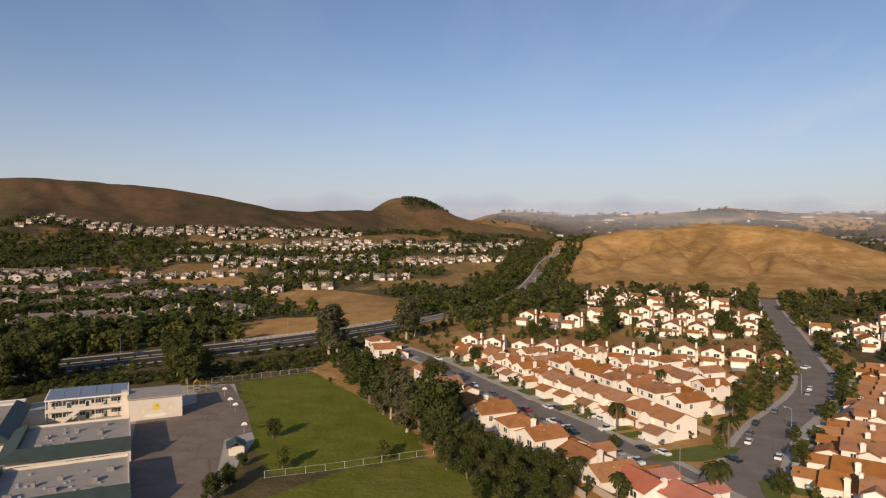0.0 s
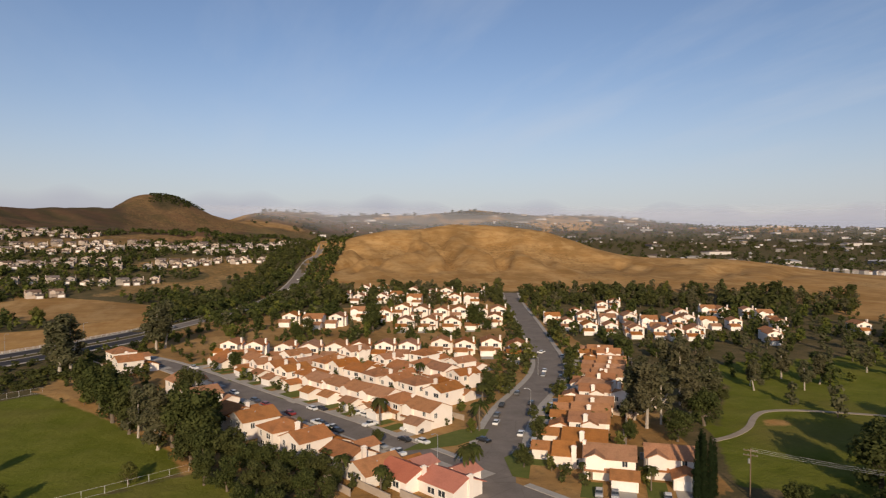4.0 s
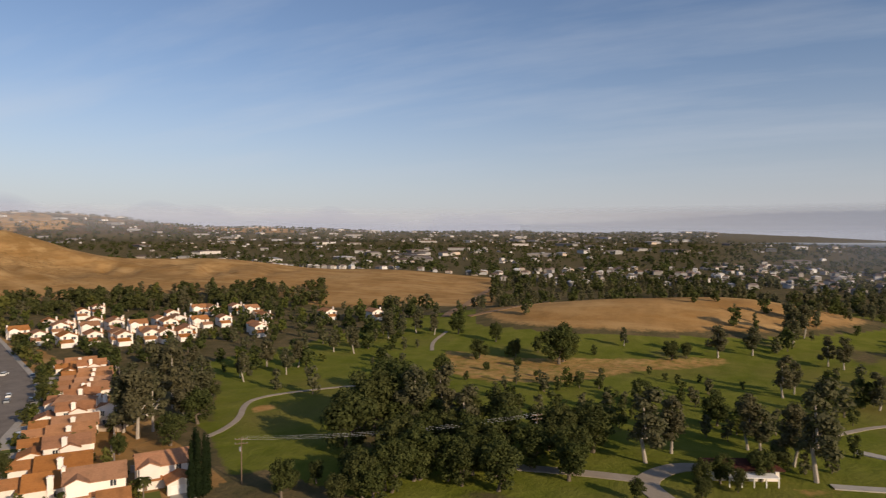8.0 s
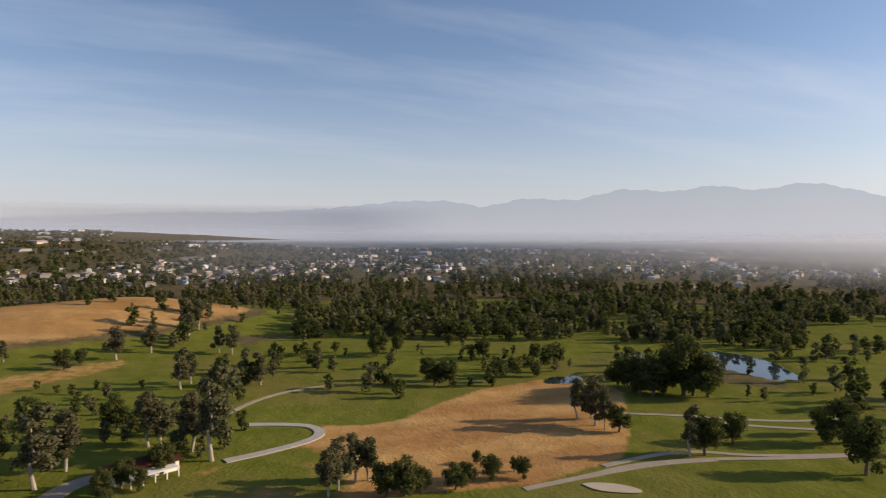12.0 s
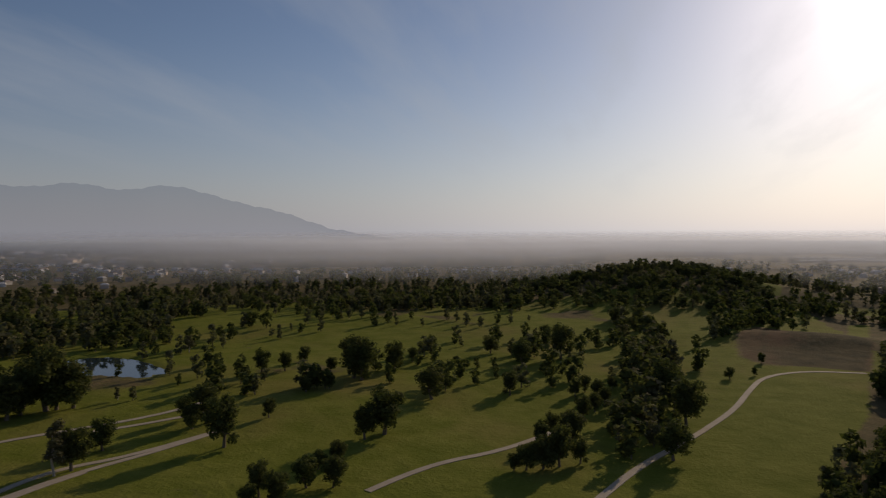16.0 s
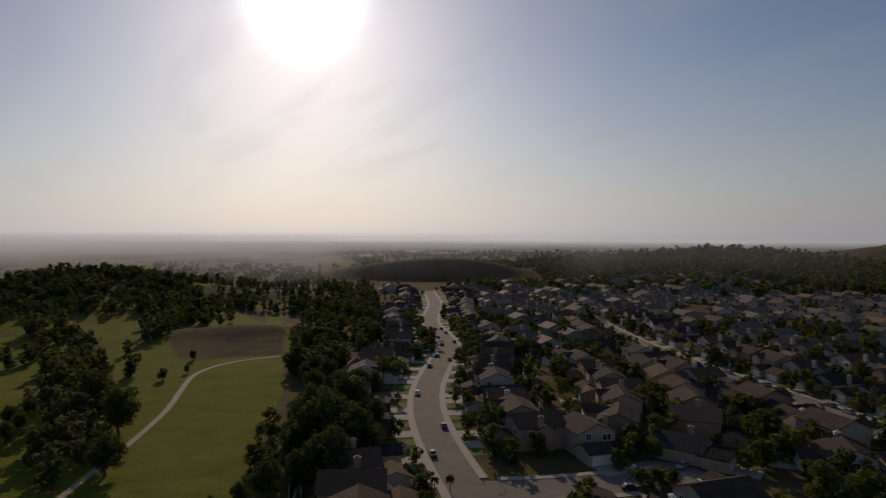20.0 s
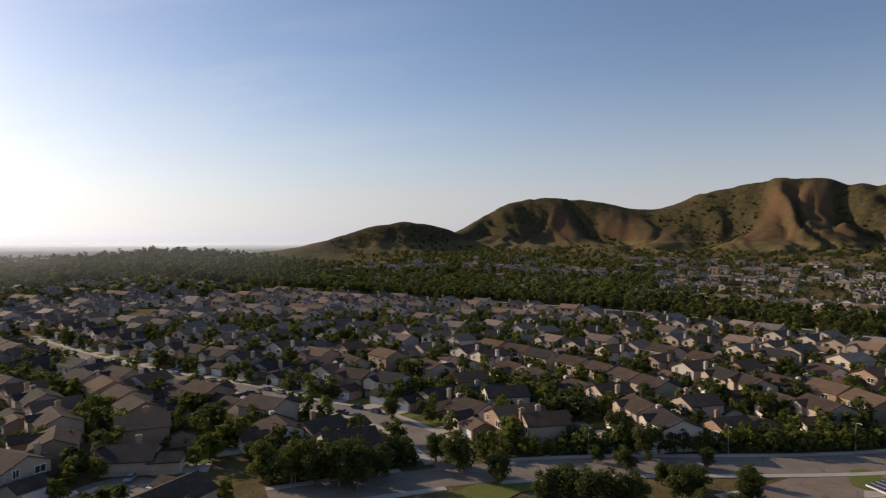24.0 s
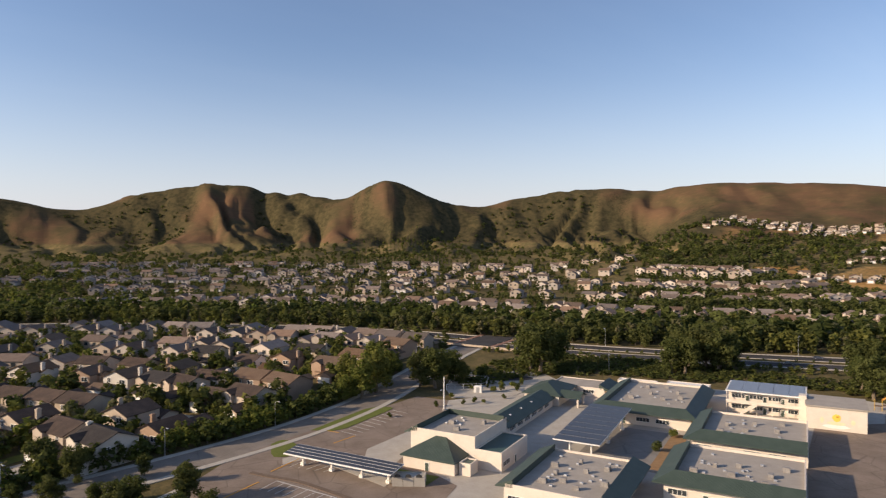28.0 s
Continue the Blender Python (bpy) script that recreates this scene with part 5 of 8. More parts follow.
def palm(seed):
    """A fan palm: ringed trunk and a head of drooping fronds."""
    rng = random.Random(seed)
    s = Shape()
    for i in range(8):
        s.tube((0, 0, i * 1.0 - 0.3), (0, 0, i * 1.0 + 0.72), 0.26 - 0.008 * i, 0.22 - 0.008 * i, 8)
    k = Kit("palm_tree", "palm tree with arching green fronds", "tree", "")
    k.part("trunk", s.mesh("trunk", BARK))
    v, f = [], []
    for i in range(34):
        a, lift = rng.uniform(0, 6.28), rng.uniform(-0.7, 1.1)
        prev, wide = Vector((0, 0, 7.8)), Vector((-math.sin(a), math.cos(a), 0))
        for j in range(5):
            t = (j + 1) / 5
            rr = 2.3 * t
            end = Vector((rr * math.cos(a), rr * math.sin(a), 7.8 + lift * t * 1.7 - 2.1 * t * t))
            o = len(v)
            w0, w1 = 0.5 * math.sin(math.pi * (j / 5) * 0.8 + 0.35), 0.5 * math.sin(math.pi * t * 0.8 + 0.35)
            v += [tuple(prev - wide * w0), tuple(prev + Vector((0, 0, 0.12))), tuple(prev + wide * w0), tuple(end - wide * w1), tuple(end + Vector((0, 0, 0.12))), tuple(end + wide * w1)]
            f += [(o, o + 1, o + 4, o + 3), (o + 1, o + 2, o + 5, o + 4)]
            prev = end
    k.part("crown", mesh_of("crown", v, f, PALM_LEAF))
    return k


def shrub(seed, leaf, label):
    rng = random.Random(seed)
    lobes = [(rng.uniform(-2, 2), rng.uniform(-2, 2), rng.uniform(2, 6), rng.uniform(2, 3), rng.uniform(2, 3), rng.uniform(2, 3.4)) for _ in range(5)]
    k = Kit("shrub", label, "shrub", "")
    v, f = leaves(rng, lobes, 420, 0.8)
    k.part("foliage", mesh_of("foliage", v, f, leaf))
    return k


TREES = {
    "o": [oak(s, LEAF, "broad dark green tree with a dense crown") for s in (1, 2, 3)],
    "s": [oak(s, LEAF_LIGHT, "bright green tree with a loose crown", 2400) for s in (11, 12)],
    "e": [gum(s, "tall eucalyptus with pale trunk and thin crown") for s in (21, 22, 23)],
    "c": [cypress(31)],
    "p": [palm(41), palm(42)],
    "b": [shrub(51, LEAF, "low dark green shrub on dry ground"), shrub(52, LEAF_LIGHT, "low bright green rounded garden shrub")],
}
grower = random.Random(8)
PLANTED = []


def plant(x, y, h, kind, sink=0.0, wide=1.0):
    kit = grower.choice(TREES[kind])
    h = h * 1.05
    s = h / 10.0
    w = s * grower.uniform(0.95, 1.3) * wide * {"e": 1.2, "c": 0.6}.get(kind, 1.0)
    kit.stand(pose(x, y, float(height(x, y)) - sink, 0, 0, grower.uniform(0, 360)) @ Matrix.Diagonal((w, w, s, 1)))
    PLANTED.append((x, y))


GROVES = []
GROVES.append(("o", [(-50, 191, 6.5), (-51, 154, 5.9), (-52, 146, 6.7), (-52, 168, 3.9), (-103, 262, 17), (-111, 271, 14.2), (-101, 272, 13.4), (-89, 279, 6), (-39, 268, 15.7), (-32, 251, 15.5), (-26, 232, 15.7), (-20, 217, 14.7), (-30, 260, 12.8), (-7, 199, 15.9), (-2, 188, 20.8), (-4, 247, 13.7), (2, 205, 13.9), (144.1, 234.3, 7.3), (165.3, 383.4, 17.8), (-2, 184, 11), (2, 179, 11.1), (7.1, 176, 10.9), (12.2, 171, 8.2), (16.2, 168, 8.1), (20.3, 164, 7.8), (24.4, 161.9, 7.6), (27.4, 157.9, 7), (30.4, 152.9, 6.2), (1, 166, 8.9), (6.1, 160, 8.5)]))
GROVES.append(("o", [(12.2, 155, 8.3), (17.3, 152, 8.1), (22.3, 147.9, 7.6), (26.4, 143.9, 6.8), (8.1, 145, 7.7), (14.2, 140, 7.5), (20.3, 136, 6.9), (-3, 210, 11), (0, 195, 10.9), (15.2, 303, 9), (102.1, 395.7, 19.1), (100.8, 218.6, 9.6), (92.8, 167.6, 7.4), (78.6, 149.7, 6.3), (47.5, 179.9, 5), (74.7, 242.8, 3.8), (63, 400.8, 10.5), (52.8, 378.9, 9.9), (172.3, 377.4, 8.6), (196.5, 399.2, 9.8), (-218.2, 141.2, 15), (-213.2, 145.2, 16.3), (-218.1, 157.2, 13.6), (-210.1, 156.2, 9.6), (-175.9, 245, 15.4), (-171, 248, 16.8), (-164, 262, 17.4), (-165, 272, 14.2), (-126, 306, 13.6), (-121, 309, 15.9)]))
GROVES.append(("o", [(-216, 171.2, 5.3), (130.8, 153.3, 9.7), (149.9, 163.2, 11.9), (176.1, 185, 7.6), (118.8, 159.4, 6.1), (210, 130.4, 13.8), (208, 124.4, 13.5), (194.9, 113.5, 11.5), (178.8, 115.7, 12), (168.8, 112.8, 10.7), (166.8, 102.7, 11), (168.8, 98.7, 10.8), (184.9, 102.5, 10.7), (212, 112.2, 10), (240.1, 120.9, 11), (172.8, 90.5, 11.3), (148.7, 85.8, 8.7), (141.7, 88.9, 8.7), (134.7, 94.1, 7.3), (126.6, 98.2, 5.8), (121.6, 101.2, 4.4), (162.8, 89.7, 9.3), (150.7, 102.9, 6.5), (304.9, 89.1, 19.2), (298.9, 89.2, 18), (305.1, 113.1, 10), (339.3, 137.8, 11.2), (349.5, 165.9, 11.9), (296.2, 129.3, 9.9), (333.4, 43.1, 9.8)]))
GROVES.append(("o", [(340.3, 37.1, 7.9), (223.1, 15.1, 11.5), (241.4, 41.9, 8.7), (154.7, 70.6, 12.8), (156.6, 65.5, 12), (170.6, 66.4, 13.8), (185.8, 85.3, 11.3), (175.5, 55.3, 12.9), (170.5, 50.4, 11.6), (160.4, 44.5, 13.2), (177.4, 46.3, 12.7), (187.6, 63.2, 8.9), (195.5, 48.2, 9.9), (162.7, 79.5, 12), (151.2, 26.7, 5.2), (158.1, 13.7, 5.2), (160.8, -125.9, 8.4), (141.5, -45.6, 8.2), (140.4, -49.7, 9.1), (140.3, -53.8, 6.4), (139.2, -61.9, 6.4), (141.1, -65.9, 5.6), (141, -72, 6.5), (138.8, -80.1, 5.6), (191.9, -165.6, 14.9), (195.1, -162.6, 11), (188.5, -177.7, 23), (182.3, -182.8, 15.9), (192.8, -171.7, 13.7), (134.3, -133.8, 11.7)]))
GROVES.append(("o", [(262.7, -103.3, 8.5), (239.6, -104.2, 11), (250.6, -105.3, 8.2), (312.9, -96.6, 14), (315.7, -107.8, 10.2), (286, -142.1, 11.4), (244.5, -196.4, 8.5), (291.3, -253.5, 6.2), (279.1, -256.4, 4), (324.4, -219.4, 5.5), (201.1, -163.7, 13.8), (208.1, -162.7, 12.4), (201, -166.7, 13.9), (186.4, -179.8, 15.6), (200.6, -179.8, 17.7), (138.8, -149, 9.3), (135.2, -179.9, 8.3), (127.4, -172.7, 7.9), (126.3, -178.7, 13.5), (324.2, -140.3, 7.4), (272.5, -163.3, 8.9), (153, -74.2, 3.7), (143.8, -80.2, 4.1), (337.4, -222.5, 4.6), (243.7, -99.1, 10.9), (107.8, -160.2, 15.4), (110.4, -189.1, 6.7), (114, -222.1, 6.1), (106.8, -250.8, 18.1), (101.9, -247.7, 17.8)]))
GROVES.append(("o", [(72.1, -177.2, 10.4), (68.1, -183.1, 15.1), (71.3, -156.3, 6.3), (65.6, -141.2, 7.6), (79.5, -131.6, 8.5), (73.6, -128.4, 8.2), (71.5, -139.3, 7.7), (74.3, -151.3, 5.1), (78.5, -125.6, 5.5), (95.8, -270.5, 13.6), (94.2, -322.4, 8.8), (94.6, -292.5, 7.2), (143, -277.6, 7.6), (149.2, -249.9, 10.7), (141.2, -255.7, 9), (65.7, -226, 12.4), (64.5, -240, 7.2), (39.8, -242.6, 9.6), (63.6, -324.9, 9.4), (43.1, -298.6, 11.7), (41.2, -378.6, 8.2), (28, -322.4, 17.3), (72.9, -292.1, 4.3), (121.5, -260.2, 7), (108, -229.9, 6.2), (19.7, -268.3, 4.4), (16, -247.2, 7.3), (13, -255.2, 6.7), (8.1, -247.1, 7.2), (3, -263.1, 5)]))
GROVES.append(("o", [(19.6, -195.3, 7.8), (13.7, -191.2, 9.5), (21.6, -185.3, 7.5), (14.9, -169.2, 11.3), (22.9, -164.3, 6.7), (25.8, -163.4, 4.6), (11.4, -217.2, 8.4), (8.3, -229.1, 6.7), (5.2, -240.1, 6.2), (9.9, -173.1, 6.8), (18.9, -166.3, 8.5), (-43.9, -290.6, 5), (-55, -299.5, 3.7), (-63.2, -329.4, 5.1), (-67.8, -193.4, 9.7), (-67.6, -179.4, 16.9), (-66.5, -166.4, 17.7), (-57.5, -166.5, 11.5), (-66.4, -155.4, 13.6), (-72.5, -160.3, 15.1), (-58.3, -144.5, 14.5), (-51.3, -145.5, 10.9), (-43.3, -145.6, 10), (-47.6, -167.6, 6.3), (-84.8, -193.2, 15.8), (-85, -226.2, 11.3), (-87.9, -210.2, 13.2), (-85.6, -177.2, 11.2), (-97.2, -242.1, 12.2), (-90.2, -249.2, 9.4)]))
GROVES.append(("o", [(-100, -220.1, 11.1), (-104, -215, 10.8), (-37.4, -145.7, 5.4), (-31.4, -145.7, 3.6), (-15.6, -248.8, 15.4), (-20.2, -215.8, 16), (-13.9, -181.9, 11.2), (-167.8, -112.8, 8.4), (-167.7, -98.9, 6.3), (-157.6, -85.9, 5.9), (-147.4, -63, 11.8), (-147.4, -57, 11.9), (-146.4, -52, 12.7), (-152.3, -49, 9.4), (-165.3, -46.9, 8.2), (-163.2, -30.9, 10.1), (-168.3, -37.9, 8.3), (-158.1, -19.9, 7.8), (-204.4, -60.6, 7.6), (-154.8, 36.8, 9.1), (-163.9, 23.9, 5.5), (-177.8, 32, 5.6), (-171.9, 11.1, 6.4), (-177, 4.1, 4.6), (-181.9, 17.1, 9.8), (-192.9, 10.2, 10.1), (-236.1, 157.3, 12.2), (-208.1, 197, 22.7), (-217, 200.1, 21.6), (-211.1, 206.9, 19.8)]))
GROVES.append(("o", [(-172, 264, 19.8), (-166, 266, 19.5), (-179, 262, 18.3), (-145, -3.1, 10.1), (-142, 0.9, 10.7), (-144, 5.9, 10.1), (-144.9, 10.9, 9.6), (-144, -7.1, 9.1), (-153.9, 21.9, 8.4), (-156.9, 25.9, 7.7), (-167.8, 38.9, 5), (-140.9, 24.8, 8.1), (-142.8, 31.8, 7.2), (-140.8, 37.7, 6.9), (-163.9, 19, 5.7), (171.1, 10.6, 7.6), (177, 1.6, 8.3), (167.1, 6.6, 5.9), (167.1, 14.6, 6.8), (183, -1.5, 7.8), (127.6, 87.1, 10.6), (130.6, 81, 11.2), (138.6, 77.9, 11.9), (142.6, 70.7, 11.7), (148.6, 66.6, 11.8), (151.6, 61.6, 11.1), (159.7, 84.6, 11.1), (163.7, 75.5, 11.7), (160.5, 55.5, 11.7), (123.6, 80.1, 9.1)]))
GROVES.append(("o", [(118.6, 86.2, 7)]))
GROVES.append(("s", [(-41, 166, 5.9), (-16, 173, 5.5), (-100, 499, 12.9), (-215.3, 113.3, 15.2), (-220.3, 122.3, 17.1), (-230.2, 132.3, 14.3), (-216.4, 107.3, 9.4), (77.6, 181.7, 4.7), (112.8, 169.5, 6.3), (-167.7, -104.8, 6.3), (-177.7, -99.8, 6.6), (-157.7, -97.9, 7.8), (-147.5, -77, 10.1), (-146.5, -69, 10.9), (-249.2, 137.5, 15.7), (-235.3, 118.4, 14.4)]))
GROVES.append(("e", [(-56, 319, 24), (-53, 326, 23.7), (-66, 356, 15.4), (-17, 377, 24), (-21, 373, 21.8), (-11, 198, 17.7), (-17, 212, 14.4), (130.9, 167.3, 19.4), (132.9, 176.3, 17.5), (160, 186.1, 22.2), (160, 194.2, 21.4), (137.9, 169.3, 17.2), (160.1, 209.2, 12.8), (148.9, 168.2, 16.3), (165, 178.1, 17.4), (208.3, 228.8, 11.1), (214.3, 247.8, 11.9), (202.2, 193.8, 11.5), (207.2, 200.8, 8.5), (230.3, 206.6, 12.6), (221.2, 187.6, 11.7), (236.2, 193.5, 12.2), (276.3, 190.1, 13), (275.4, 202.2, 11.5), (320.5, 196.6, 14.2), (345.6, 192.2, 12.5), (343.6, 179, 12), (178.3, 29.4, 18.7), (189.2, 24.4, 15.5), (182.9, -10.5, 24)]))
GROVES.append(("e", [(193, -5.6, 15.7), (202.1, 5.4, 14.7), (203, 2.3, 12.4), (352.6, 69.8, 9.6), (347.2, 23.1, 15.8), (359.1, 8.1, 14), (276, -4.3, 15.1), (285.9, -8.3, 12.4), (345.8, -29.8, 14.6), (350.8, -23.9, 13.1), (388.9, -10.2, 21.1), (410.9, -16.4, 17.7), (271.7, -34.2, 12.6), (149.7, -36.4, 12.3), (153.6, -41.6, 10.7), (152.5, -44.7, 9.7), (146.7, -33.3, 11.1), (169.9, -123.9, 15.3), (177.8, -128.1, 13.5), (178, -123, 12.5), (164.9, -123.9, 11.5), (135.4, -129.7, 13), (341.5, -219.5, 4.6), (174.7, -194.9, 4.8), (214, -288.6, 8.8)]))
GROVES.append(("p", [(53.6, 199.8, 10.1), (80.6, 182.7, 10.6), (84.8, 252.7, 9.3), (60.5, 145.8, 10.2), (63.5, 147.8, 9.9), (32.4, 155.9, 7.9), (39.4, 145.9, 7.7), (93.7, 209.7, 9.2), (50.6, 234.9, 4.4), (73.8, 267.8, 5), (176.3, 279.2, 6.9), (88.7, 137.6, 5), (99.6, 125.5, 6.8), (-81.2, -127.3, 4.6), (-78.2, -129.3, 4.1)]))
GROVES.append(("c", [(105.7, 117.4, 13.5), (107.7, 117.4, 15.1), (108.7, 116.4, 14.6), (110.7, 117.4, 13.4), (108.7, 119.4, 15.6)]))
GROVES.append(("b", [(286, 105.3, 4.7), (268.1, 113.5, 3.9), (291.2, 128.3, 4.3), (265.9, 89.5, 2.6), (262.7, 75.5, 2), (284.6, 65.4, 3.1), (246.1, -130.6, 8.2), (247.9, -139.8, 10), (254.7, -148.9, 8.6), (259.5, -162.2, 10.6), (262.3, -169.3, 10.7), (242.8, -145.8, 6.6), (240.3, -122.5, 6.4), (-196.2, 141.1, 2.5), (-186.2, 139, 2), (-194.1, 159.1, 3.1), (-196, 171.1, 2.7), (-186.1, 171, 2.2), (-184.1, 156, 1.9), (-189.3, 129.1, 2.4), (-183.2, 146, 1.8), (-187.4, 109.1, 1.9)]))


for kind, places in GROVES:
    for x, y, h in places:
        plant(x, y, h, kind)


# the big grove below the eastern fairway
BIG_GROVE = [("o", [(149, 105, 17.4), (166, 107, 20), (175, 107, 21), (144, 86, 14), (140, 77, 14), (130, 79, 13), (124, 83, 11), (116, 100, 9.5), (175, 69, 17), (142, 57, 12), (141, 66, 11), (176, 51, 14), (180, 44, 14.5), (156, 44, 11)]),
             ("e", [(171, 96, 20), (180, 91, 19), (169, 78, 16)])]
for kind, places in BIG_GROVE:
    for x, y, h in places:
        plant(x, y, h, kind)


# ---- woods and gardens too many to count ----
def tuft_form(seed, clumps, tall=1.0, size=1.0, leaf_index=0):
    """One tree as plain triangles, ten metres high: uneven lobes of leaf clumps on a short trunk."""
    rng = random.Random(seed)
    lobes = []
    for i in range(6):
        z = 1.5 + 6.9 * (i + 0.5) / 6
        a, rr = i * 2.4 + rng.uniform(-0.5, 0.5), rng.uniform(0.6, 2.2) / tall
        q = rng.uniform(1.2, 2.0) / tall ** 0.5
        lobes.append((rr * math.cos(a), rr * math.sin(a), z, q, q, q))
    v, f = leaves(rng, lobes, clumps, size)
    s = Shape().tube((0, 0, -0.5), (0, 0, 3.2), 0.22, 0.15, 4)
    tri = [(a, b, c) for a, b, c in f]
    o = len(v)
    v = v + s.v
    bark = []
    for face in s.f:
        for k in range(1, len(face) - 1):
            bark.append((o + face[0], o + face[k], o + face[k + 1]))
    return np.array(v, float), np.array(tri + bark, np.int64), np.array([leaf_index] * len(tri) + [3] * len(bark))


WOOD_MATS = [LEAF, LEAF_LIGHT, LEAF_GREY, BARK]
MID_FORMS = {"o": [tuft_form(s, 140, 1.0, 1.06, 0) for s in (61, 62, 63, 64)], "s": [tuft_form(s, 130, 1.0, 1.03, 1) for s in (65, 66)],
             "e": [tuft_form(s, 150, 1.6, 0.76, 2) for s in (67, 68, 69)]}
FAR_FORMS = {"o": [tuft_form(s, 42, 0.9, 1.7, 0) for s in (71, 72, 73)], "s": [tuft_form(s, 38, 1.0, 1.7, 1) for s in (74, 75)],
             "e": [tuft_form(s, 34, 1.3, 1.5, 2) for s in (76, 77)]}
WOOD_FORMS = {"o": [tuft_form(s, 92, 1.05, 1.12, 0) for s in (81, 82, 83)], "s": [tuft_form(s, 80, 1.0, 1.1, 1) for s in (84, 85)],
              "e": [tuft_form(s, 84, 1.75, 0.98, 2) for s in (86, 87, 88)]}
sower = np.random.default_rng(12)


def wood(name, label, xs, ys, hs, mix, forms, wide=1.0):
    """One joined wood: trees of those heights, with kinds drawn from mix (kind, share)."""
    mass = Mass(WOOD_MATS)
    kinds = sower.choice([k for k, _ in mix], len(xs), p=[p for _, p in mix])
    zs = height(np.array(xs), np.array(ys))
    for x, y, z, h, kind in zip(xs, ys, zs, hs, kinds):
        v, f, k = forms[kind][sower.integers(len(forms[kind]))]
        a, s = sower.uniform(0, 6.28), h / 10
        w = s * sower.uniform(0.85, 1.25) * wide
        c, d = math.cos(a) * w, math.sin(a) * w
        mass.v.append(np.stack([v[:, 0] * c - v[:, 1] * d + x, v[:, 0] * d + v[:, 1] * c + y, v[:, 2] * s + z], -1))
        mass.f.append(f + mass.count)
        mass.k.append(k)
        mass.count += len(v)
    mass.finish(name, label, "trees")


def clear_of(xs, ys, roads=6.5, houses=6.0):
    """Keeps what stands neither on a road nor in a house."""
    ok = np.ones(len(xs), bool)
    for line in ROADS:
        ok &= off_line(xs, ys, line) > roads
    away = off_line(xs, ys, LOWER)
    ok &= ((away > 17) | (away < 2.4)) & (off_line(xs, ys, UPPER) > 9.5)
    hx, hy = np.array(HOUSES).T
    cell = {}
    for a, b in zip(hx, hy):
        cell.setdefault((int(a // 20), int(b // 20)), []).append((a, b))
    for i, (a, b) in enumerate(zip(xs, ys)):
        if ok[i]:
            near = [q for u in (-1, 0, 1) for w in (-1, 0, 1) for q in cell.get((int(a // 20) + u, int(b // 20) + w), ())]
            if any((a - p) ** 2 + (b - q) ** 2 < houses * houses for p, q in near):
                ok[i] = False
    return ok


def polar(count, lo, hi, near, far, power=2.0):
    """Random places between two bearings and two distances."""
    b = np.radians(sower.uniform(lo, hi, count))
    r = (near ** power + sower.random(count) * (far ** power - near ** power)) ** (1 / power)
    return r * np.sin(b), r * np.cos(b)


def grow(name, label, xs, ys, small, tall, mix, forms, roads=6.5, houses=6.5, wide=1.0, keep=None):
    ok = clear_of(xs, ys, roads, houses)
    if keep is not None:
        ok &= keep(xs, ys)
    xs, ys = xs[ok], ys[ok]
    wood(name, label, xs, ys, sower.uniform(small, tall, len(xs)), mix, forms, wide)


def off_meadow(x, y):
    """Not on the open dry-grass patches of the north-western slope."""
    return fbm(x, y, 150, 3, 51) < 0.66


def near_houses(test, each, reach):
    spots = [(x, y) for x, y in HOUSES if test(x, y)]
    xs = np.repeat([p[0] for p in spots], each) + sower.uniform(-reach, reach, len(spots) * each)
    ys = np.repeat([p[1] for p in spots], each) + sower.uniform(-reach, reach, len(spots) * each)
    return xs, ys


def plain_distance(a):
    """How far off the glowing backdrop of the plain stands at a bearing."""
    return 2950 - 650 * smooth(100, 150, a)


def in_view_south(x, y):
    """Not on the open fairways to the south nor in the camera's wedge of view over them, but for a few clumps."""
    b, d = np.degrees(np.arctan2(x, y)) % 360, np.hypot(x, y)
    greens = cover_of(x, y, SOUTH_BANK) + sum(cover_of(x, y, g, 6.0) for g in FAR_GREENS)
    return (greens < 0.2) & ~((b > 187.5) & (b < 198.6) & (d < 400)) & (~((b > 187.5) & (b < 199) & (d < 640)) | (fbm(x, y, 45, 2, 38) > 0.58))


def off_gold(x, y):
    """Not on the golden hill nor on the bare hill to the south. Clears the camera's view of the backdrop and the far
    glints.
    """
    d, b = np.hypot(x, y), np.degrees(np.arctan2(x, y)) % 360
    crest = crest_of(b)
    return ~((b > 9) & (b < 67.5) & (d > 660 - 130 * smooth(46, 54, b)) & (d < crest + 130)) & ~((b > 202) & (b < 220) & (d > 770) & (d < 1080)) & ((b < 86) | (b > 250) | (d < plain_distance(b) - 40)) & ~((b > 179) & (b < 204) & (d > 1250) & (fbm(x, y, 120, 2, 39) < 0.62))


east = lambda x, y: x > -60 and y > 100
xs, ys = near_houses(east, 5, 13)
grow("garden_trees", "small trees and shrubs in gardens between terracotta-roofed houses", xs, ys, 2.2, 5.5, [("o", 0.6), ("s", 0.4)], MID_FORMS, 7.5, 7.2)
xs, ys = near_houses(lambda x, y: not east(x, y) and math.hypot(x, y) < 480, 8, 16)
grow("garden_trees", "trees and shrubs crowding between dark-roofed houses", xs, ys, 3.0, 9.5, [("o", 0.55), ("s", 0.35), ("e", 0.10)], MID_FORMS, 7.5, 7.4, 1.15)
xs, ys = near_houses(lambda x, y: not east(x, y) and math.hypot(x, y) >= 480, 3, 18)
grow("far_garden_trees", "dark trees between far rows of houses", xs, ys, 3.0, 7.0, [("o", 0.75), ("s", 0.12), ("e", 0.13)], FAR_FORMS, 7.5, 8.5, 1.2)
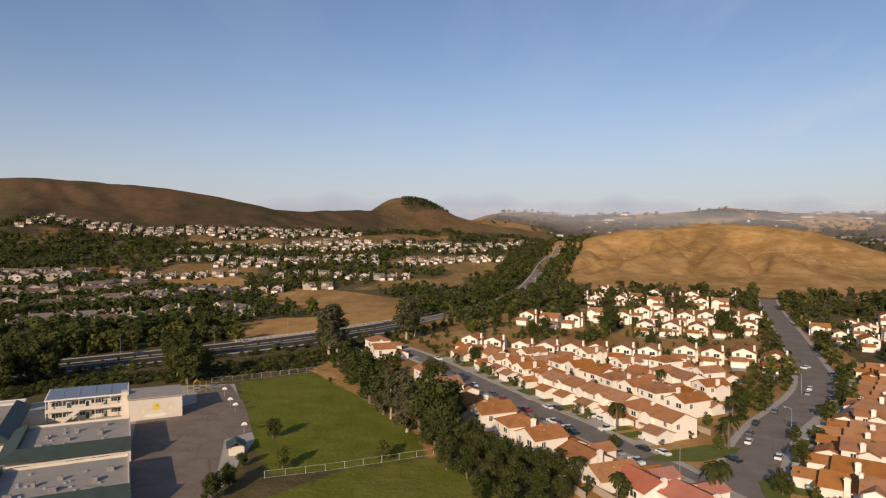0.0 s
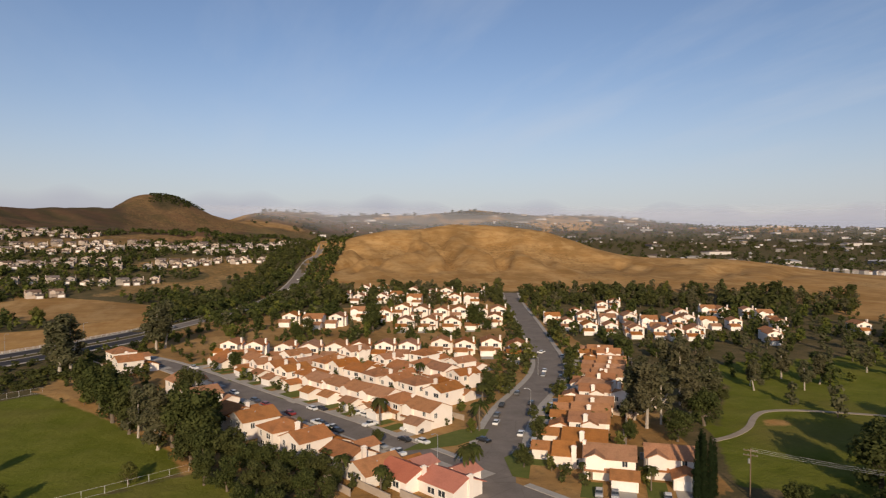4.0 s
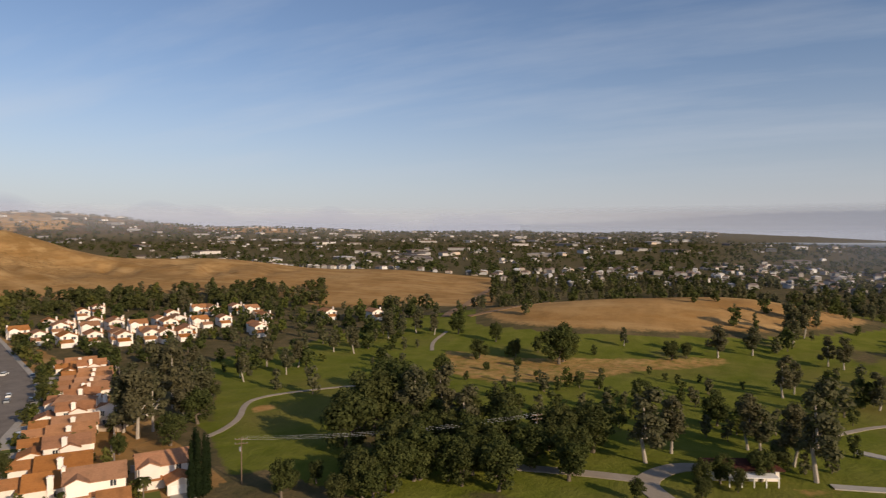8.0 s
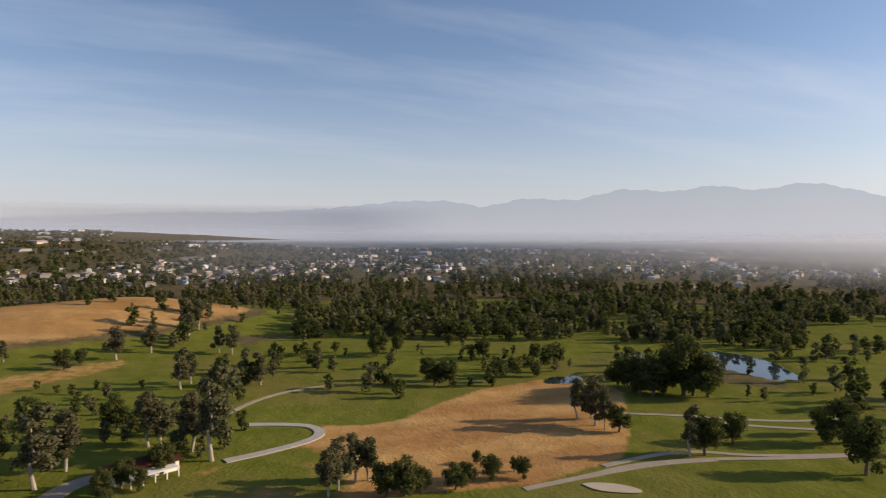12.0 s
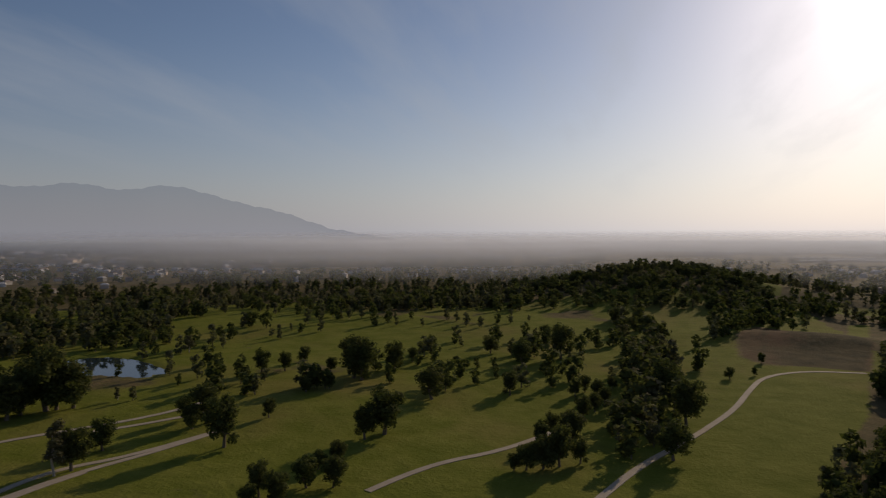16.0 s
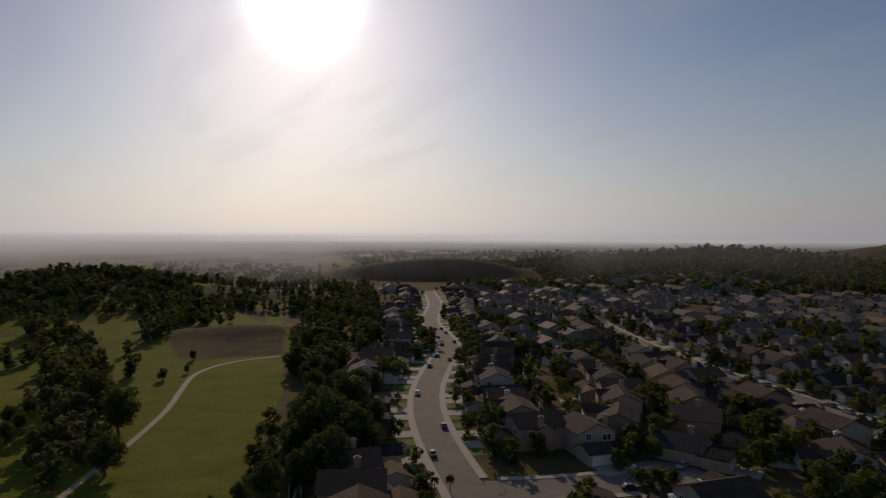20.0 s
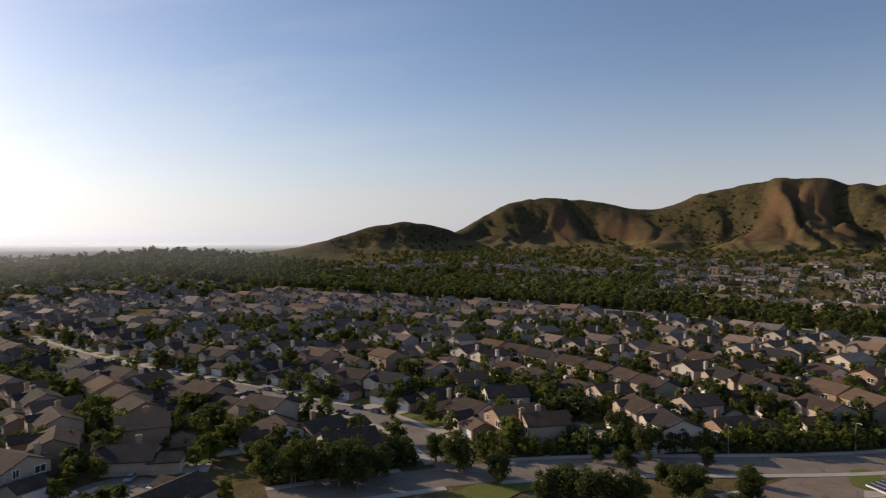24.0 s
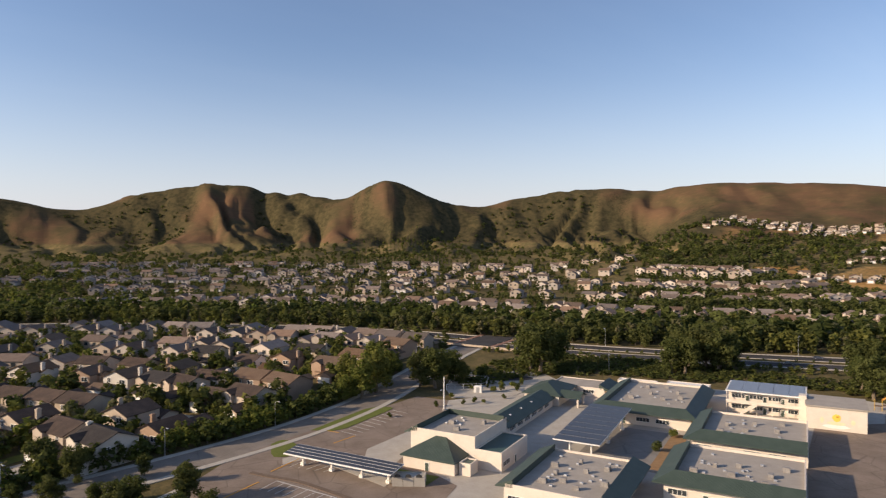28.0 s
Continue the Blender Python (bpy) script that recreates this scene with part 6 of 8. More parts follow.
# belts between the rows beyond the boulevard
BELTS = (-58, -67, -76, -86, -96, -106, -176, -188, -200, -214, -228, -240, -310, -322, -336, -346, -414, -428, -442, -520, -534, -548, -626, -640, -656)
spots = [p for off in BELTS for p in along(BOULEVARD_LINE[:60], 9.5, off, abs(off) % 7)]
spots = [p for p in spots if 236 < math.degrees(math.atan2(p[0], p[1])) % 360 < 343]
xs, ys = np.array([p[0] for p in spots]) + sower.uniform(-6, 6, len(spots)), np.array([p[1] for p in spots]) + sower.uniform(-6, 6, len(spots))
open_fields = lambda x, y: (height(x, y) < 52) & ~(inside(x, y, LEFT_FIELD) | inside(x, y, LONG_FIELD) | inside(x, y, BROWN_FIELD))
near_belt = off_line(xs, ys, BOULEVARD_LINE) < 115
grow("tree_belts", "dark belts of tall trees beyond the boulevard", xs[near_belt], ys[near_belt], 6, 14, [("o", 0.76), ("s", 0.06), ("e", 0.18)], FAR_FORMS, 9, 9.5, 1.15, open_fields)
grow("tree_belts", "dark belts of trees between rows of far houses", xs[~near_belt], ys[~near_belt], 4, 9.5, [("o", 0.78), ("s", 0.07), ("e", 0.15)], FAR_FORMS, 9, 10, 1.15, open_fields)
# belts along the boulevard
spots = [p for off in (-24, -31, -39, -48) for p in along(BOULEVARD_LINE[3:84], 6.5, off, abs(off) % 5)]
xs, ys = np.array([p[0] for p in spots]) + sower.uniform(-4, 4, len(spots)), np.array([p[1] for p in spots]) + sower.uniform(-4, 4, len(spots))
in_fields = lambda x, y: ~(inside(x, y, PALE_FIELD) | inside(x, y, BROWN_FIELD))
grow("boulevard_trees", "dense belt of dark trees beside the boulevard", xs, ys, 6, 12.5, [("o", 0.72), ("s", 0.14), ("e", 0.14)], MID_FORMS, 9, 7, 1.1, in_fields)
spots = [p for off in (21, 27) for p in along(BOULEVARD_LINE[26:80], 4.5, off, abs(off) % 5)]
xs, ys = np.array([p[0] for p in spots]) + sower.uniform(-3, 3, len(spots)), np.array([p[1] for p in spots]) + sower.uniform(-3, 3, len(spots))
grow("hedge", "low dark hedge of shrubs below the boulevard", xs, ys, 1.6, 3.6, [("o", 0.8), ("s", 0.2)], MID_FORMS, 10, 7, 1.6)
spots = [p for off in (-12, -19, -27, 11, 18, 26, 35) for p in along(BOULEVARD_LINE[56:], 9.0, off, abs(off) % 5)]
xs, ys = np.array([p[0] for p in spots]) + sower.uniform(-2.5, 2.5, len(spots)), np.array([p[1] for p in spots]) + sower.uniform(-2.5, 2.5, len(spots))
grow("boulevard_trees", "trees on both sides of the climbing boulevard", xs, ys, 4.5, 10, [("o", 0.65), ("s", 0.2), ("e", 0.15)], FAR_FORMS, 9, 7, 1.2)
spots = [p for p in along(BOULEVARD_LINE[10:54], 7.0, 0) if math.hypot(p[0] + 290, p[1] - 230) > 17]
xs, ys = np.array([p[0] for p in spots]), np.array([p[1] for p in spots])
wood("median_shrubs", "low shrubs on the boulevard's median", xs, ys, sower.uniform(0.9, 2.2, len(xs)), [("o", 0.7), ("s", 0.3)], MID_FORMS, 1.5)
BANK = [(-122, 282), (-95, 307), (-66, 337), (-46, 362), (-28, 378), (-20, 358), (-37, 318), (-58, 296), (-86, 275), (-111, 260)]
xs, ys = sower.uniform(min(p[0] for p in BANK), max(p[0] for p in BANK), 1500), sower.uniform(min(p[1] for p in BANK), max(p[1] for p in BANK), 1500)
grow("scrub", "dense low bushes between the boulevard and the playing field", xs, ys, 1.2, 3.0, [("o", 0.8), ("s", 0.2)], FAR_FORMS, 9, 7, 1.7, lambda x, y: inside(x, y, BANK) & ~inside(x, y, PLAY_YARD) & ~inside(x, y, PLAYING_FIELD))
# the hedge between the school road and the gardens
spots = [p for off in (-10.5, -13.5, -17) for p in along(SCHOOL_ROAD[8:], 3.6, -off, 1 + abs(off) % 3)]
xs, ys = np.array([p[0] for p in spots]), np.array([p[1] for p in spots])
grow("hedge", "dark hedge of trees along the school road", xs, ys, 3.0, 7.0, [("o", 0.5), ("s", 0.5)], MID_FORMS, 9, 5.5, 1.1)
SCRUB = [(-224, 159), (-240, 198), (-234, 238), (-198, 258), (-152, 275), (-121, 282), (-110, 268), (-132, 252), (-164, 233), (-183, 220), (-204, 200), (-206, 176), (-201, 154)]
bx, by = [p[0] for p in SCRUB], [p[1] for p in SCRUB]
xs, ys = sower.uniform(min(bx), max(bx), 3200), sower.uniform(min(by), max(by), 3200)
grow("scrub", "low dark bushes on the bank behind the school", xs, ys, 0.9, 2.4, [("o", 0.8), ("s", 0.2)], FAR_FORMS, 9, 7, 1.9, lambda x, y: inside(x, y, SCRUB) & ~inside(x, y, SCHOOL_GROUND) & ~inside(x, y, PLAY_YARD))
# the bank and brush beyond the boulevard, and the terraced slope
FAR_BANK = [(-205, 300), (-150, 332), (-128, 350), (-150, 445), (-200, 520), (-300, 520), (-330, 400), (-262, 300)]
xs, ys = sower.uniform(-330, -120, 900), sower.uniform(290, 525, 900)
grow("far_bank_trees", "tall dark trees massed beyond the boulevard", xs, ys, 6, 14, [("o", 0.8), ("e", 0.2)], MID_FORMS, 10, 9, 1.1, lambda x, y: inside(x, y, FAR_BANK) & in_fields(x, y) & (off_line(x, y, BOULEVARD_LINE) > 20) & (fbm(x, y, 50, 2, 46) > 0.40))
xs, ys = polar(1500, 318, 372, 440, 720)
grow("brush", "dark trees and brush below the hillside houses", xs, ys, 4, 10, [("o", 0.75), ("s", 0.1), ("e", 0.15)], FAR_FORMS, 10, 8, 1.2, lambda x, y: in_fields(x, y) & ~inside(x, y, LEFT_FIELD) & ~inside(x, y, LONG_FIELD) & (off_line(x, y, BOULEVARD_LINE) > 11) & (x < 140) & off_meadow(x, y))
xs, ys = polar(5200, 322, 369, 700, 1330)
grow("slope_trees", "dark green trees among houses on the hillside", xs, ys, 4, 9.5, [("o", 0.72), ("s", 0.18), ("e", 0.1)], FAR_FORMS, 10, 8, 1.3, lambda x, y: (off_line(x, y, BOULEVARD_LINE) > 11) & ~inside(x, y, LEFT_FIELD) & ~inside(x, y, LONG_FIELD) & off_meadow(x, y))
# behind the terracotta houses, at the foot of the golden hill
xs, ys = polar(470, 6, 53, 560, 680)
grow("foothill_trees", "line of dark trees at the foot of the golden hill", xs, ys, 6, 15, [("o", 0.55), ("s", 0.1), ("e", 0.35)], MID_FORMS, 8, 9, 1.1, lambda x, y: off_line(x, y, BOULEVARD_LINE) > 20)
xs, ys = [np.concatenate(p) for p in zip(polar(85, 2, 30, 330, 560), polar(280, 30, 62, 300, 560))]
grow("grove", "trees between rows of terracotta-roofed houses", xs, ys, 4, 11, [("o", 0.6), ("s", 0.2), ("e", 0.2)], MID_FORMS, 8, 10, 1.1, lambda x, y: (off_line(x, y, BOULEVARD_LINE) > 18))
xs, ys = polar(900, -20, 42, 215, 480)
grow("garden_trees", "small green trees between the rows of houses", xs, ys, 1.6, 5.5, [("o", 0.45), ("s", 0.55)], MID_FORMS, 9, 7.6, 1.2, lambda x, y: inside(x, y, RED_TOWN) & ~inside(x, y, PALE_FIELD) & (off_line(x, y, BOULEVARD_LINE) > 19))
spots = [p for off in (-11, 11, -15) for p in along(STREET_B[18:], 24.0, off, 3 + abs(off) % 4 * 5)]
xs, ys = np.array([p[0] for p in spots]) + sower.uniform(-3, 3, len(spots)), np.array([p[1] for p in spots]) + sower.uniform(-4, 4, len(spots))
grow("street_trees", "round green trees along the upper street", xs, ys, 4.5, 10, [("o", 0.5), ("s", 0.5)], MID_FORMS, 8.4, 6.5, 1.15)
# golf course and the woods behind it
xs, ys = polar(1000, 48, 196, 250, 560)
grow("golf_trees", "scattered trees between green fairways", xs, ys, 5, 13, [("o", 0.5), ("e", 0.5)], MID_FORMS, 8, 9, 1.0,
     lambda x, y: ~(inside(x, y, BARE_BANK) | inside(x, y, BARE_SLOPE) | inside(x, y, POND) | inside(x, y, POND_MID) | inside(x, y, POND_SMALL)) & (fbm(x, y, 70, 2, 33) > 0.47) & (off_line(x, y, PATHS[1]) > 25) & in_view_south(x, y))
xs, ys = polar(330, 64, 150, 185, 345)
grow("golf_trees", "young trees scattered between the near fairways", xs, ys, 3.5, 9.5, [("o", 0.5), ("s", 0.1), ("e", 0.4)], MID_FORMS, 8, 9, 1.0, lambda x, y: ~(inside(x, y, BARE_BANK) | inside(x, y, BARE_SLOPE) | inside(x, y, GREEN_COURSE) | inside(x, y, POND_SMALL) | inside(x, y, POND_MID)) & (fbm(x, y, 48, 2, 37) > 0.56) & (np.hypot(x - 179, y - 6.5) > 16) & (off_line(x, y, DRIVE) > 6) & (off_line(x, y, RING) > 5))
xs, ys = polar(760, 100, 142, 375, 560)
x2, y2 = polar(420, 142, 172, 500, 620)
grow("golf_woods", "dark wooded belt at the far edge of the fairways", np.concatenate([xs, x2]), np.concatenate([ys, y2]), 6, 14, [("o", 0.42), ("e", 0.58)], WOOD_FORMS, 8, 9, 1.1, lambda x, y: (fbm(x, y, 90, 2, 36) > 0.36) & ~(inside(x, y, POND) | inside(x, y, BARE_BANK) | inside(x, y, GREEN_COURSE)))
xs, ys = polar(3000, 58, 206, 500, 900)
grow("woods", "dark woods along the far side of the golf course", xs, ys, 7, 15, [("o", 0.38), ("e", 0.62)], WOOD_FORMS, 10, 9, 1.1, lambda x, y: (fbm(x, y, 120, 2, 35) > 0.38) & off_gold(x, y) & in_view_south(x, y))
xs, ys = polar(620, 171, 191, 520, 780)
grow("knoll_woods", "dark trees covering a low knoll", xs, ys, 6, 11, [("o", 0.8), ("e", 0.2)], WOOD_FORMS, 10, 9, 1.3)
xs, ys = polar(560, 187, 206, 270, 640)
grow("garden_edge_woods", "dark trees between the golf course and the garden walls", xs, ys, 6, 14, [("o", 0.7), ("e", 0.3)], MID_FORMS, 30, 9, 1.1, lambda x, y: ~inside(x, y, SOUTH_FAIRWAY) & in_view_south(x, y) & (off_line(x, y, SOUTH_STREET) > 40))
xs, ys = sower.uniform(-160, -34, 1500), sower.uniform(-374, -148, 1500)
grow("garden_edge_woods", "tall dark trees between the fairway and the gardens", xs, ys, 3.5, 12, [("o", 0.65), ("e", 0.35)], MID_FORMS, 14, 8, 0.95, lambda x, y: inside(x, y, EDGE_WOOD) & (fbm(x, y, 26, 2, 45) > 0.42) & (sower.random(len(x)) < 0.5))
spots = along(rounded([(-2, -180), (-6.5, -231.9), (-15.4, -315.9), (-10.5, -406.9), (-4.4, -483)]), 5.0)
xs, ys = np.array([p[0] for p in spots]) + sower.uniform(-12, 12, len(spots)), np.array([p[1] for p in spots]) + sower.uniform(-9, 9, len(spots))
grow("fairway_trees", "dark line of trees beside the fairway", xs, ys, 8, 15, [("o", 0.7), ("e", 0.3)], MID_FORMS, 8, 9, 1.1, lambda x, y: ~inside(x, y, SOUTH_FAIRWAY))
xs, ys = polar(5000, 36, 238, 820, 2500, 1.5)
grow("town_trees", "dark trees covering the plain as far as the haze", xs, ys, 7, 14, [("o", 0.6), ("e", 0.4)], FAR_FORMS, 10, 9, 1.5, off_gold)
xs, ys = polar(2400, 214, 250, 640, 1300)
grow("ridge_trees", "dark trees over the houses on the western rise", xs, ys, 6, 14, [("o", 0.7), ("e", 0.3)], FAR_FORMS, 10, 9, 1.3, lambda x, y: (off_line(x, y, BOULEVARD_LINE) > 24) & off_gold(x, y))
xs, ys = polar(330, 219, 247, 850, 1300)
grow("ridge_trees", "tall dark eucalyptus along the western rise", xs, ys, 13, 21, [("o", 0.4), ("e", 0.6)], FAR_FORMS, 10, 9, 0.9, off_gold)
xs, ys = polar(600, 240, 276, 560, 1150)
grow("tree_belts", "belts of tall dark trees between the rows of far houses", xs, ys, 8, 14.5, [("o", 0.65), ("s", 0.1), ("e", 0.25)], FAR_FORMS, 9, 7, 1.1, lambda x, y: (fbm(x * 0.6, y * 1.3, 110, 2, 91) > 0.42) & (off_line(x, y, BOULEVARD_LINE) > 19) & (height(x, y) < 45))
xs, ys = polar(1800, 205, 318, 192, 470)
grow("garden_trees", "tall garden trees rising over dark-roofed houses", xs, ys, 4.5, 11, [("o", 0.5), ("s", 0.32), ("e", 0.18)], MID_FORMS, 8.5, 7.8, 1.05, lambda x, y: (fbm(x, y, 60, 2, 92) > 0.40) & ~inside(x, y, PARKING) & ~inside(x, y, SCHOOL_GROUND) & ((x < -200) | (y < -30)) & (x < np.interp(y, [-700, -500, -330, -210, -120, -40, 60, 120, 200], [-330, -270, -175, -110, -80, -170, -205, -232, -300])))
xs, ys = polar(2100, 250, 335, 800, 1450)
grow("foothill_trees", "dark trees at the foot of the western hills", xs, ys, 5, 10, [("o", 0.8), ("s", 0.2)], FAR_FORMS, 10, 8, 1.3, lambda x, y: height(x, y) < 60)
xs, ys = polar(9000, 247, 362, 1150, 2100)
grow("chaparral", "dark brush in the folds of the hills", xs, ys, 3.5, 8, [("o", 1.0)], FAR_FORMS, 10, 8, 1.7,
     lambda x, y: (valleys(x, y)[0] + 0.4 * valleys(x, y)[1] + 1.2 * (fbm(x, y, 170, 2, 95) - 0.5) > 1.12 + 0.5 * window(np.degrees(np.arctan2(x, y)) % 360, 326, 362, 6)) & (height(x, y) > 22) & (np.hypot(x, y) < crest_of(np.degrees(np.arctan2(x, y)) % 360) - 50))

xs, ys = polar(420, 356.4, 361.2, 2400, 2640)
grow("chaparral", "dark brush over the rocky crown of a far hill", xs, ys, 4, 7, [("o", 1.0)], FAR_FORMS, 10, 8, 1.8, lambda x, y: height(x, y) + 90 * (fbm(x, y, 60, 3, 17) - 0.5) > 164)
ORCHARD = [(-929.5, 436.4), (-1304.1, 674.6), (-1284.6, 751.5), (-1243.4, 810.1), (-904.4, 653.1), (-806.7, 595.5)]
ring, turn = [math.hypot(*p) for p in ORCHARD], [math.degrees(math.atan2(*p)) % 360 for p in ORCHARD]
spots = [(r * math.sin(radians(a)), r * math.cos(radians(a))) for r in np.arange(min(ring) - 20, max(ring) + 20, 13.0) for a in np.arange(min(turn), max(turn), 0.33)]
xs, ys = np.array([p[0] for p in spots]), np.array([p[1] for p in spots])
ok = inside(xs, ys, ORCHARD) & (np.hypot(xs, ys) > 1080)
wood("orchard", "rows of low green shrubs on a terraced slope", xs[ok], ys[ok], sower.uniform(2.0, 3.2, int(ok.sum())), [("o", 0.5), ("s", 0.5)], FAR_FORMS, 1.5)
xs, ys = polar(420, 4, 52, 2700, 3800)
grow("far_hill_trees", "dark trees dotted over hazy far hills", xs, ys, 9, 18, [("o", 1.0)], FAR_FORMS, 10, 9, 1.8, lambda x, y: height(x, y) > 50)


xs, ys = polar(2900, 30, 100, 2300, 4700, 1.4)
grow("town_trees", "dark trees of the far plain", xs, ys, 8, 15, [("o", 0.6), ("e", 0.4)], FAR_FORMS, 10, 9, 1.8, off_gold)
xs, ys = polar(26, 203, 219, 800, 1000)
grow("chaparral", "low dark scrub dotted over a bare hill", xs, ys, 1.5, 3.5, [("o", 1.0)], FAR_FORMS, 10, 9, 2.6)


def town():
    """Pale roofs and walls scattered among the trees of the plain."""
    s = Shape()
    xs, ys = polar(1300, 38, 232, 780, 2850, 1.5)
    fx, fy = polar(900, 8, 96, 2700, 4500, 1.4)
    nx, ny = polar(1100, 44, 150, 820, 1500, 1.5)
    xs, ys = np.concatenate([xs, nx, fx]), np.concatenate([ys, ny, fy])
    ok = (fbm(xs, ys, 260, 3, 41) > 0.44) & off_gold(xs, ys)
    for x, y, z in zip(xs[ok], ys[ok], height(xs[ok], ys[ok])):
        far = math.hypot(x, y) > 1500
        w, d, h = sower.uniform(8, 13), sower.uniform(7, 10), sower.uniform(3, 5.5)
        if far and sower.random() < 0.22:
            w, d, h = sower.uniform(30, 90), sower.uniform(20, 40), sower.uniform(6, 9)
        a = sower.uniform(0, 3.14)
        c, e = math.cos(a), math.sin(a)
        ring = lambda k, zz: [(x + (u * c - v * e) * k, y + (u * e + v * c) * k, zz) for u, v in ((-w / 2, -d / 2), (w / 2, -d / 2), (w / 2, d / 2), (-w / 2, d / 2))]
        s.mat = 0 if sower.random() < 0.8 else 1
        s.stack([ring(1, z - 1), ring(1, z + h)])
        s.mat = 2 if sower.random() < 0.65 else 0
        s.stack([ring(1.06, z + h), ring(0.5, z + h + min(2.4, w * 0.15))])
    me = s.mesh("town_houses", [FAR_PALE, FAR_STUCCO, FAR_TILE])
    thing("town_houses", me, Matrix(), "pale houses and sheds scattered over the wooded plain", "houses", kind="stuff")


town()


# ---- far backdrop: glowing bands with painted haze for the plain, and the mountains behind it ----
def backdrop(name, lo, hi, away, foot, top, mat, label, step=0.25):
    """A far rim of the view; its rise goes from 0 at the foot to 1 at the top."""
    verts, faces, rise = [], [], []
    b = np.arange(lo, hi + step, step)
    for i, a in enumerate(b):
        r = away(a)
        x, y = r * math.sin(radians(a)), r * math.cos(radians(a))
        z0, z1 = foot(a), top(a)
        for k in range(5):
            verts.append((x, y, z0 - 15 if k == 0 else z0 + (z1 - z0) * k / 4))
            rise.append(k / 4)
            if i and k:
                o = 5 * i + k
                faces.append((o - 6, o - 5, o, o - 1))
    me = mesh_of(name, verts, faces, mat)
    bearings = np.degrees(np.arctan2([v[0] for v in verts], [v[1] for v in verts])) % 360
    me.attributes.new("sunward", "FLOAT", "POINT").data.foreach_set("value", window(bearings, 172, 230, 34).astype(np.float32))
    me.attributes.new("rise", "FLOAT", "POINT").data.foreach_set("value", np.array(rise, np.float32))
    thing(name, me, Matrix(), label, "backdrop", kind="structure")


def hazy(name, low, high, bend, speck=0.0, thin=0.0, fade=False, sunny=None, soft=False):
    """Far distance as a glowing surface, with the haze painted into its emission colours."""
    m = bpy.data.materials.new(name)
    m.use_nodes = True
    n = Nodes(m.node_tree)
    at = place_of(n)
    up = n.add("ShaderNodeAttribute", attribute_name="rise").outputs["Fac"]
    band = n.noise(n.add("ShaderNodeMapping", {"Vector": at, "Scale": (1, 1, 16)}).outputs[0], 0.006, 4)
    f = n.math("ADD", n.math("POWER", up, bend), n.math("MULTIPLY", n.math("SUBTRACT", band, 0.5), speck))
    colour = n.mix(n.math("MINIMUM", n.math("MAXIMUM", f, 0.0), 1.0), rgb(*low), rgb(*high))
    if sunny:  # brighter emission colours painted in towards the sun
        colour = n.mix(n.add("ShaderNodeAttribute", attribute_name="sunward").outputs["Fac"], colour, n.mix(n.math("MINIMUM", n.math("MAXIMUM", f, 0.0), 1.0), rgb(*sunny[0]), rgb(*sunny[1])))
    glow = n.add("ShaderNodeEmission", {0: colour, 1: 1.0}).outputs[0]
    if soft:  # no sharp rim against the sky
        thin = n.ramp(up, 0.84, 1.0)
    if fade:  # a bank of mist as a glowing sheet, thinning out upwards in wisps
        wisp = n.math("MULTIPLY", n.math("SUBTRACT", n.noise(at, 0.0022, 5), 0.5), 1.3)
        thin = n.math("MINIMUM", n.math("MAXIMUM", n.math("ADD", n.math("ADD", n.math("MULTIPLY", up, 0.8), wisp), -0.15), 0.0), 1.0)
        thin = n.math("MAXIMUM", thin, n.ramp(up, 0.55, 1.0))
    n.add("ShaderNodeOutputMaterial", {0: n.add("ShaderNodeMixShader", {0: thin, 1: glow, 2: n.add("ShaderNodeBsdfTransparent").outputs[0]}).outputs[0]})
    return m


PEAK_BEARING = (62, 76, 90, 97, 103, 109.4, 113.4, 116.4, 120, 124.3, 128.3, 132.2, 135.4, 138.6, 141.8, 143.6, 147.5, 151, 155, 164)
PEAK_HEIGHT = (0.9, 1.2, 1.85, 1.9, 2.3, 2.95, 2.95, 2.4, 3.15, 2.95, 3.84, 3.54, 3.99, 3.49, 3.99, 3.74, 2.65, 1.9, 0.5, -1.0)


def peak(a):
    e = float(np.interp(a, PEAK_BEARING, PEAK_HEIGHT)) + 0.05 * math.sin(a * 2.9 + 1) + 0.03 * math.sin(a * 7.3)
    return EYE + 4850 * math.tan(radians(e))


def foot_of_plain(a):
    r = float(plain_distance(a))
    return float(height(r * math.sin(radians(a)), r * math.cos(radians(a))))


def top_of_plain(a):
    full = 60 - (22 - 45 * (1 - float(smooth(82, 112, a)))) * float(plain_distance(a)) / 2950
    return foot_of_plain(a) + (full - foot_of_plain(a)) * float(smooth(86, 108, a)) + 0.5 * math.sin(a * 0.9) + 0.3 * math.sin(a * 3.7)


backdrop("backdrop_mountains", 62, 164, lambda a: 4850.0, lambda a: 20.0, peak, hazy("mountain_haze", (0.42, 0.42, 0.465), (0.27, 0.30, 0.38), 1.0, 0.1, 0.5), "glowing band of pale mauve mountains with haze painted in")
backdrop("backdrop_plain", 86, 250, plain_distance, foot_of_plain, top_of_plain, hazy("plain_haze", (0.085, 0.090, 0.100), (0.50, 0.495, 0.51), 1.8, 0.35, sunny=((0.17, 0.165, 0.165), (1.25, 1.2, 1.2)), soft=True), "glowing band painted as a hazy wooded plain fading into pale sky")
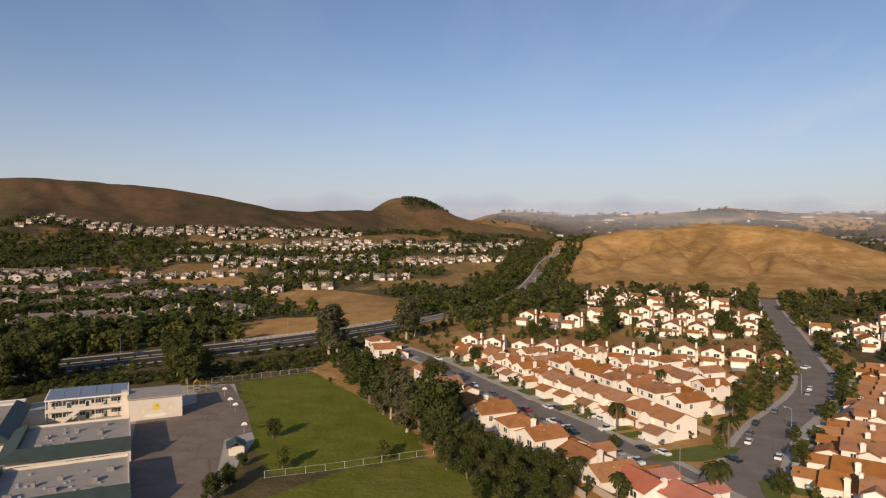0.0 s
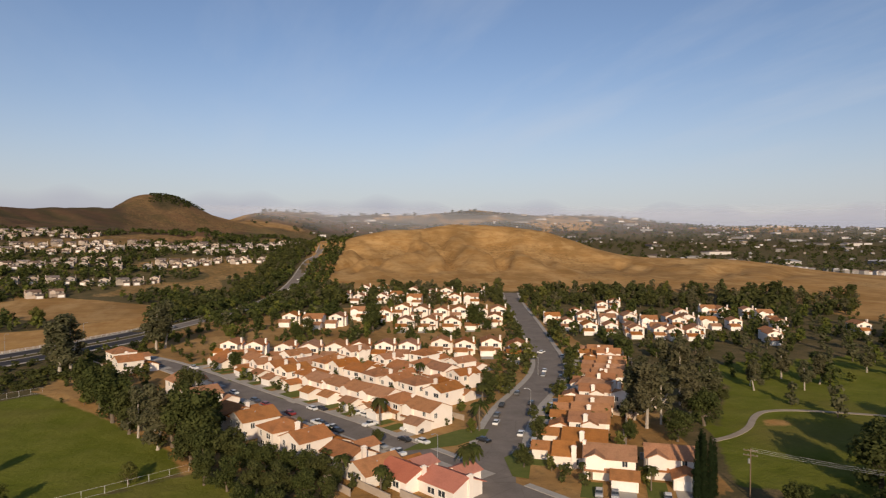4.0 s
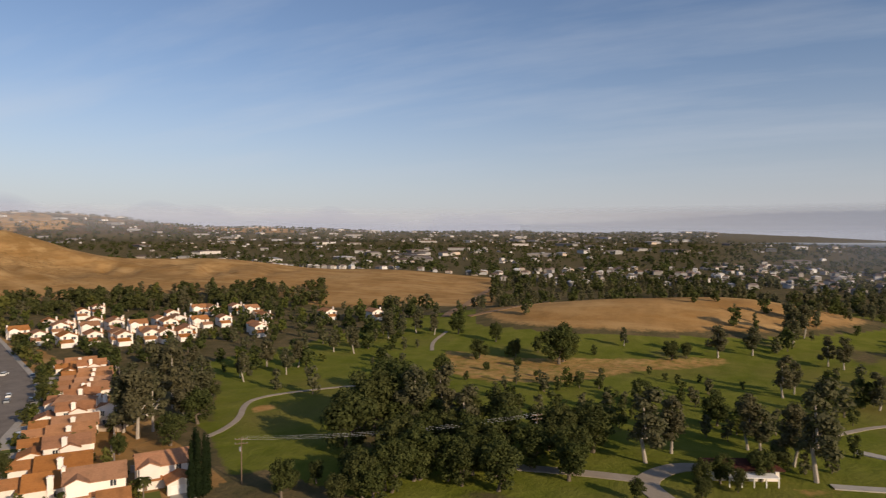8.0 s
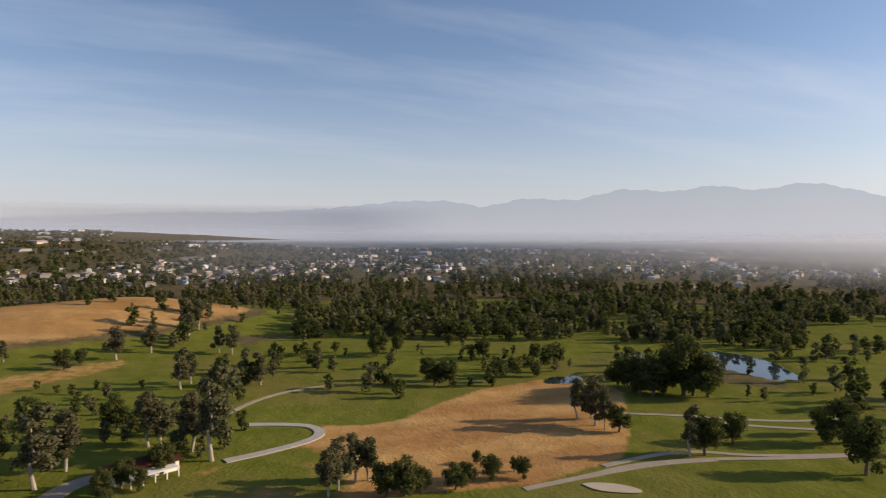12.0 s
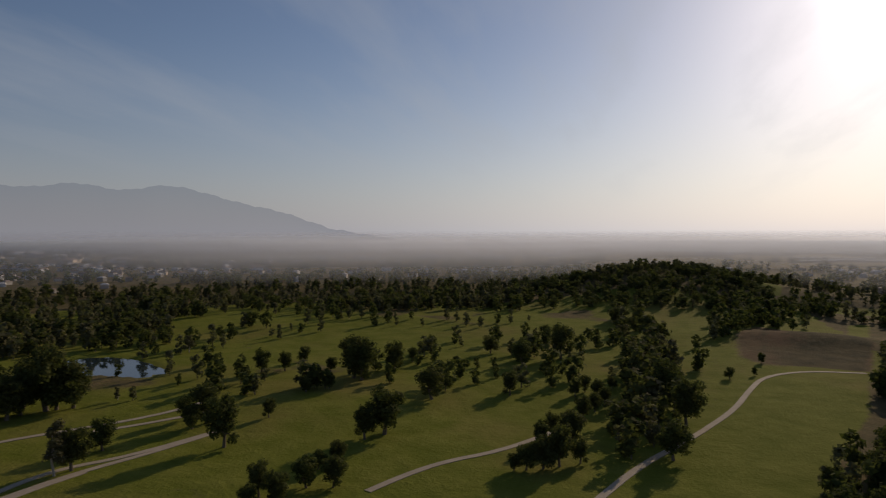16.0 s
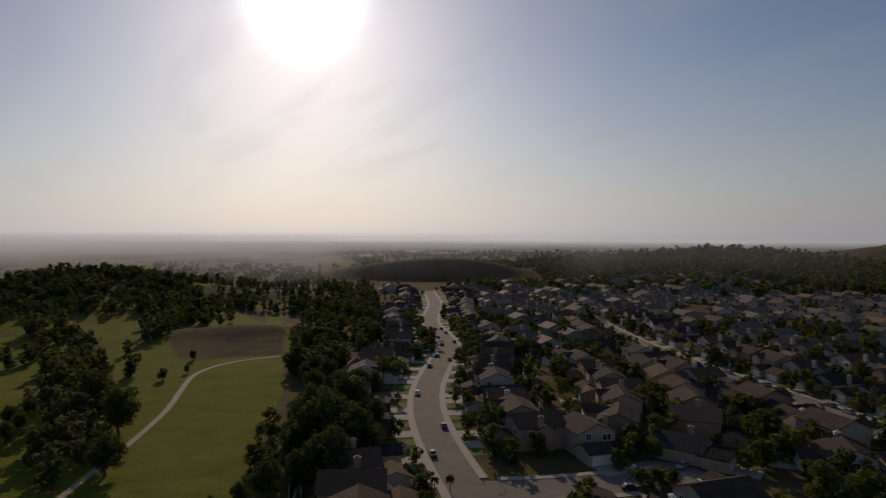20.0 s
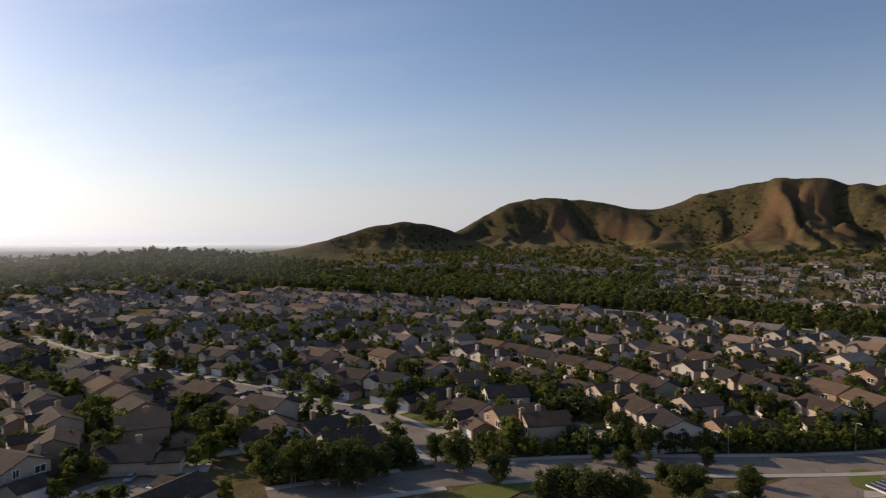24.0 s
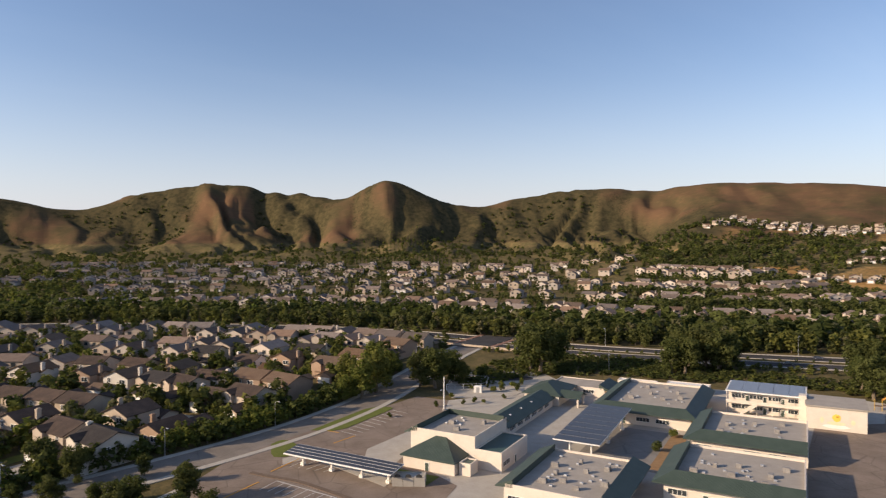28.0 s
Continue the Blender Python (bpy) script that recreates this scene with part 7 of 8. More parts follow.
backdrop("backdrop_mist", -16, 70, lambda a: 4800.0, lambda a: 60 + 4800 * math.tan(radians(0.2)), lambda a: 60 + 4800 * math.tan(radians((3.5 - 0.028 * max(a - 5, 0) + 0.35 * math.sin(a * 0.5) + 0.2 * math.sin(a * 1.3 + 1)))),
         hazy("mist", (0.47, 0.47, 0.54), (0.50, 0.50, 0.58), 1.0, 0.1, 0.0, True), "glowing sheet for the bank of pale mist behind the hills")


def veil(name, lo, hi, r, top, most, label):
    """An upright see-through sheet standing in for low haze, lit by the sun and the sky; thickest at the height of the
    eye, gone at its foot and top.
    """
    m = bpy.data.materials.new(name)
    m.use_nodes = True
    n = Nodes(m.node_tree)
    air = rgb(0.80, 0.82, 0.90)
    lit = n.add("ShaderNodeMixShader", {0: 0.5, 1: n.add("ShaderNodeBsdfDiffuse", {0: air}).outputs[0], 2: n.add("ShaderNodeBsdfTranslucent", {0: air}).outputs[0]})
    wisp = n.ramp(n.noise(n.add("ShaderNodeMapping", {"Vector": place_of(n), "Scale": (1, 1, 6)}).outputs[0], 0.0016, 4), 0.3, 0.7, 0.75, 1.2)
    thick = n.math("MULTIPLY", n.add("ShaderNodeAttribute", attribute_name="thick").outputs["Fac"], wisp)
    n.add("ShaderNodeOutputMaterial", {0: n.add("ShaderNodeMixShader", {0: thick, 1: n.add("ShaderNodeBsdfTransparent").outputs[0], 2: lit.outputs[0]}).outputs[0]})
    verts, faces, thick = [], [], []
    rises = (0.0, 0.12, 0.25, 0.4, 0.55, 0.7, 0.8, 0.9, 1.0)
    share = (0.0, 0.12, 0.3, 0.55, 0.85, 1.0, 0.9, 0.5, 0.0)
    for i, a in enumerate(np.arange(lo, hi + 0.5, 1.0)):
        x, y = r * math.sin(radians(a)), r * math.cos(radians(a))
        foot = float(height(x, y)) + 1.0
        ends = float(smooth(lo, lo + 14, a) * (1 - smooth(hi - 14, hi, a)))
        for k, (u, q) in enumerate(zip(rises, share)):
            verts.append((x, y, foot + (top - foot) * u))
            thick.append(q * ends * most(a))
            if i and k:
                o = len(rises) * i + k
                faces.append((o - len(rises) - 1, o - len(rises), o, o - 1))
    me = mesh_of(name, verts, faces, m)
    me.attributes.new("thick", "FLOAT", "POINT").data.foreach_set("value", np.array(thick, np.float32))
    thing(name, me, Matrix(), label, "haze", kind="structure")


# upright haze sheets, their density tuned by bearing to the camera's view
veil("backdrop_haze_plain", 84, 252, 740.0, 64.0, lambda a: (0.24 + 0.16 * float(smooth(112, 150, a)) + 0.20 * float(window(a, 148, 196, 20)) - 0.34 * float(window(a, 205, 221, 5))) * (1 - 0.7 * float(smooth(216, 230, a))), "see-through sheet standing in for low haze over the wooded plain")
veil("backdrop_haze_far_plain", 92, 242, 1330.0, 66.0, lambda a: (0.20 + 0.14 * float(smooth(112, 150, a)) + 0.16 * float(window(a, 165, 205, 20))) * (1 - 0.7 * float(smooth(210, 226, a))), "see-through sheet standing in for pale haze over the far plain")
veil("backdrop_haze_hills", -7, 116, 2750.0, 185.0, lambda a: 0.33 + 0.25 * float(smooth(60, 84, a)), "see-through sheet standing in for thin haze before the far hills")


# ---- the school ----
CAMPUS = pose(-130, 140, 0, 0, 0, 26)
ribbed, rn = principled("green_standing_seam")
seam = rn.add("ShaderNodeTexWave", {"Vector": rn.add("ShaderNodeTexCoord").outputs["Object"], "Scale": 0.55, "Distortion": 0.0}, bands_direction="DIAGONAL").outputs[1]
worn = rn.noise(place_of(rn), 0.4, 4)
into(rn, Base_Color=rn.mix(rn.ramp(worn, 0.3, 0.7), rgb(0.034, 0.052, 0.040), rgb(0.050, 0.070, 0.056)), Roughness=0.6)
bump(rn, rn.math("GREATER_THAN", seam, 0.85), 0.6, 0.06)
GREEN_ROOF = ribbed
CREAM = plain("cream_school_wall", (0.59, 0.51, 0.43), (0.68, 0.60, 0.51), 3.0, 0.85)
MURAL_YELLOW = plain("mural_yellow", (0.62, 0.46, 0.06), (0.72, 0.56, 0.12), 1.0, 0.8)
MURAL_PALE = plain("mural_pale_yellow", (0.66, 0.57, 0.36), (0.72, 0.64, 0.44), 1.0, 0.8)
MURAL_ORANGE = plain("mural_orange", (0.45, 0.20, 0.03), (0.55, 0.26, 0.05), 1.0, 0.8)
UNIT_PAINT = plain("rooftop_unit_paint", (0.17, 0.155, 0.145), (0.36, 0.335, 0.31), 0.8, 0.7)
PLAY_YELLOW = plain("play_yellow", (0.5, 0.30, 0.03), (0.6, 0.38, 0.05), 0.5, 0.5)
PAINT_LINE = plain("road_paint_white", (0.55, 0.54, 0.50), (0.68, 0.66, 0.62), 0.5, 0.8)
PAINT_YELLOW = plain("road_paint_orange", (0.50, 0.24, 0.04), (0.6, 0.32, 0.07), 0.5, 0.8)


def ring_at(x0, x1, y0, y1, z):
    return [(x0, y0, z), (x1, y0, z), (x1, y1, z), (x0, y1, z)]


def unit_mesh():
    """A rooftop air-conditioner on a curb, with a hood and a fan drum."""
    s = Shape().stack([ring_at(-1.0, 1.0, -0.7, 0.7, -0.2), ring_at(-1.0, 1.0, -0.7, 0.7, 0.3), ring_at(-0.9, 0.9, -0.62, 0.62, 0.3), ring_at(-0.9, 0.9, -0.62, 0.62, 1.25), ring_at(-0.8, 0.8, -0.55, 0.55, 1.33)])
    return s.mesh("rooftop_unit", UNIT_PAINT)


UNIT = unit_mesh()
HATCH = Shape().stack([ring_at(-0.35, 0.35, -0.35, 0.35, -0.1), ring_at(-0.35, 0.35, -0.35, 0.35, 0.25), ring_at(-0.25, 0.25, -0.25, 0.25, 0.4)]).mesh("roof_vent", METAL)
DOOR_GREEN = panelled((-0.6, -0.5, 0.5, 0.6), (0, 2.1, 2.2), {(1, 0)}, -0.08, -0.03, 0.05).mesh("door", [WHITE, GREEN_ROOF])
STRIP_WINDOW = panelled([-2.1, -2.0] + [v for k in range(1, 4) for v in (-2 + k - 0.04, -2 + k + 0.04)] + [2.0, 2.1], (-0.7, -0.6, 0.6, 0.7), {(1, 1), (3, 1), (5, 1), (7, 1)}, -0.08, 0.0, 0.05).mesh("window", [WHITE, GLASS])


def flat_block(label, x0, x1, y0, y1, h, parapet=0.8, slopes="", units=(), low=4.0, wall=CREAM, roof=ROOF_GREY, openings=""):
    """A flat-roofed building: walls, felt roof, parapet rim; slopes: sides (w e s n) that carry a sloped green roof out over the wall."""
    k = Kit("school_building", label, "school building", "school buildings")
    k.part("wall", Shape().box(x0, x1, y0, y1, -0.5, h - 0.35).mesh("wall", wall))
    k.part("flat_roof", Shape().box(x0 + 0.3, x1 - 0.3, y0 + 0.3, y1 - 0.3, h - 0.35, h - 0.1).mesh("flat_roof", roof))
    t = 0.28
    for side in "wesn":
        if side == "w":
            a, b, c, d = x0, x0 + t, y0, y1
        elif side == "e":
            a, b, c, d = x1 - t, x1, y0, y1
        elif side == "s":
            a, b, c, d = x0 + t, x1 - t, y0, y0 + t
        else:
            a, b, c, d = x0 + t, x1 - t, y1 - t, y1
        if side not in slopes:
            k.part("parapet", Shape().box(a, b, c, d, h - 0.35, h + parapet * 0.6).mesh("parapet", wall))
    out, up, inn = 2.2, 1.5, 3.4
    cx = {s: (out if s in slopes else 0) for s in "wesn"}
    X0, X1, Y0, Y1 = x0 - cx["w"], x1 + cx["e"], y0 - cx["s"], y1 + cx["n"]
    top, eave = h + up, low
    g = lambda s: inn if s in slopes else 0.0
    ix0, ix1, iy0, iy1 = X0 + g("w") * 1.25, X1 - g("e") * 1.25, Y0 + g("s") * 1.25, Y1 - g("n") * 1.25
    for side in slopes:
        if side == "w":
            lo, hi = [(X0, Y0), (X0, Y1)], [(ix0, iy0), (ix0, iy1)]
        elif side == "e":
            lo, hi = [(X1, Y1), (X1, Y0)], [(ix1, iy1), (ix1, iy0)]
        elif side == "s":
            lo, hi = [(X1, Y0), (X0, Y0)], [(ix1, iy0), (ix0, iy0)]
        else:
            lo, hi = [(X0, Y1), (X1, Y1)], [(ix0, iy1), (ix1, iy1)]
        under = [(*lo[0], eave), (*lo[1], eave), (*hi[1], h - 0.3), (*hi[0], h - 0.3)]
        over = [(*lo[0], eave + 0.25), (*lo[1], eave + 0.25), (*hi[1], top), (*hi[0], top)]
        k.part("green_roof", Shape().loft(under[::-1], over[::-1]).mesh("green_roof", GREEN_ROOF), label="dark green standing-seam metal roof slope")
    for i, (ux, uy) in enumerate(units):
        size = (0.95, 0.7, 0.85, 0.6)[i % 4]
        k.part("rooftop_unit", UNIT, pose(ux, uy, h - 0.1, 0, 0, (0, 90, 8)[i % 3]) @ Matrix.Diagonal((size, size, 0.8, 1)))
    rng = random.Random(int(x0 * 7 + y0))
    for _ in range(2 * len(units)):
        k.part("roof_vent", HATCH, pose(rng.uniform(x0 + 5, x1 - 4), rng.uniform(y0 + 4, y1 - 4), h - 0.1))
    for side in openings:
        span = (x1 - x0) if side in "sn" else (y1 - y0)
        for i in range(int(span // 6)):
            f = -span / 2 + 3 + i * 6
            mid = ((x0 + x1) / 2, (y0 + y1) / 2)
            if side == "s":
                at = (mid[0] + f, y0 - 0.03, 0)
            elif side == "n":
                at = (mid[0] + f, y1 + 0.03, 180)
            elif side == "w":
                at = (x0 - 0.03, mid[1] + f, -90)
            else:
                at = (x1 + 0.03, mid[1] + f, 90)
            if i % 3 == 1:
                k.part("door", DOOR_GREEN, pose(at[0], at[1], 0.05, 0, 0, at[2]))
            else:
                k.part("window", STRIP_WINDOW, pose(at[0], at[1], 1.9, 0, 0, at[2]))
    return k.stand(CAMPUS)


flat_block("tall cream school hall with flat grey roof and parapet", -38.5, -19.0, -32, -11.5, 7.6, 1.0, "wn", low=6.4, units=[(-31, -22), (-23, -18), (-27, -27)], openings="n")
flat_block("cream annexe of the school hall with dark flat roof", -18.98, -11.5, -32, -14.5, 4.8, 0.5, roof=GREEN_METAL, openings="e")
flat_block("small cream box at the hall's corner", -20.4, -17.2, -38.2, -34, 3.0, 0.4, roof=GREEN_METAL)
flat_block("cream classroom block with flat grey roof and rooftop units", -3.0, 21.0, -50, -21.5, 4.6, 0.7, "we", [(4, -44), (5, -38), (8, -42), (11, -34), (15, -30), (12, -45), (17, -40), (8, -28), (3, -33)], openings="sn")
flat_block("classroom block with green metal eaves and flat grey roof", 27.5, 56.0, -29, -2.5, 4.8, 0.9, "ws", [(33, -22), (37, -16), (41, -21), (42, -14), (49, -18), (48, -24), (52, -12)], openings="sne")
flat_block("second classroom block with green metal eaves and flat grey roof", 28.5, 56.5, 7.5, 35, 4.8, 0.9, "ws", [(35, 14), (36, 22), (41, 18), (43, 26), (49, 21), (50, 29)], openings="sne")
flat_block("long classroom block with green eaves behind the shade canopy", -4.0, 25.5, 27, 68, 4.8, 0.9, "wse", [(4, 42), (9, 50), (14, 44), (17, 55), (6, 60), (12, 62), (19, 48)], openings="sn")
flat_block("low white school outbuilding", -30, -9, 56, 70, 3.3, 0.3, "e", low=2.6, openings="s")
flat_block("low white modular classroom", -9, 5.5, 75.5, 80, 3.1, 0.15, roof=WHITE, openings="s")
flat_block("low white modular classroom", 9, 24.5, 78, 83, 3.1, 0.15, roof=WHITE, openings="s")


def entrance():
    """The lower hip-roofed lobby in front of the hall, and the long gabled wing."""
    k = Kit("school_lobby", "low cream lobby under a green hip roof", "school building", "school buildings")
    k.part("wall", Shape().box(-36.2, -21.0, -39.6, -32.02, -0.5, 3.1).mesh("wall", CREAM))
    x0, x1, y0, y1 = -36.9, -20.6, -40.2, -32.02
    k.part("roof", Shape().add([(x0, y0, 3.1), (x1, y0, 3.1), (x1, y1, 3.1), (x0, y1, 3.1), (x0, y0, 3.35), (x1, y0, 3.35), (x1, y1, 3.35), (x0, y1, 3.35), (-30.5, y1, 6.9), (-27.5, y1, 6.9)],
                               [(3, 2, 1, 0), (0, 1, 5, 4), (1, 2, 6, 5), (3, 0, 4, 7), (4, 5, 9, 8), (5, 6, 9), (7, 4, 8), (2, 3, 7, 8, 9, 6)]).mesh("roof", GREEN_ROOF))
    k.part("door", DOOR_GREEN, pose(-29, -39.66, 0.05))
    k.stand(CAMPUS)
    k = Kit("school_wing", "long low wing under a dark green gable roof", "school building", "school buildings")
    k.part("wall", Shape().gable_wall(-31, -22, -4, 36, -0.5, 3.2, 1.9, "y").mesh("wall", CREAM))
    k.part("roof", Shape().gable_roof(-31, -22, -4, 36, 3.2, 2.0, "y", 0.8).mesh("roof", GREEN_ROOF))
    for i in range(6):
        k.part("window", STRIP_WINDOW, pose(-21.97, 0 + i * 6, 1.8, 0, 0, 90))
    for i in range(3):
        k.part("roof_vent", HATCH, pose(-24.5, 4 + i * 9, 4.3))
    k.stand(CAMPUS)
    k = Kit("school_library", "broad hall under a dark green hip roof with a porch", "school building", "school buildings")
    k.part("wall", Shape().box(-33, -20, 37, 55, -0.5, 3.6).mesh("wall", CREAM))
    k.part("roof", Shape().hip_roof(-33, -20, 37, 55, 3.6, 3.0, 0.9).mesh("roof", GREEN_ROOF))
    k.part("porch_roof", Shape().gable_roof(-20, -13, 38, 45, 3.3, 1.6, "x", 0.5).mesh("porch_roof", GREEN_ROOF))
    for px, py in ((-13.6, 38.4), (-13.6, 44.6)):
        k.part("porch_post", Shape().box(px - 0.3, px + 0.3, py - 0.3, py + 0.3, -0.3, 3.1).mesh("porch_post", CREAM))
    for i in range(2):
        k.part("window", STRIP_WINDOW, pose(-19.97, 49 + i * 4.5, 1.9, 0, 0, 90))
    k.stand(CAMPUS)


entrance()


def two_storey():
    """The two-storey classrooms: deck and rail along the front, panels on the roof."""
    x0, x1, y0, y1 = 33.0, 56.2, 58.5, 73.0
    k = Kit("two_storey_classrooms", "cream two-storey modular classrooms with outdoor walkways", "school building", "school buildings")
    k.part("wall", Shape().box(x0, x1, y0, y1, -0.5, 7.2).mesh("wall", CREAM))
    k.part("roof", Shape().loft(ring_at(x0 - 0.8, x1 + 0.2, y0 - 2.4, y1 + 0.4, 7.2), ring_at(x0 - 0.8, x1 + 0.2, y0 - 2.4, y1 + 0.4, 7.6)).mesh("roof", WHITE))
    for i in range(5):
        a = x0 - 0.3 + i * 4.65
        k.part("roof_panel", Shape().box(a, a + 4.45, y0 - 2.0, y1, 7.62, 7.75).mesh("roof_panel", SOLAR_PALE), label="blue-grey roof panel")
    k.part("walkway", Shape().box(x0 - 0.6, x1, y0 - 2.2, y0 - 0.02, 3.35, 3.6).mesh("walkway", CONCRETE))
    k.part("rail_panel", Shape().box(x0 - 0.6, x1, y0 - 2.3, y0 - 2.2, 3.4, 4.6).mesh("rail_panel", CREAM))
    for i in range(6):
        k.part("post", Shape().box(x0 - 0.5 + i * 4.6, x0 - 0.3 + i * 4.6, y0 - 2.25, y0 - 2.05, -0.3, 7.2).mesh("post", CREAM))
    for z in (0, 3.6):
        for i in range(4):
            k.part("window", STRIP_WINDOW, pose(x0 + 3 + i * 5.6, y0 - 0.03, z + 1.9))
            k.part("door", DOOR_GREEN, pose(x0 + 5.8 + i * 5.3, y0 - 0.03, z + 0.05))
    tread = Shape().box(0, 0.32, y0 - 4.0, y0 - 2.35, 0, 0.2).mesh("step", CONCRETE)
    for i in range(16):
        k.part("step", tread, TRANS((x0 + 4 + i * 0.3, 0, i * 0.225)))
    for y in (y0 - 4.05, y0 - 2.32):
        k.part("stringer", Shape().loft([(x0 + 3.9, y - 0.05, -0.1), (x0 + 9.1, y - 0.05, 3.5), (x0 + 9.1, y + 0.02, 3.5), (x0 + 3.9, y + 0.02, -0.1)], [(x0 + 3.9, y - 0.05, 1.0), (x0 + 9.1, y - 0.05, 4.6), (x0 + 9.1, y + 0.02, 4.6), (x0 + 3.9, y + 0.02, 1.0)]).mesh("stringer", CREAM))
    k.stand(CAMPUS)
    k = Kit("mural_block", "cream two-storey block with a yellow mural and sloped grey roof", "school building", "school buildings")
    a0, a1, b0, b1 = 56.25, 72.2, 48.5, 63.5
    k.part("wall", Shape().box(a0, a1, b0, b1, -0.5, 6.9).mesh("wall", CREAM))
    k.part("roof", Shape().loft(ring_at(a0 - 0.4, a1 + 0.5, b0 - 0.5, b1 + 0.5, 6.9), ring_at(a0 - 0.4, a1 + 0.5, b0 - 0.5, b1 + 0.5, 7.3)).mesh("roof", ROOF_GREY))
    k.part("stair_tower", Shape().box(a0 - 2.2, a0 - 0.02, 55, 58.4, -0.5, 8.4).mesh("stair_tower", CREAM))
    rng = random.Random(3)
    for name, cx, cz, rx, rz, mat in (("mural_disc", 64.3, 4.0, 1.15, 1.15, MURAL_YELLOW), ("mural_patch", 60.4, 3.0, 0.5, 0.9, MURAL_PALE), ("mural_patch", 68.6, 3.0, 0.6, 0.8, MURAL_PALE),
                                      ("mural_wave", 64.2, 2.3, 2.4, 0.6, MURAL_PALE), ("mural_cloud", 64.2, 1.3, 3.6, 0.6, WHITE), ("mural_spot", 64.5, 4.3, 0.4, 0.25, MURAL_ORANGE)):
        ring = [(cx + rx * (1 + 0.12 * rng.uniform(-1, 1)) * math.cos(j * math.pi / 10), cz + rz * (1 + 0.12 * rng.uniform(-1, 1)) * math.sin(j * math.pi / 10)) for j in range(20)]
        deep = 0.012 if mat is WHITE else 0.02 if name != "mural_spot" else 0.035
        k.part(name, Shape().loft([(px, b0 + 0.01, pz) for px, pz in ring], [(px, b0 - deep, pz) for px, pz in ring]).mesh(name, mat))
    k.stand(CAMPUS)


SOLAR_PALE = plain("roof_panel_blue", (0.16, 0.18, 0.22), (0.22, 0.24, 0.28), 2.0, 0.35, relief=0.0)
two_storey()


def shade_canopy(name, label, x0, x1, y0, y1, z0, z1, rows, posts):
    """A sloped roof of solar panels on steel posts; it rises from z0 to z1 across y."""
    k = Kit(name, label, "solar canopy")
    for i in range(rows):
        a, b = y0 + i * (y1 - y0) / rows + 0.15, y0 + (i + 1) * (y1 - y0) / rows - 0.15
        za, zb = z0 + (z1 - z0) * (a - y0) / (y1 - y0), z0 + (z1 - z0) * (b - y0) / (y1 - y0)
        lo = [(x0, a, za), (x1, a, za), (x1, b, zb), (x0, b, zb)]
        k.part("solar_panel", Shape().loft(lo, [(px, py, pz + 0.08) for px, py, pz in lo]).mesh("solar_panel", SOLAR))
    edge = [(x0 - 0.1, y0 - 0.1, z0), (x1 + 0.1, y0 - 0.1, z0), (x1 + 0.1, y1 + 0.1, z1), (x0 - 0.1, y1 + 0.1, z1)]
    k.part("deck", Shape().loft([(px, py, pz - 0.28) for px, py, pz in edge], [(px, py, pz - 0.01) for px, py, pz in edge]).mesh("deck", WHITE))
    for px, py in posts:
        pz = z0 + (z1 - z0) * (py - y0) / (y1 - y0)
        k.part("post", Shape().stack([ring_at(px - 0.5, px + 0.5, py - 0.5, py + 0.5, -0.3), ring_at(px - 0.5, px + 0.5, py - 0.5, py + 0.5, 0.9), ring_at(px - 0.2, px + 0.2, py - 0.2, py + 0.2, 0.9),
                                      ring_at(px - 0.2, px + 0.2, py - 0.2, py + 0.2, pz - 0.9), ring_at(px - 0.9, px + 0.9, py - 0.2, py + 0.2, pz - 0.3)]).mesh("post", WHITE))
    k.stand(CAMPUS)


shade_canopy("shade_canopy", "big sloped solar canopy over the school court", -4.2, 8.5, -14, 22, 5.0, 6.4, 9, [(-0.5, -11), (5.5, -11), (-0.5, 4), (6, 4), (0, 19), (6.5, 19)])
shade_canopy("car_port", "long narrow solar carport in the school car park", -64, -30.5, -54.2, -48.4, 3.5, 4.3, 4, [(-60, -51.3), (-50.5, -51.3), (-41, -51.3), (-33, -51.3)])
COURT_GREY = asphalt("court_asphalt", (0.20, 0.182, 0.165), (0.27, 0.25, 0.225), 0.3)
PADS = [("court_paving", [(1, -12), (24, -14), (24, 22), (1, 22)], 0.07, COURT_GREY, "grey asphalt court under the canopy", "court"),
        ("planting_bed", [(20.5, -12), (25.5, -12), (25.5, 22), (21, 22)], 0.11, EARTH_BED, "bare brown planting bed beside the court", "planting bed"),
        ("lawn_strip", [(-33, -50), (-24, -48), (-24, -42), (-36, -42)], 0.13, LAWN, "small green lawn before the hall", "lawn")]
for name, outline, z, mat, label, cat in PADS:
    thing(name, slab(name, outline, z, mat, 0.06), CAMPUS, label, cat)
for outline, label in (([(-183, 66.9), (-185.4, 70.7), (-183.4, 72.5), (-176.7, 72.9), (-170.3, 73.3), (-170.2, 68.6), (-170.3, 65.4), (-172.6, 63)], "small green lawn at the end of the carport"), ([(-189, 82), (-196, 96), (-203, 111), (-198, 116.5), (-195.4, 114.8), (-189, 101), (-183, 88.6)], "strip of green lawn between the road and the parking bays")):
    thing("lawn_strip", slab("lawn_strip", rounded(outline + outline[:1], 1)[:-1], 0.13, LAWN, 0.06), Matrix(), label, "lawn")
BARE_KERB = plain("kerb_brown", (0.13, 0.09, 0.065), (0.19, 0.14, 0.10), 1.0, 0.95)
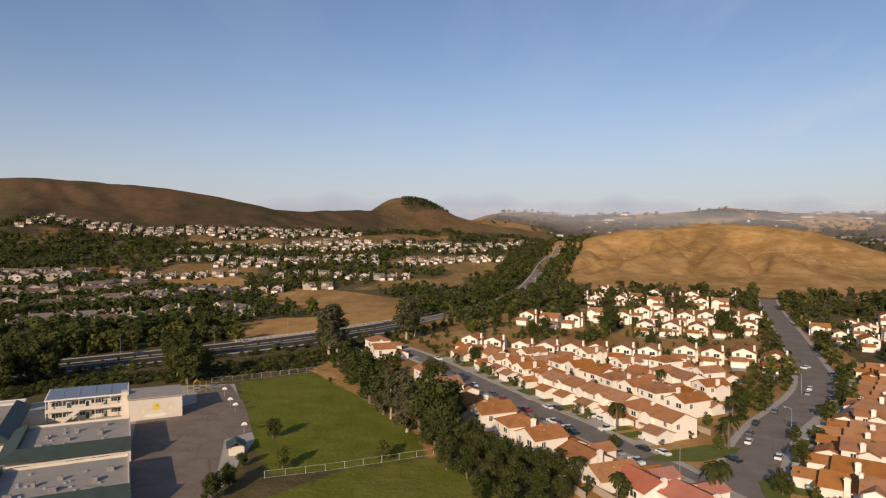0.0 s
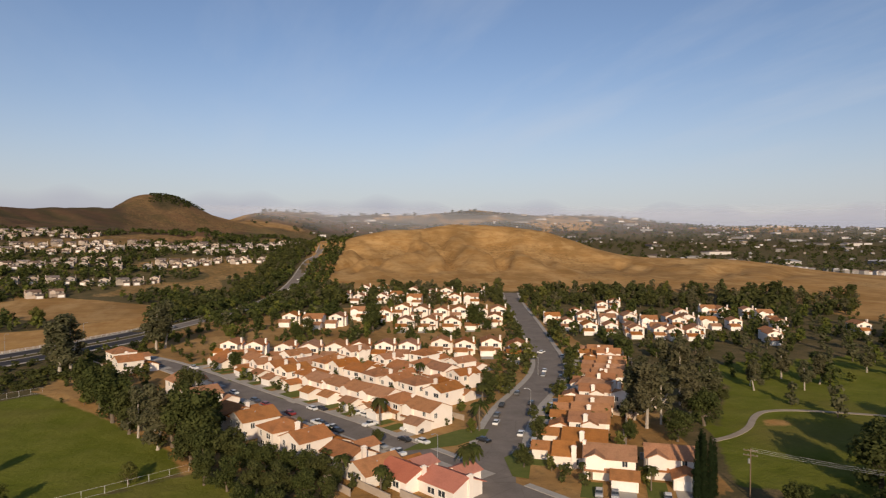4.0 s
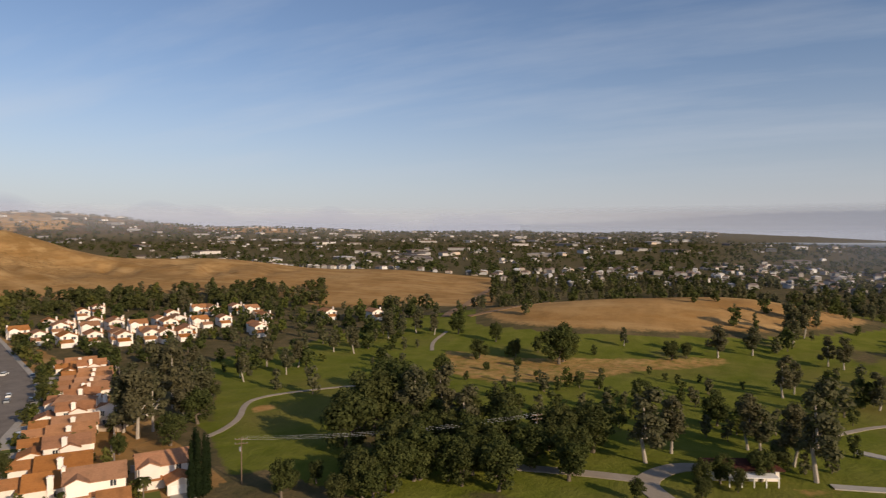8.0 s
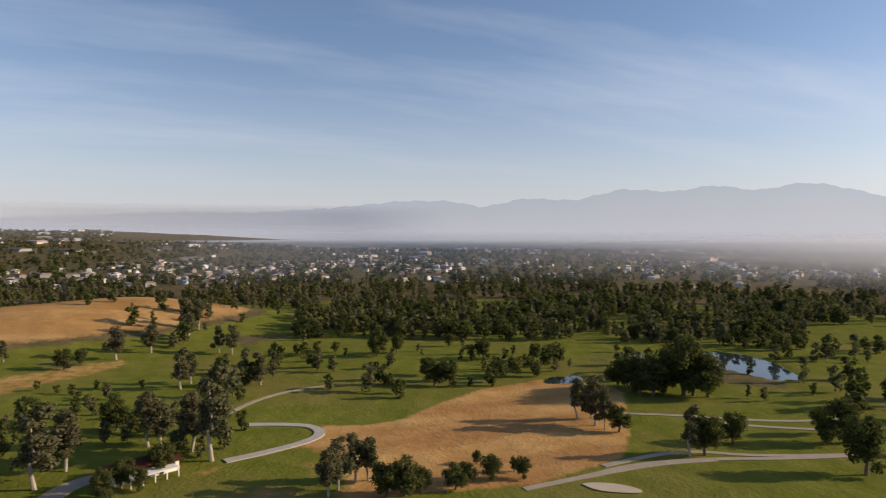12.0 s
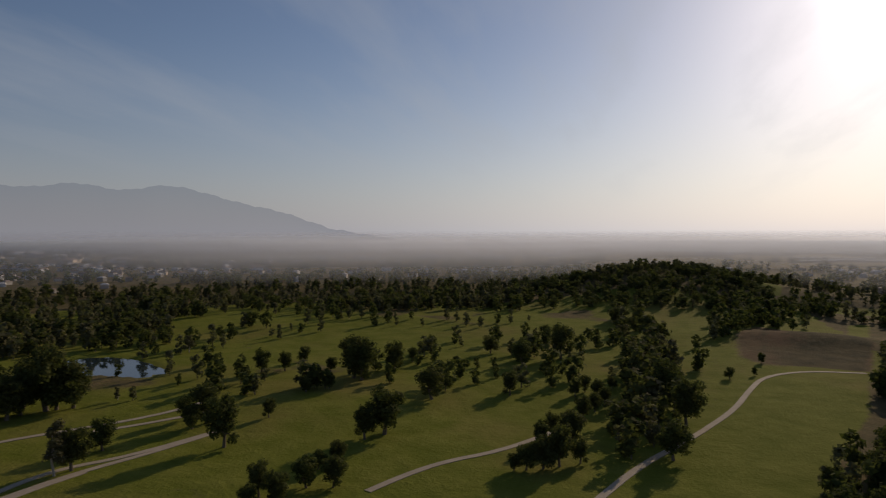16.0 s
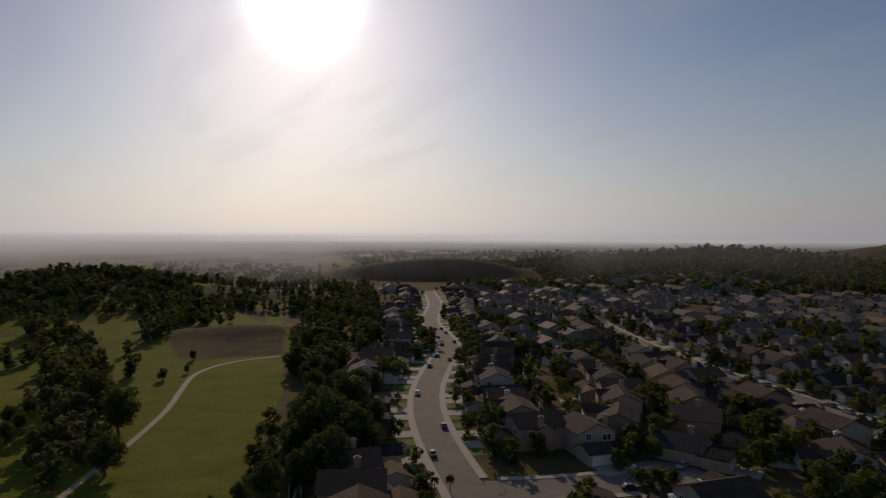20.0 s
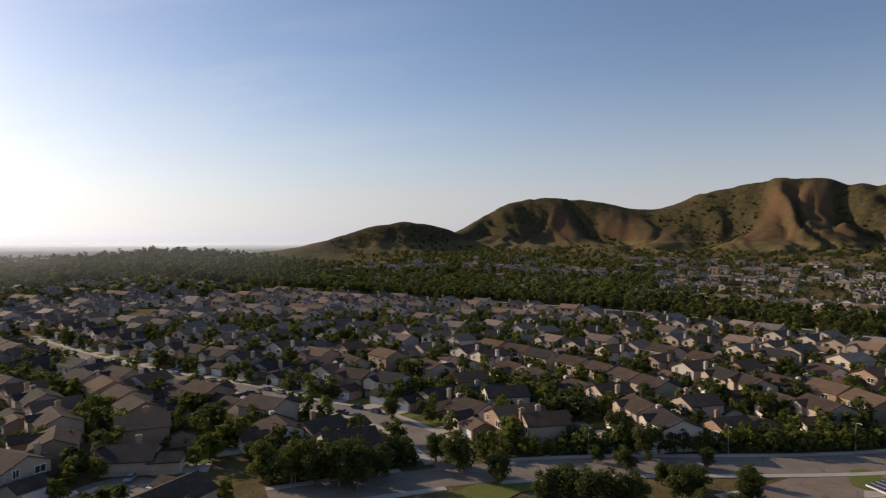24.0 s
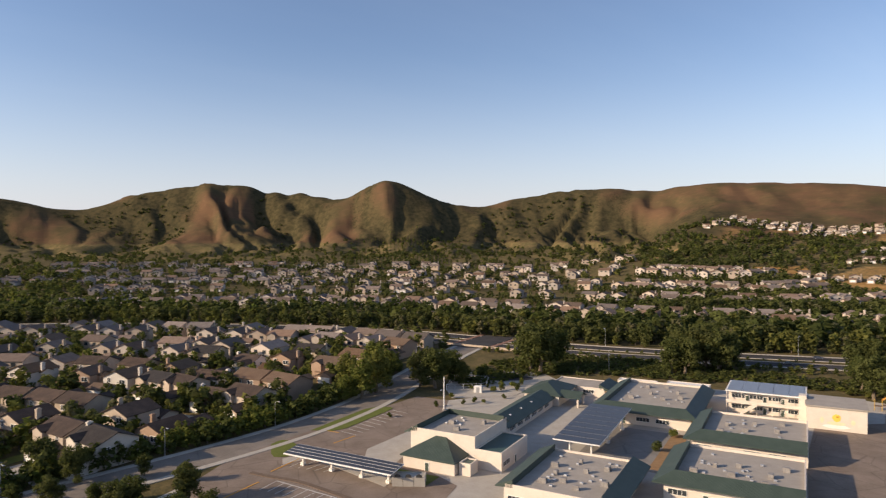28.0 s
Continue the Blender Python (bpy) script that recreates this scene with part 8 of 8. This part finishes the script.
for outline, label in (([(-162.9, 87.5), (-172.1, 110.2), (-176, 119), (-168, 112), (-157, 99.9), (-154.1, 95.6), (-145.5, 84.7), (-151.3, 79.6)], "pale concrete apron before the school hall"),
                       ([(-169.4, 65), (-169.3, 72.3), (-157.1, 75.9), (-143.6, 81.9), (-137.9, 81.9), (-135.7, 77.4), (-144.2, 75.8), (-153.3, 74), (-165.1, 71), (-165.2, 63.4)], "pale concrete walk beside the carport"),
                       ([(-195.8, 140.9), (-208, 146.9), (-222, 160), (-229, 172), (-222, 190), (-208.8, 199.2), (-195.4, 194.4), (-189.6, 176), (-185, 161.4), (-188.4, 153.7)], "pale concrete service yard behind the school")):
    thing("pavement_apron", slab("pavement_apron", outline, 0.105, CONCRETE, 0.03), Matrix(), label, "pavement", kind="structure")
thing("round_plot", slab("round_plot", [(-211 + 9 * math.cos(j * math.pi / 12) - 2.5 * math.sin(j * math.pi / 12), 180 + 5.5 * math.sin(j * math.pi / 12) + 7 * math.cos(j * math.pi / 12)) for j in range(24)], 0.15, BOULEVARD, 0.04), Matrix(), "round dark asphalt plot in the service yard", "yard")
thing("trim_planted_kerb", ribbon("trim_planted_kerb", rounded([(-164, 54.5), (-159.5, 56.7), (-155.1, 59.5), (-150.8, 62.2), (-142.2, 64.9), (-132, 68)]), 0.7, 0.22, BARE_KERB, 0, 0.2), Matrix(), "dry brown planted strip between rows of parking bays", "kerb", kind="structure")
thing("lawn_verge", slab("lawn_verge", [(-144, -33), (-155, -25), (-159, -15), (-163, -5), (-159, -2), (-152, -14), (-141, -20)], 0.12, LAWN, 0.05), Matrix(), "green verge lawn beside the road bend", "lawn")
# parking bays and lane lines
STROKE = Shape().box(-0.08, 0.08, 0, 1, 0.13, 0.142).mesh("parking_line", PAINT_LINE)


def bays(count, a0, b0, a1, b1):
    """Painted lines side by side, the first from a0 to b0 and the last from a1 to b1."""
    for i in range(count):
        f = i / (count - 1)
        p, q = Vector(a0).lerp(Vector(a1), f), Vector(b0).lerp(Vector(b1), f)
        m = pose(p.x, p.y, 0, 0, 0, math.degrees(math.atan2(q.y - p.y, q.x - p.x)) - 90) @ Matrix.Diagonal((1, (q - p).length, 1, 1))
        thing("parking_line", STROKE, m, "white painted parking line on worn asphalt", "parking line", "parking lines")


bays(10, (-182.4, 89.1), (-176, 91.1), (-194.8, 114.3), (-188, 116.3))
bays(6, (-167.3, 68.7), (-164.1, 62.7), (-154.4, 75.4), (-153.5, 69.7))
bays(9, (-154.5, 57.8), (-151.5, 52.5), (-134.9, 65.6), (-133, 60.2))
bays(2, (-154.5, 57.9), (-134.9, 65.7), (-154.45, 57.8), (-134.85, 65.6))
LANES = [(-161.7, 59), (-166.7, 68.8), (-173.3, 82), (-175.9, 90.3), (-181.8, 87.9), (-186.6, 85.4), (-151.3, 43.6), (-156.5, 54)]
for (ax, ay), (bx, by) in zip(LANES[::2], LANES[1::2]):
    l, turn = math.hypot(bx - ax, by - ay), math.degrees(math.atan2(by - ay, bx - ax)) - 90
    thing("lane_marking", Shape().box(-0.22, 0.22, -l / 2, l / 2, 0.1, 0.135).mesh("lane_marking", PAINT_YELLOW), pose((ax + bx) / 2, (ay + by) / 2, 0, 0, 0, turn), "orange painted lane line on worn asphalt", "road marking")


def hoop(x, y, turn):
    k = Kit("basketball_hoop", "white fan backboard on a steel pole", "basketball hoop", "hoops on the school court")
    k.part("pole", Shape().tube((0, 0, -0.3), (0, 0, 2.7), 0.08, 0.07).tube((0, 0, 2.7), (0, -0.9, 3.2), 0.06, 0.06).mesh("pole", METAL))
    ring = [(0.9 * math.cos(j * math.pi / 8), 2.75 + 0.95 * math.sin(j * math.pi / 8)) for j in range(9)]
    k.part("backboard", Shape().loft([(px, -0.95, pz) for px, pz in ring], [(px, -1.02, pz) for px, pz in ring]).mesh("backboard", WHITE))
    k.part("rim", Shape().stack([[(0.23 * math.cos(j * math.pi / 5), -1.3 + 0.23 * math.sin(j * math.pi / 5), z) for j in range(10)] for z in (2.98, 3.02)]).mesh("rim", MURAL_ORANGE))
    k.stand(pose(x, y, 0.08, 0, 0, turn))


for x, y in ((-81, 241), (-74, 226), (-70, 219), (-60, 196)):
    hoop(x, y, 20)


def play_frame():
    k = Kit("play_structure", "yellow and brown climbing frame in the school yard", "play structure")
    for px in (0, 2.2, 4.4, 6.6):
        for py in (0, 2.2):
            k.part("post", Shape().tube((px, py, -0.3), (px, py, 3.6), 0.09, 0.09).mesh("post", PLAY_YELLOW))
    for px, z in ((0, 1.4), (2.2, 1.8), (4.4, 1.4)):
        k.part("deck", Shape().box(px, px + 2.2, 0, 2.2, z, z + 0.12).mesh("deck", WOOD))
    k.part("slide", Shape().loft([(6.7, 0.6, 1.4), (6.7, 1.6, 1.4), (9.4, 1.6, 0.1), (9.4, 0.6, 0.1)], [(6.7, 0.6, 1.5), (6.7, 1.6, 1.5), (9.4, 1.6, 0.2), (9.4, 0.6, 0.2)]).mesh("slide", PLAY_YELLOW))
    k.part("canopy", Shape().gable_roof(2.2, 4.4, 0, 2.2, 3.6, 0.8, "y", 0.1).mesh("canopy", MURAL_ORANGE))
    k.stand(pose(-97, 247, 0, 0, 0, 20))


play_frame()
k = Kit("bin_enclosure", "grey block enclosure with three dark arched openings beside the carport", "enclosure")
for a, b, c, d in ((-4.0, -3.8, -2, 2), (3.8, 4.0, -2, 2), (-3.8, 3.8, 1.8, 2.0), (-3.8, -1.35, -2.0, -1.82), (-1.25, 1.25, -2.0, -1.82), (1.35, 3.8, -2.0, -1.82)):
    k.part("panel", Shape().box(a, b, c, d, -0.2, 2.3).mesh("panel", CONCRETE))
k.part("roof", Shape().box(-3.8, 3.8, -1.8, 1.8, 1.9, 2.05).mesh("roof", CONCRETE))
ARCH = [(0.8 * math.cos(j * math.pi / 8), 2.3 + 0.75 * math.sin(j * math.pi / 8)) for j in range(9)]
# solid dark half-discs put in for the shade of the openings
for x in (-2.6, 0, 2.6):
    k.part("arch", Shape().loft([(x + px, -1.8, pz) for px, pz in ARCH], [(x + px, -2.05, pz) for px, pz in ARCH]).mesh("arch", DARK), label="solid dark half-disc standing in for an arched opening")
k.stand(pose(-134, 83.4, 0, 0, 0, 52))
k = Kit("storage_box", "white steel storage container in the back yard", "container")
k.part("body", Shape().stack([ring_at(-1.5, 1.5, -1.1, 1.1, -0.1), ring_at(-1.5, 1.5, -1.1, 1.1, 2.3), ring_at(-1.4, 1.4, -1.0, 1.0, 2.45)]).mesh("body", WHITE))
k.part("door", Shape().box(-0.6, 0.6, -1.16, -1.1, 0.05, 2.1).mesh("door", METAL))
k.stand(pose(-197.5, 154.5, 0.1, 0, 0, 40))
k = Kit("mast", "tall white mast beside the school hall", "mast")
k.part("pole", Shape().tube((0, 0, 0.3), (0, 0, 11.5), 0.22, 0.16, 10).mesh("pole", WHITE))
k.part("base", Shape().box(-0.5, 0.5, -0.5, 0.5, -0.3, 0.35).mesh("base", CONCRETE))
k.stand(pose(-184.6, 129.4, 0.05))
for x, y, h, kind in ((-118.6, 165.7, 3.2, "b"), (-113.3, 151.4, 3.4, "b"), (-108.2, 166.7, 3.0, "b"), (-98.5, 173.2, 3.0, "b"), (-194.1, 163.5, 4.0, "s"), (-196.7, 176, 3.2, "s"), (-186.3, 144.1, 2.2, "b"), (-190, 168, 3.4, "o"), (-201, 162, 2.0, "b")):
    plant(x, y, h, kind)
k = Kit("garden_hut", "small open shelter with a green metal roof", "hut")
k.part("wall", Shape().box(-2, 2, -2.6, 2.6, -0.3, 2.4).mesh("wall", CREAM))
k.part("roof", Shape().gable_roof(-2, 2, -2.6, 2.6, 2.4, 1.1, "y", 0.6).mesh("roof", GREEN_ROOF))
k.stand(pose(-57, 179, 0, 0, 0, 20))


# ---- cars ----
def car_paint(name, c):
    m, n = principled(name)
    at = n.add("ShaderNodeTexCoord").outputs["Object"]
    into(n, Base_Color=n.mix(n.ramp(n.noise(at, 2.5), 0.35, 0.7), rgb(*c), rgb(*[v * 0.88 for v in c])), Roughness=0.28, Metallic=0.0)
    n.shader.inputs["Coat Weight"].default_value = 0.5
    return m


WHEEL = Shape().tube((-0.11, 0, 0), (0.11, 0, 0), 0.33, 0.33, 12).mesh("wheel", RUBBER)
RIM = Shape().tube((-0.02, 0, 0), (0.02, 0, 0), 0.2, 0.18, 8).mesh("rim", METAL)


def car_kit(colour, word, kind="car"):
    """Built nose to -y: tub, glasshouse, roof, four wheels."""
    paint = car_paint(word + "_car_paint", colour)
    label = {"car": word + " saloon car parked on the asphalt", "van": word + " van parked at the kerb", "pickup": word + " pickup truck parked on a driveway"}[kind]
    k = Kit("car", label, "car", "parked cars")
    l, w, h = {"car": (4.6, 1.8, 1.45), "van": (5.2, 1.95, 2.1), "pickup": (5.4, 1.9, 1.8)}[kind]
    a, b = -l / 2, l / 2
    r = lambda x, y0, y1, z: [(-x, y0, z), (x, y0, z), (x, y1, z), (-x, y1, z)]
    belt = 0.95 if kind == "car" else 1.1
    tub = Shape().stack([r(w * 0.44, a + 0.15, b - 0.15, 0.22), r(w * 0.5, a + 0.03, b - 0.05, 0.42), r(w * 0.5, a, b, 0.62), r(w * 0.485, a + 0.1, b - 0.05, belt - 0.12), r(w * 0.46, a + 0.25, b - 0.12, belt)])
    k.part("body", tub.mesh("body", paint))
    c0, c1 = {"car": (a + 1.15, b - 0.55), "van": (a + 0.75, b - 0.1), "pickup": (a + 1.5, a + 3.3)}[kind]
    k.part("glasshouse", Shape().stack([r(w * 0.455, c0, c1, belt - 0.02), r(w * 0.40, c0 + 0.55, c1 - (0.5 if kind == "car" else 0.15), h - 0.06)]).mesh("glasshouse", GLASS))
    k.part("roof", Shape().stack([r(w * 0.405, c0 + 0.52, c1 - (0.47 if kind == "car" else 0.12), h - 0.07), r(w * 0.36, c0 + 0.65, c1 - (0.6 if kind == "car" else 0.25), h)]).mesh("roof", paint))
    for x in (-w * 0.45, w * 0.45):
        for y in (a + 0.85, b - 0.9):
            wheel = k.part("wheel", WHEEL, pose(x, y, 0.33))
            k.part("rim", RIM, pose(math.copysign(0.105, x), 0, 0), wheel)
    return k


CARS = [car_kit((0.72, 0.72, 0.70), "white"), car_kit((0.70, 0.70, 0.68), "white", "pickup"), car_kit((0.02, 0.02, 0.022), "black"), car_kit((0.30, 0.31, 0.32), "silver"),
        car_kit((0.06, 0.07, 0.10), "dark_blue".replace("_", " ")), car_kit((0.12, 0.12, 0.12), "grey"), car_kit((0.25, 0.03, 0.025), "dark red")]
VAN = car_kit((0.74, 0.74, 0.72), "white", "van")
WHITE_CAR, PICKUP, BLACK_CAR, SILVER_CAR, _, GREY_CAR, _ = CARS
valet = random.Random(5)


def park(kit, x, y, bearing):
    kit.stand(pose(x, y, float(height(x, y)) + 0.07, 0, 0, turn_to(bearing)))


for kit, x, y, bearing in ((WHITE_CAR, -128, -116, 305), (PICKUP, -137, -99, 100), (SILVER_CAR, -140.5, -109, 75), (BLACK_CAR, -118, -106, 298)):
    park(kit, x, y, bearing)
ALONG_A, ACROSS_A, ALONG_B = 155, 247, 35
for x, y in [(60.6, 177.8), (51.6, 210.9)]:
    park(WHITE_CAR, x, y, ALONG_A)
for x, y in [(36.5, 205.9), (39.6, 223.9), (39.5, 196.9), (77.6, 172.7)]:
    park(BLACK_CAR, x, y, ALONG_A)
for x, y in [(60.6, 191.8), (49.6, 213.9), (50.6, 199.9)]:
    park(PICKUP, x, y, ACROSS_A)
for x, y in [(62.6, 189.8), (113.9, 230.6), (137.1, 270.5), (164.3, 294.3)]:
    park(WHITE_CAR, x, y, ACROSS_A)
for x, y in [(63.6, 187.8), (112.9, 220.5), (92.7, 195.7)]:
    park(GREY_CAR, x, y, ALONG_B)
for x, y in [(99.8, 206.6), (110.9, 205.5), (143.1, 239.3)]:
    park(BLACK_CAR, x, y, ALONG_B)
for x, y in [(88.7, 187.7), (90.7, 174.6), (164.3, 294.3), (143.2, 253.3), (115.9, 200.5)]:
    park(WHITE_CAR, x, y, ALONG_B)
for x, y in [(138.1, 245.4), (168.3, 280.2)]:
    park(SILVER_CAR, x, y, ALONG_B)
for x, y in [(89.7, 164.6)]:
    park(VAN, x, y, ALONG_B)
for x, y in [(86.6, 127.6), (89.6, 125.6), (99.6, 119.5)]:
    park(valet.choice(CARS[:1] + CARS[3:4]), x, y, 215)
for line, half, chance, step in ((STREET_A[8:], 4.3, 0.22, 8.0), (SOUTH_STREET[4:], 3.6, 0.24, 8.5), (WEST_STREET[2:30], 3.9, 0.35, 8.0)):
    for s in (-1, 1):
        for x, y, b in along(line, step, s * half, 4):
            if valet.random() < chance and math.hypot(x, y) < 420:
                park(valet.choice(CARS), x, y, b if s > 0 else b + 180)
for x, y, b in along(BOULEVARD_LINE[40:53], 41.0, 8, 14) + along(BOULEVARD_LINE[40:53], 57.0, -11, 30) + along(UPPER, 66.0, 3, 20):
    park(valet.choice(CARS), x, y, b)

# ---- poles, lamps, fences ----
CABLE = plain("cable", (0.62, 0.61, 0.60), (0.70, 0.69, 0.68), 1.0, 0.8, relief=0.0)


def utility_pole(x, y, h, bearing):
    k = Kit("utility_pole", "weathered wooden power pole with a crossarm", "power pole", "power poles by the golf course")
    k.part("pole", Shape().tube((0, 0, -0.6), (0, 0, h), 0.17, 0.12, 8).mesh("pole", WOOD))
    for z in (h - 0.5, h - 1.6):
        k.part("crossarm", Shape().box(-1.5, 1.5, -0.07, 0.07, z - 0.08, z + 0.08).mesh("crossarm", WOOD))
        for u in (-1.35, -0.5, 0.5, 1.35):
            k.part("insulator", Shape().tube((u, 0, z + 0.08), (u, 0, z + 0.3), 0.06, 0.05, 6).mesh("insulator", METAL))
    k.part("transformer", Shape().tube((0.3, 0, h - 3.4), (0.3, 0, h - 2.4), 0.26, 0.26, 10).mesh("transformer", METAL))
    k.stand(pose(x, y, float(height(x, y)), 0, 0, turn_to(bearing)))


POLES = [(118, 114, 11.5), (169, 56.5, 12.0), (236, -12, 11.0)]
for x, y, h in POLES[:2]:
    utility_pole(x, y, h, 46)


def wires(a, b):
    """Four slack wires from pole to pole."""
    (x0, y0, h0), (x1, y1, h1) = a, b
    t = Vector((x1 - x0, y1 - y0)).normalized()
    for u in (-1.35, 0.0, 1.35):
        s = Shape()
        pts = []
        for i in range(13):
            f = i / 12
            z = (float(height(x0, y0)) + h0) * (1 - f) + (float(height(x1, y1)) + h1) * f - 0.2 - 4 * 1.6 * f * (1 - f)
            pts.append((x0 + (x1 - x0) * f - t.y * u, y0 + (y1 - y0) * f + t.x * u, z))
        ring = lambda p: [(p[0], p[1], p[2] + 0.011), (p[0] - t.y * 0.009, p[1] + t.x * 0.009, p[2] - 0.006), (p[0] + t.y * 0.009, p[1] - t.x * 0.009, p[2] - 0.006)]
        s.stack([ring(p) for p in pts])
        thing("power_line", s.mesh("power_line", CABLE), Matrix(), "thin slack power line between wooden poles", "power line", "power lines")


wires(POLES[0], POLES[1])


def lamp_kit(h, arm):
    k = Kit("street_lamp", "grey steel street lamp with a curved arm", "street lamp", "street lamps")
    pole = Shape().tube((0, 0, -0.3), (0, 0, 0.8), 0.16, 0.13).tube((0, 0, 0.8), (0, 0, h), 0.1, 0.07)
    k.part("pole", pole.mesh("pole", METAL))
    k.part("arm", Shape().tube((0, 0, h - 0.1), (0, -arm * 0.5, h + 0.45), 0.055, 0.05, 6).tube((0, -arm * 0.5, h + 0.45), (0, -arm, h + 0.5), 0.05, 0.05, 6).mesh("arm", METAL))
    k.part("lamp_head", Shape().stack([ring_at(-0.16, 0.16, -arm - 0.6, -arm + 0.05, h + 0.38), ring_at(-0.14, 0.14, -arm - 0.55, -arm, h + 0.56)]).mesh("lamp_head", METAL))
    return k


LAMP, TALL_LAMP = lamp_kit(7.5, 1.6), lamp_kit(9.5, 2.4)
for x, y, b in (*[(x, y, 247) for x, y in [(59, 161), (76, 243)]], *[(x, y, 305) for x, y in [(137, 248), (106, 197)]]):
    LAMP.stand(pose(x, y, 0, 0, 0, turn_to(b)))
for x, y, b in along(BOULEVARD_LINE[30:54], 48.0, -18.5, 10):
    TALL_LAMP.stand(pose(x, y, float(height(x, y)), 0, 0, turn_to(b + 90)))
for x, y, b in along(SCHOOL_ROAD[6:], 38.0, 9.3, 6):
    LAMP.stand(pose(x, y, 0, 0, 0, turn_to(b - 90)))
for x, y in [(-176, 123), (-192, 223)]:
    TALL_LAMP.stand(pose(x, y, 0, 0, 0, 40))
for x, y, b in along(SOUTH_STREET[6:40], 52.0, 8.6, 20):
    LAMP.stand(pose(x, y, 0, 0, 0, turn_to(b - 90)))


def rail_fence(line, label, step, h, rails, mat, post=0.09, rail=0.05, solid=False):
    """Posts, and rails from one to the next, along a line."""
    k = Kit("fence", label, "fence")
    pts = [(x, y, float(height(x, y))) for x, y, _ in along(line, step)]
    pm = Shape().box(-post, post, -post, post, -0.4, h).mesh("post", mat)
    for x, y, z in pts:
        k.part("post", pm, TRANS((x, y, z)))
    for (x0, y0, z0), (x1, y1, z1) in zip(pts, pts[1:]):
        for f in rails:
            k.part("rail", Shape().tube((x0, y0, z0 + h * f), (x1, y1, z1 + h * f), rail, rail, 4).mesh("rail", mat))
    k.stand(Matrix())


rail_fence(rounded([(-116, 364), (-87, 392), (-67, 415), (-48, 439), (-26, 469), (3, 518)]), "white three-rail fence along the boulevard", 4.0, 1.4, (0.35, 0.65, 0.95), WHITE, 0.1, 0.07)
rail_fence([(-44, 160), (-32, 164), (-16, 171), (1, 179)], "grey chain-link fence across the school field", 5.0, 1.8, (0.05, 0.98), CABLE, 0.03, 0.02)
rail_fence([(-56, 286), (-84, 268), (-96, 262)], "grey chain-link fence behind the court", 4.0, 2.2, (0.05, 0.98), CABLE, 0.03, 0.02)
rail_fence([(-208, 146.9), (-200.3, 160.6), (-209.8, 169.7), (-220.8, 160.3), (-208, 146.9)], "grey chain-link fence round the service yard", 3.4, 2.2, (0.05, 0.5, 0.98), CABLE, 0.05, 0.035)
for name, line, side, lbl in (("wall_boulevard", BOULEVARD_LINE[4:36], 19.5, "long tan block wall beside the boulevard"),):
    thing(name, ribbon(name, line, 0.12, 1.3, STUCCO_TAN, side, 1.6), Matrix(), lbl, "wall", kind="structure")
thing("wall_golf", ribbon("wall_golf", SOUTH_STREET[5:44], 0.12, 1.5, STUCCO_TAN, -41.0, 2.0), Matrix(), "pale garden wall between houses and golf course", "wall", kind="structure")

# ---- clubhouse and bunkers ----
k = Kit("clubhouse", "low white clubhouse with a dark red tile roof", "clubhouse")
k.part("wall", Shape().box(-8, 8, -3.5, 3.5, -0.8, 2.8).mesh("wall", STUCCO))
k.part("roof", Shape().hip_roof(-8, 8, -3.5, 3.5, 2.8, 1.6, 1.0).mesh("roof", BROWN_RED))
k.part("veranda_roof", Shape().loft(ring_at(-6, 6, -8, -4.6, 2.3), ring_at(-6, 6, -8, -4.6, 2.5)).mesh("veranda_roof", WHITE))
for i in range(5):
    k.part("post", Shape().box(-5.8 + i * 2.9 - 0.12, -5.8 + i * 2.9 + 0.12, -7.9, -7.66, -0.8, 2.3).mesh("post", WHITE))
for i in range(4):
    k.part("window", WIDE_WINDOW, pose(-5.8 + i * 3.9, -3.53, 1.6))
k.part("door", FRONT_DOOR, pose(0.1, -3.53, 0.05))
k.stand(pose(179, 6.5, float(height(179, 6.5)), 0, 0, turn_to(245)))
for line in ([(130, -91), (130, -94), (127, -99), (122, -102), (120, -101), (121, -98), (125, -92)], [(213.5, -5), (219.5, -13), (213.5, -16), (208.5, -10)]):
    zz = max(float(height(px, py)) for px, py in line)
    thing("bunker", slab("bunker", rounded(line + line[:1], 2)[:-1], zz + 0.12, SAND, 0.12), Matrix(), "pale sand bunker in the fairway", "bunker", "bunkers on the golf course")
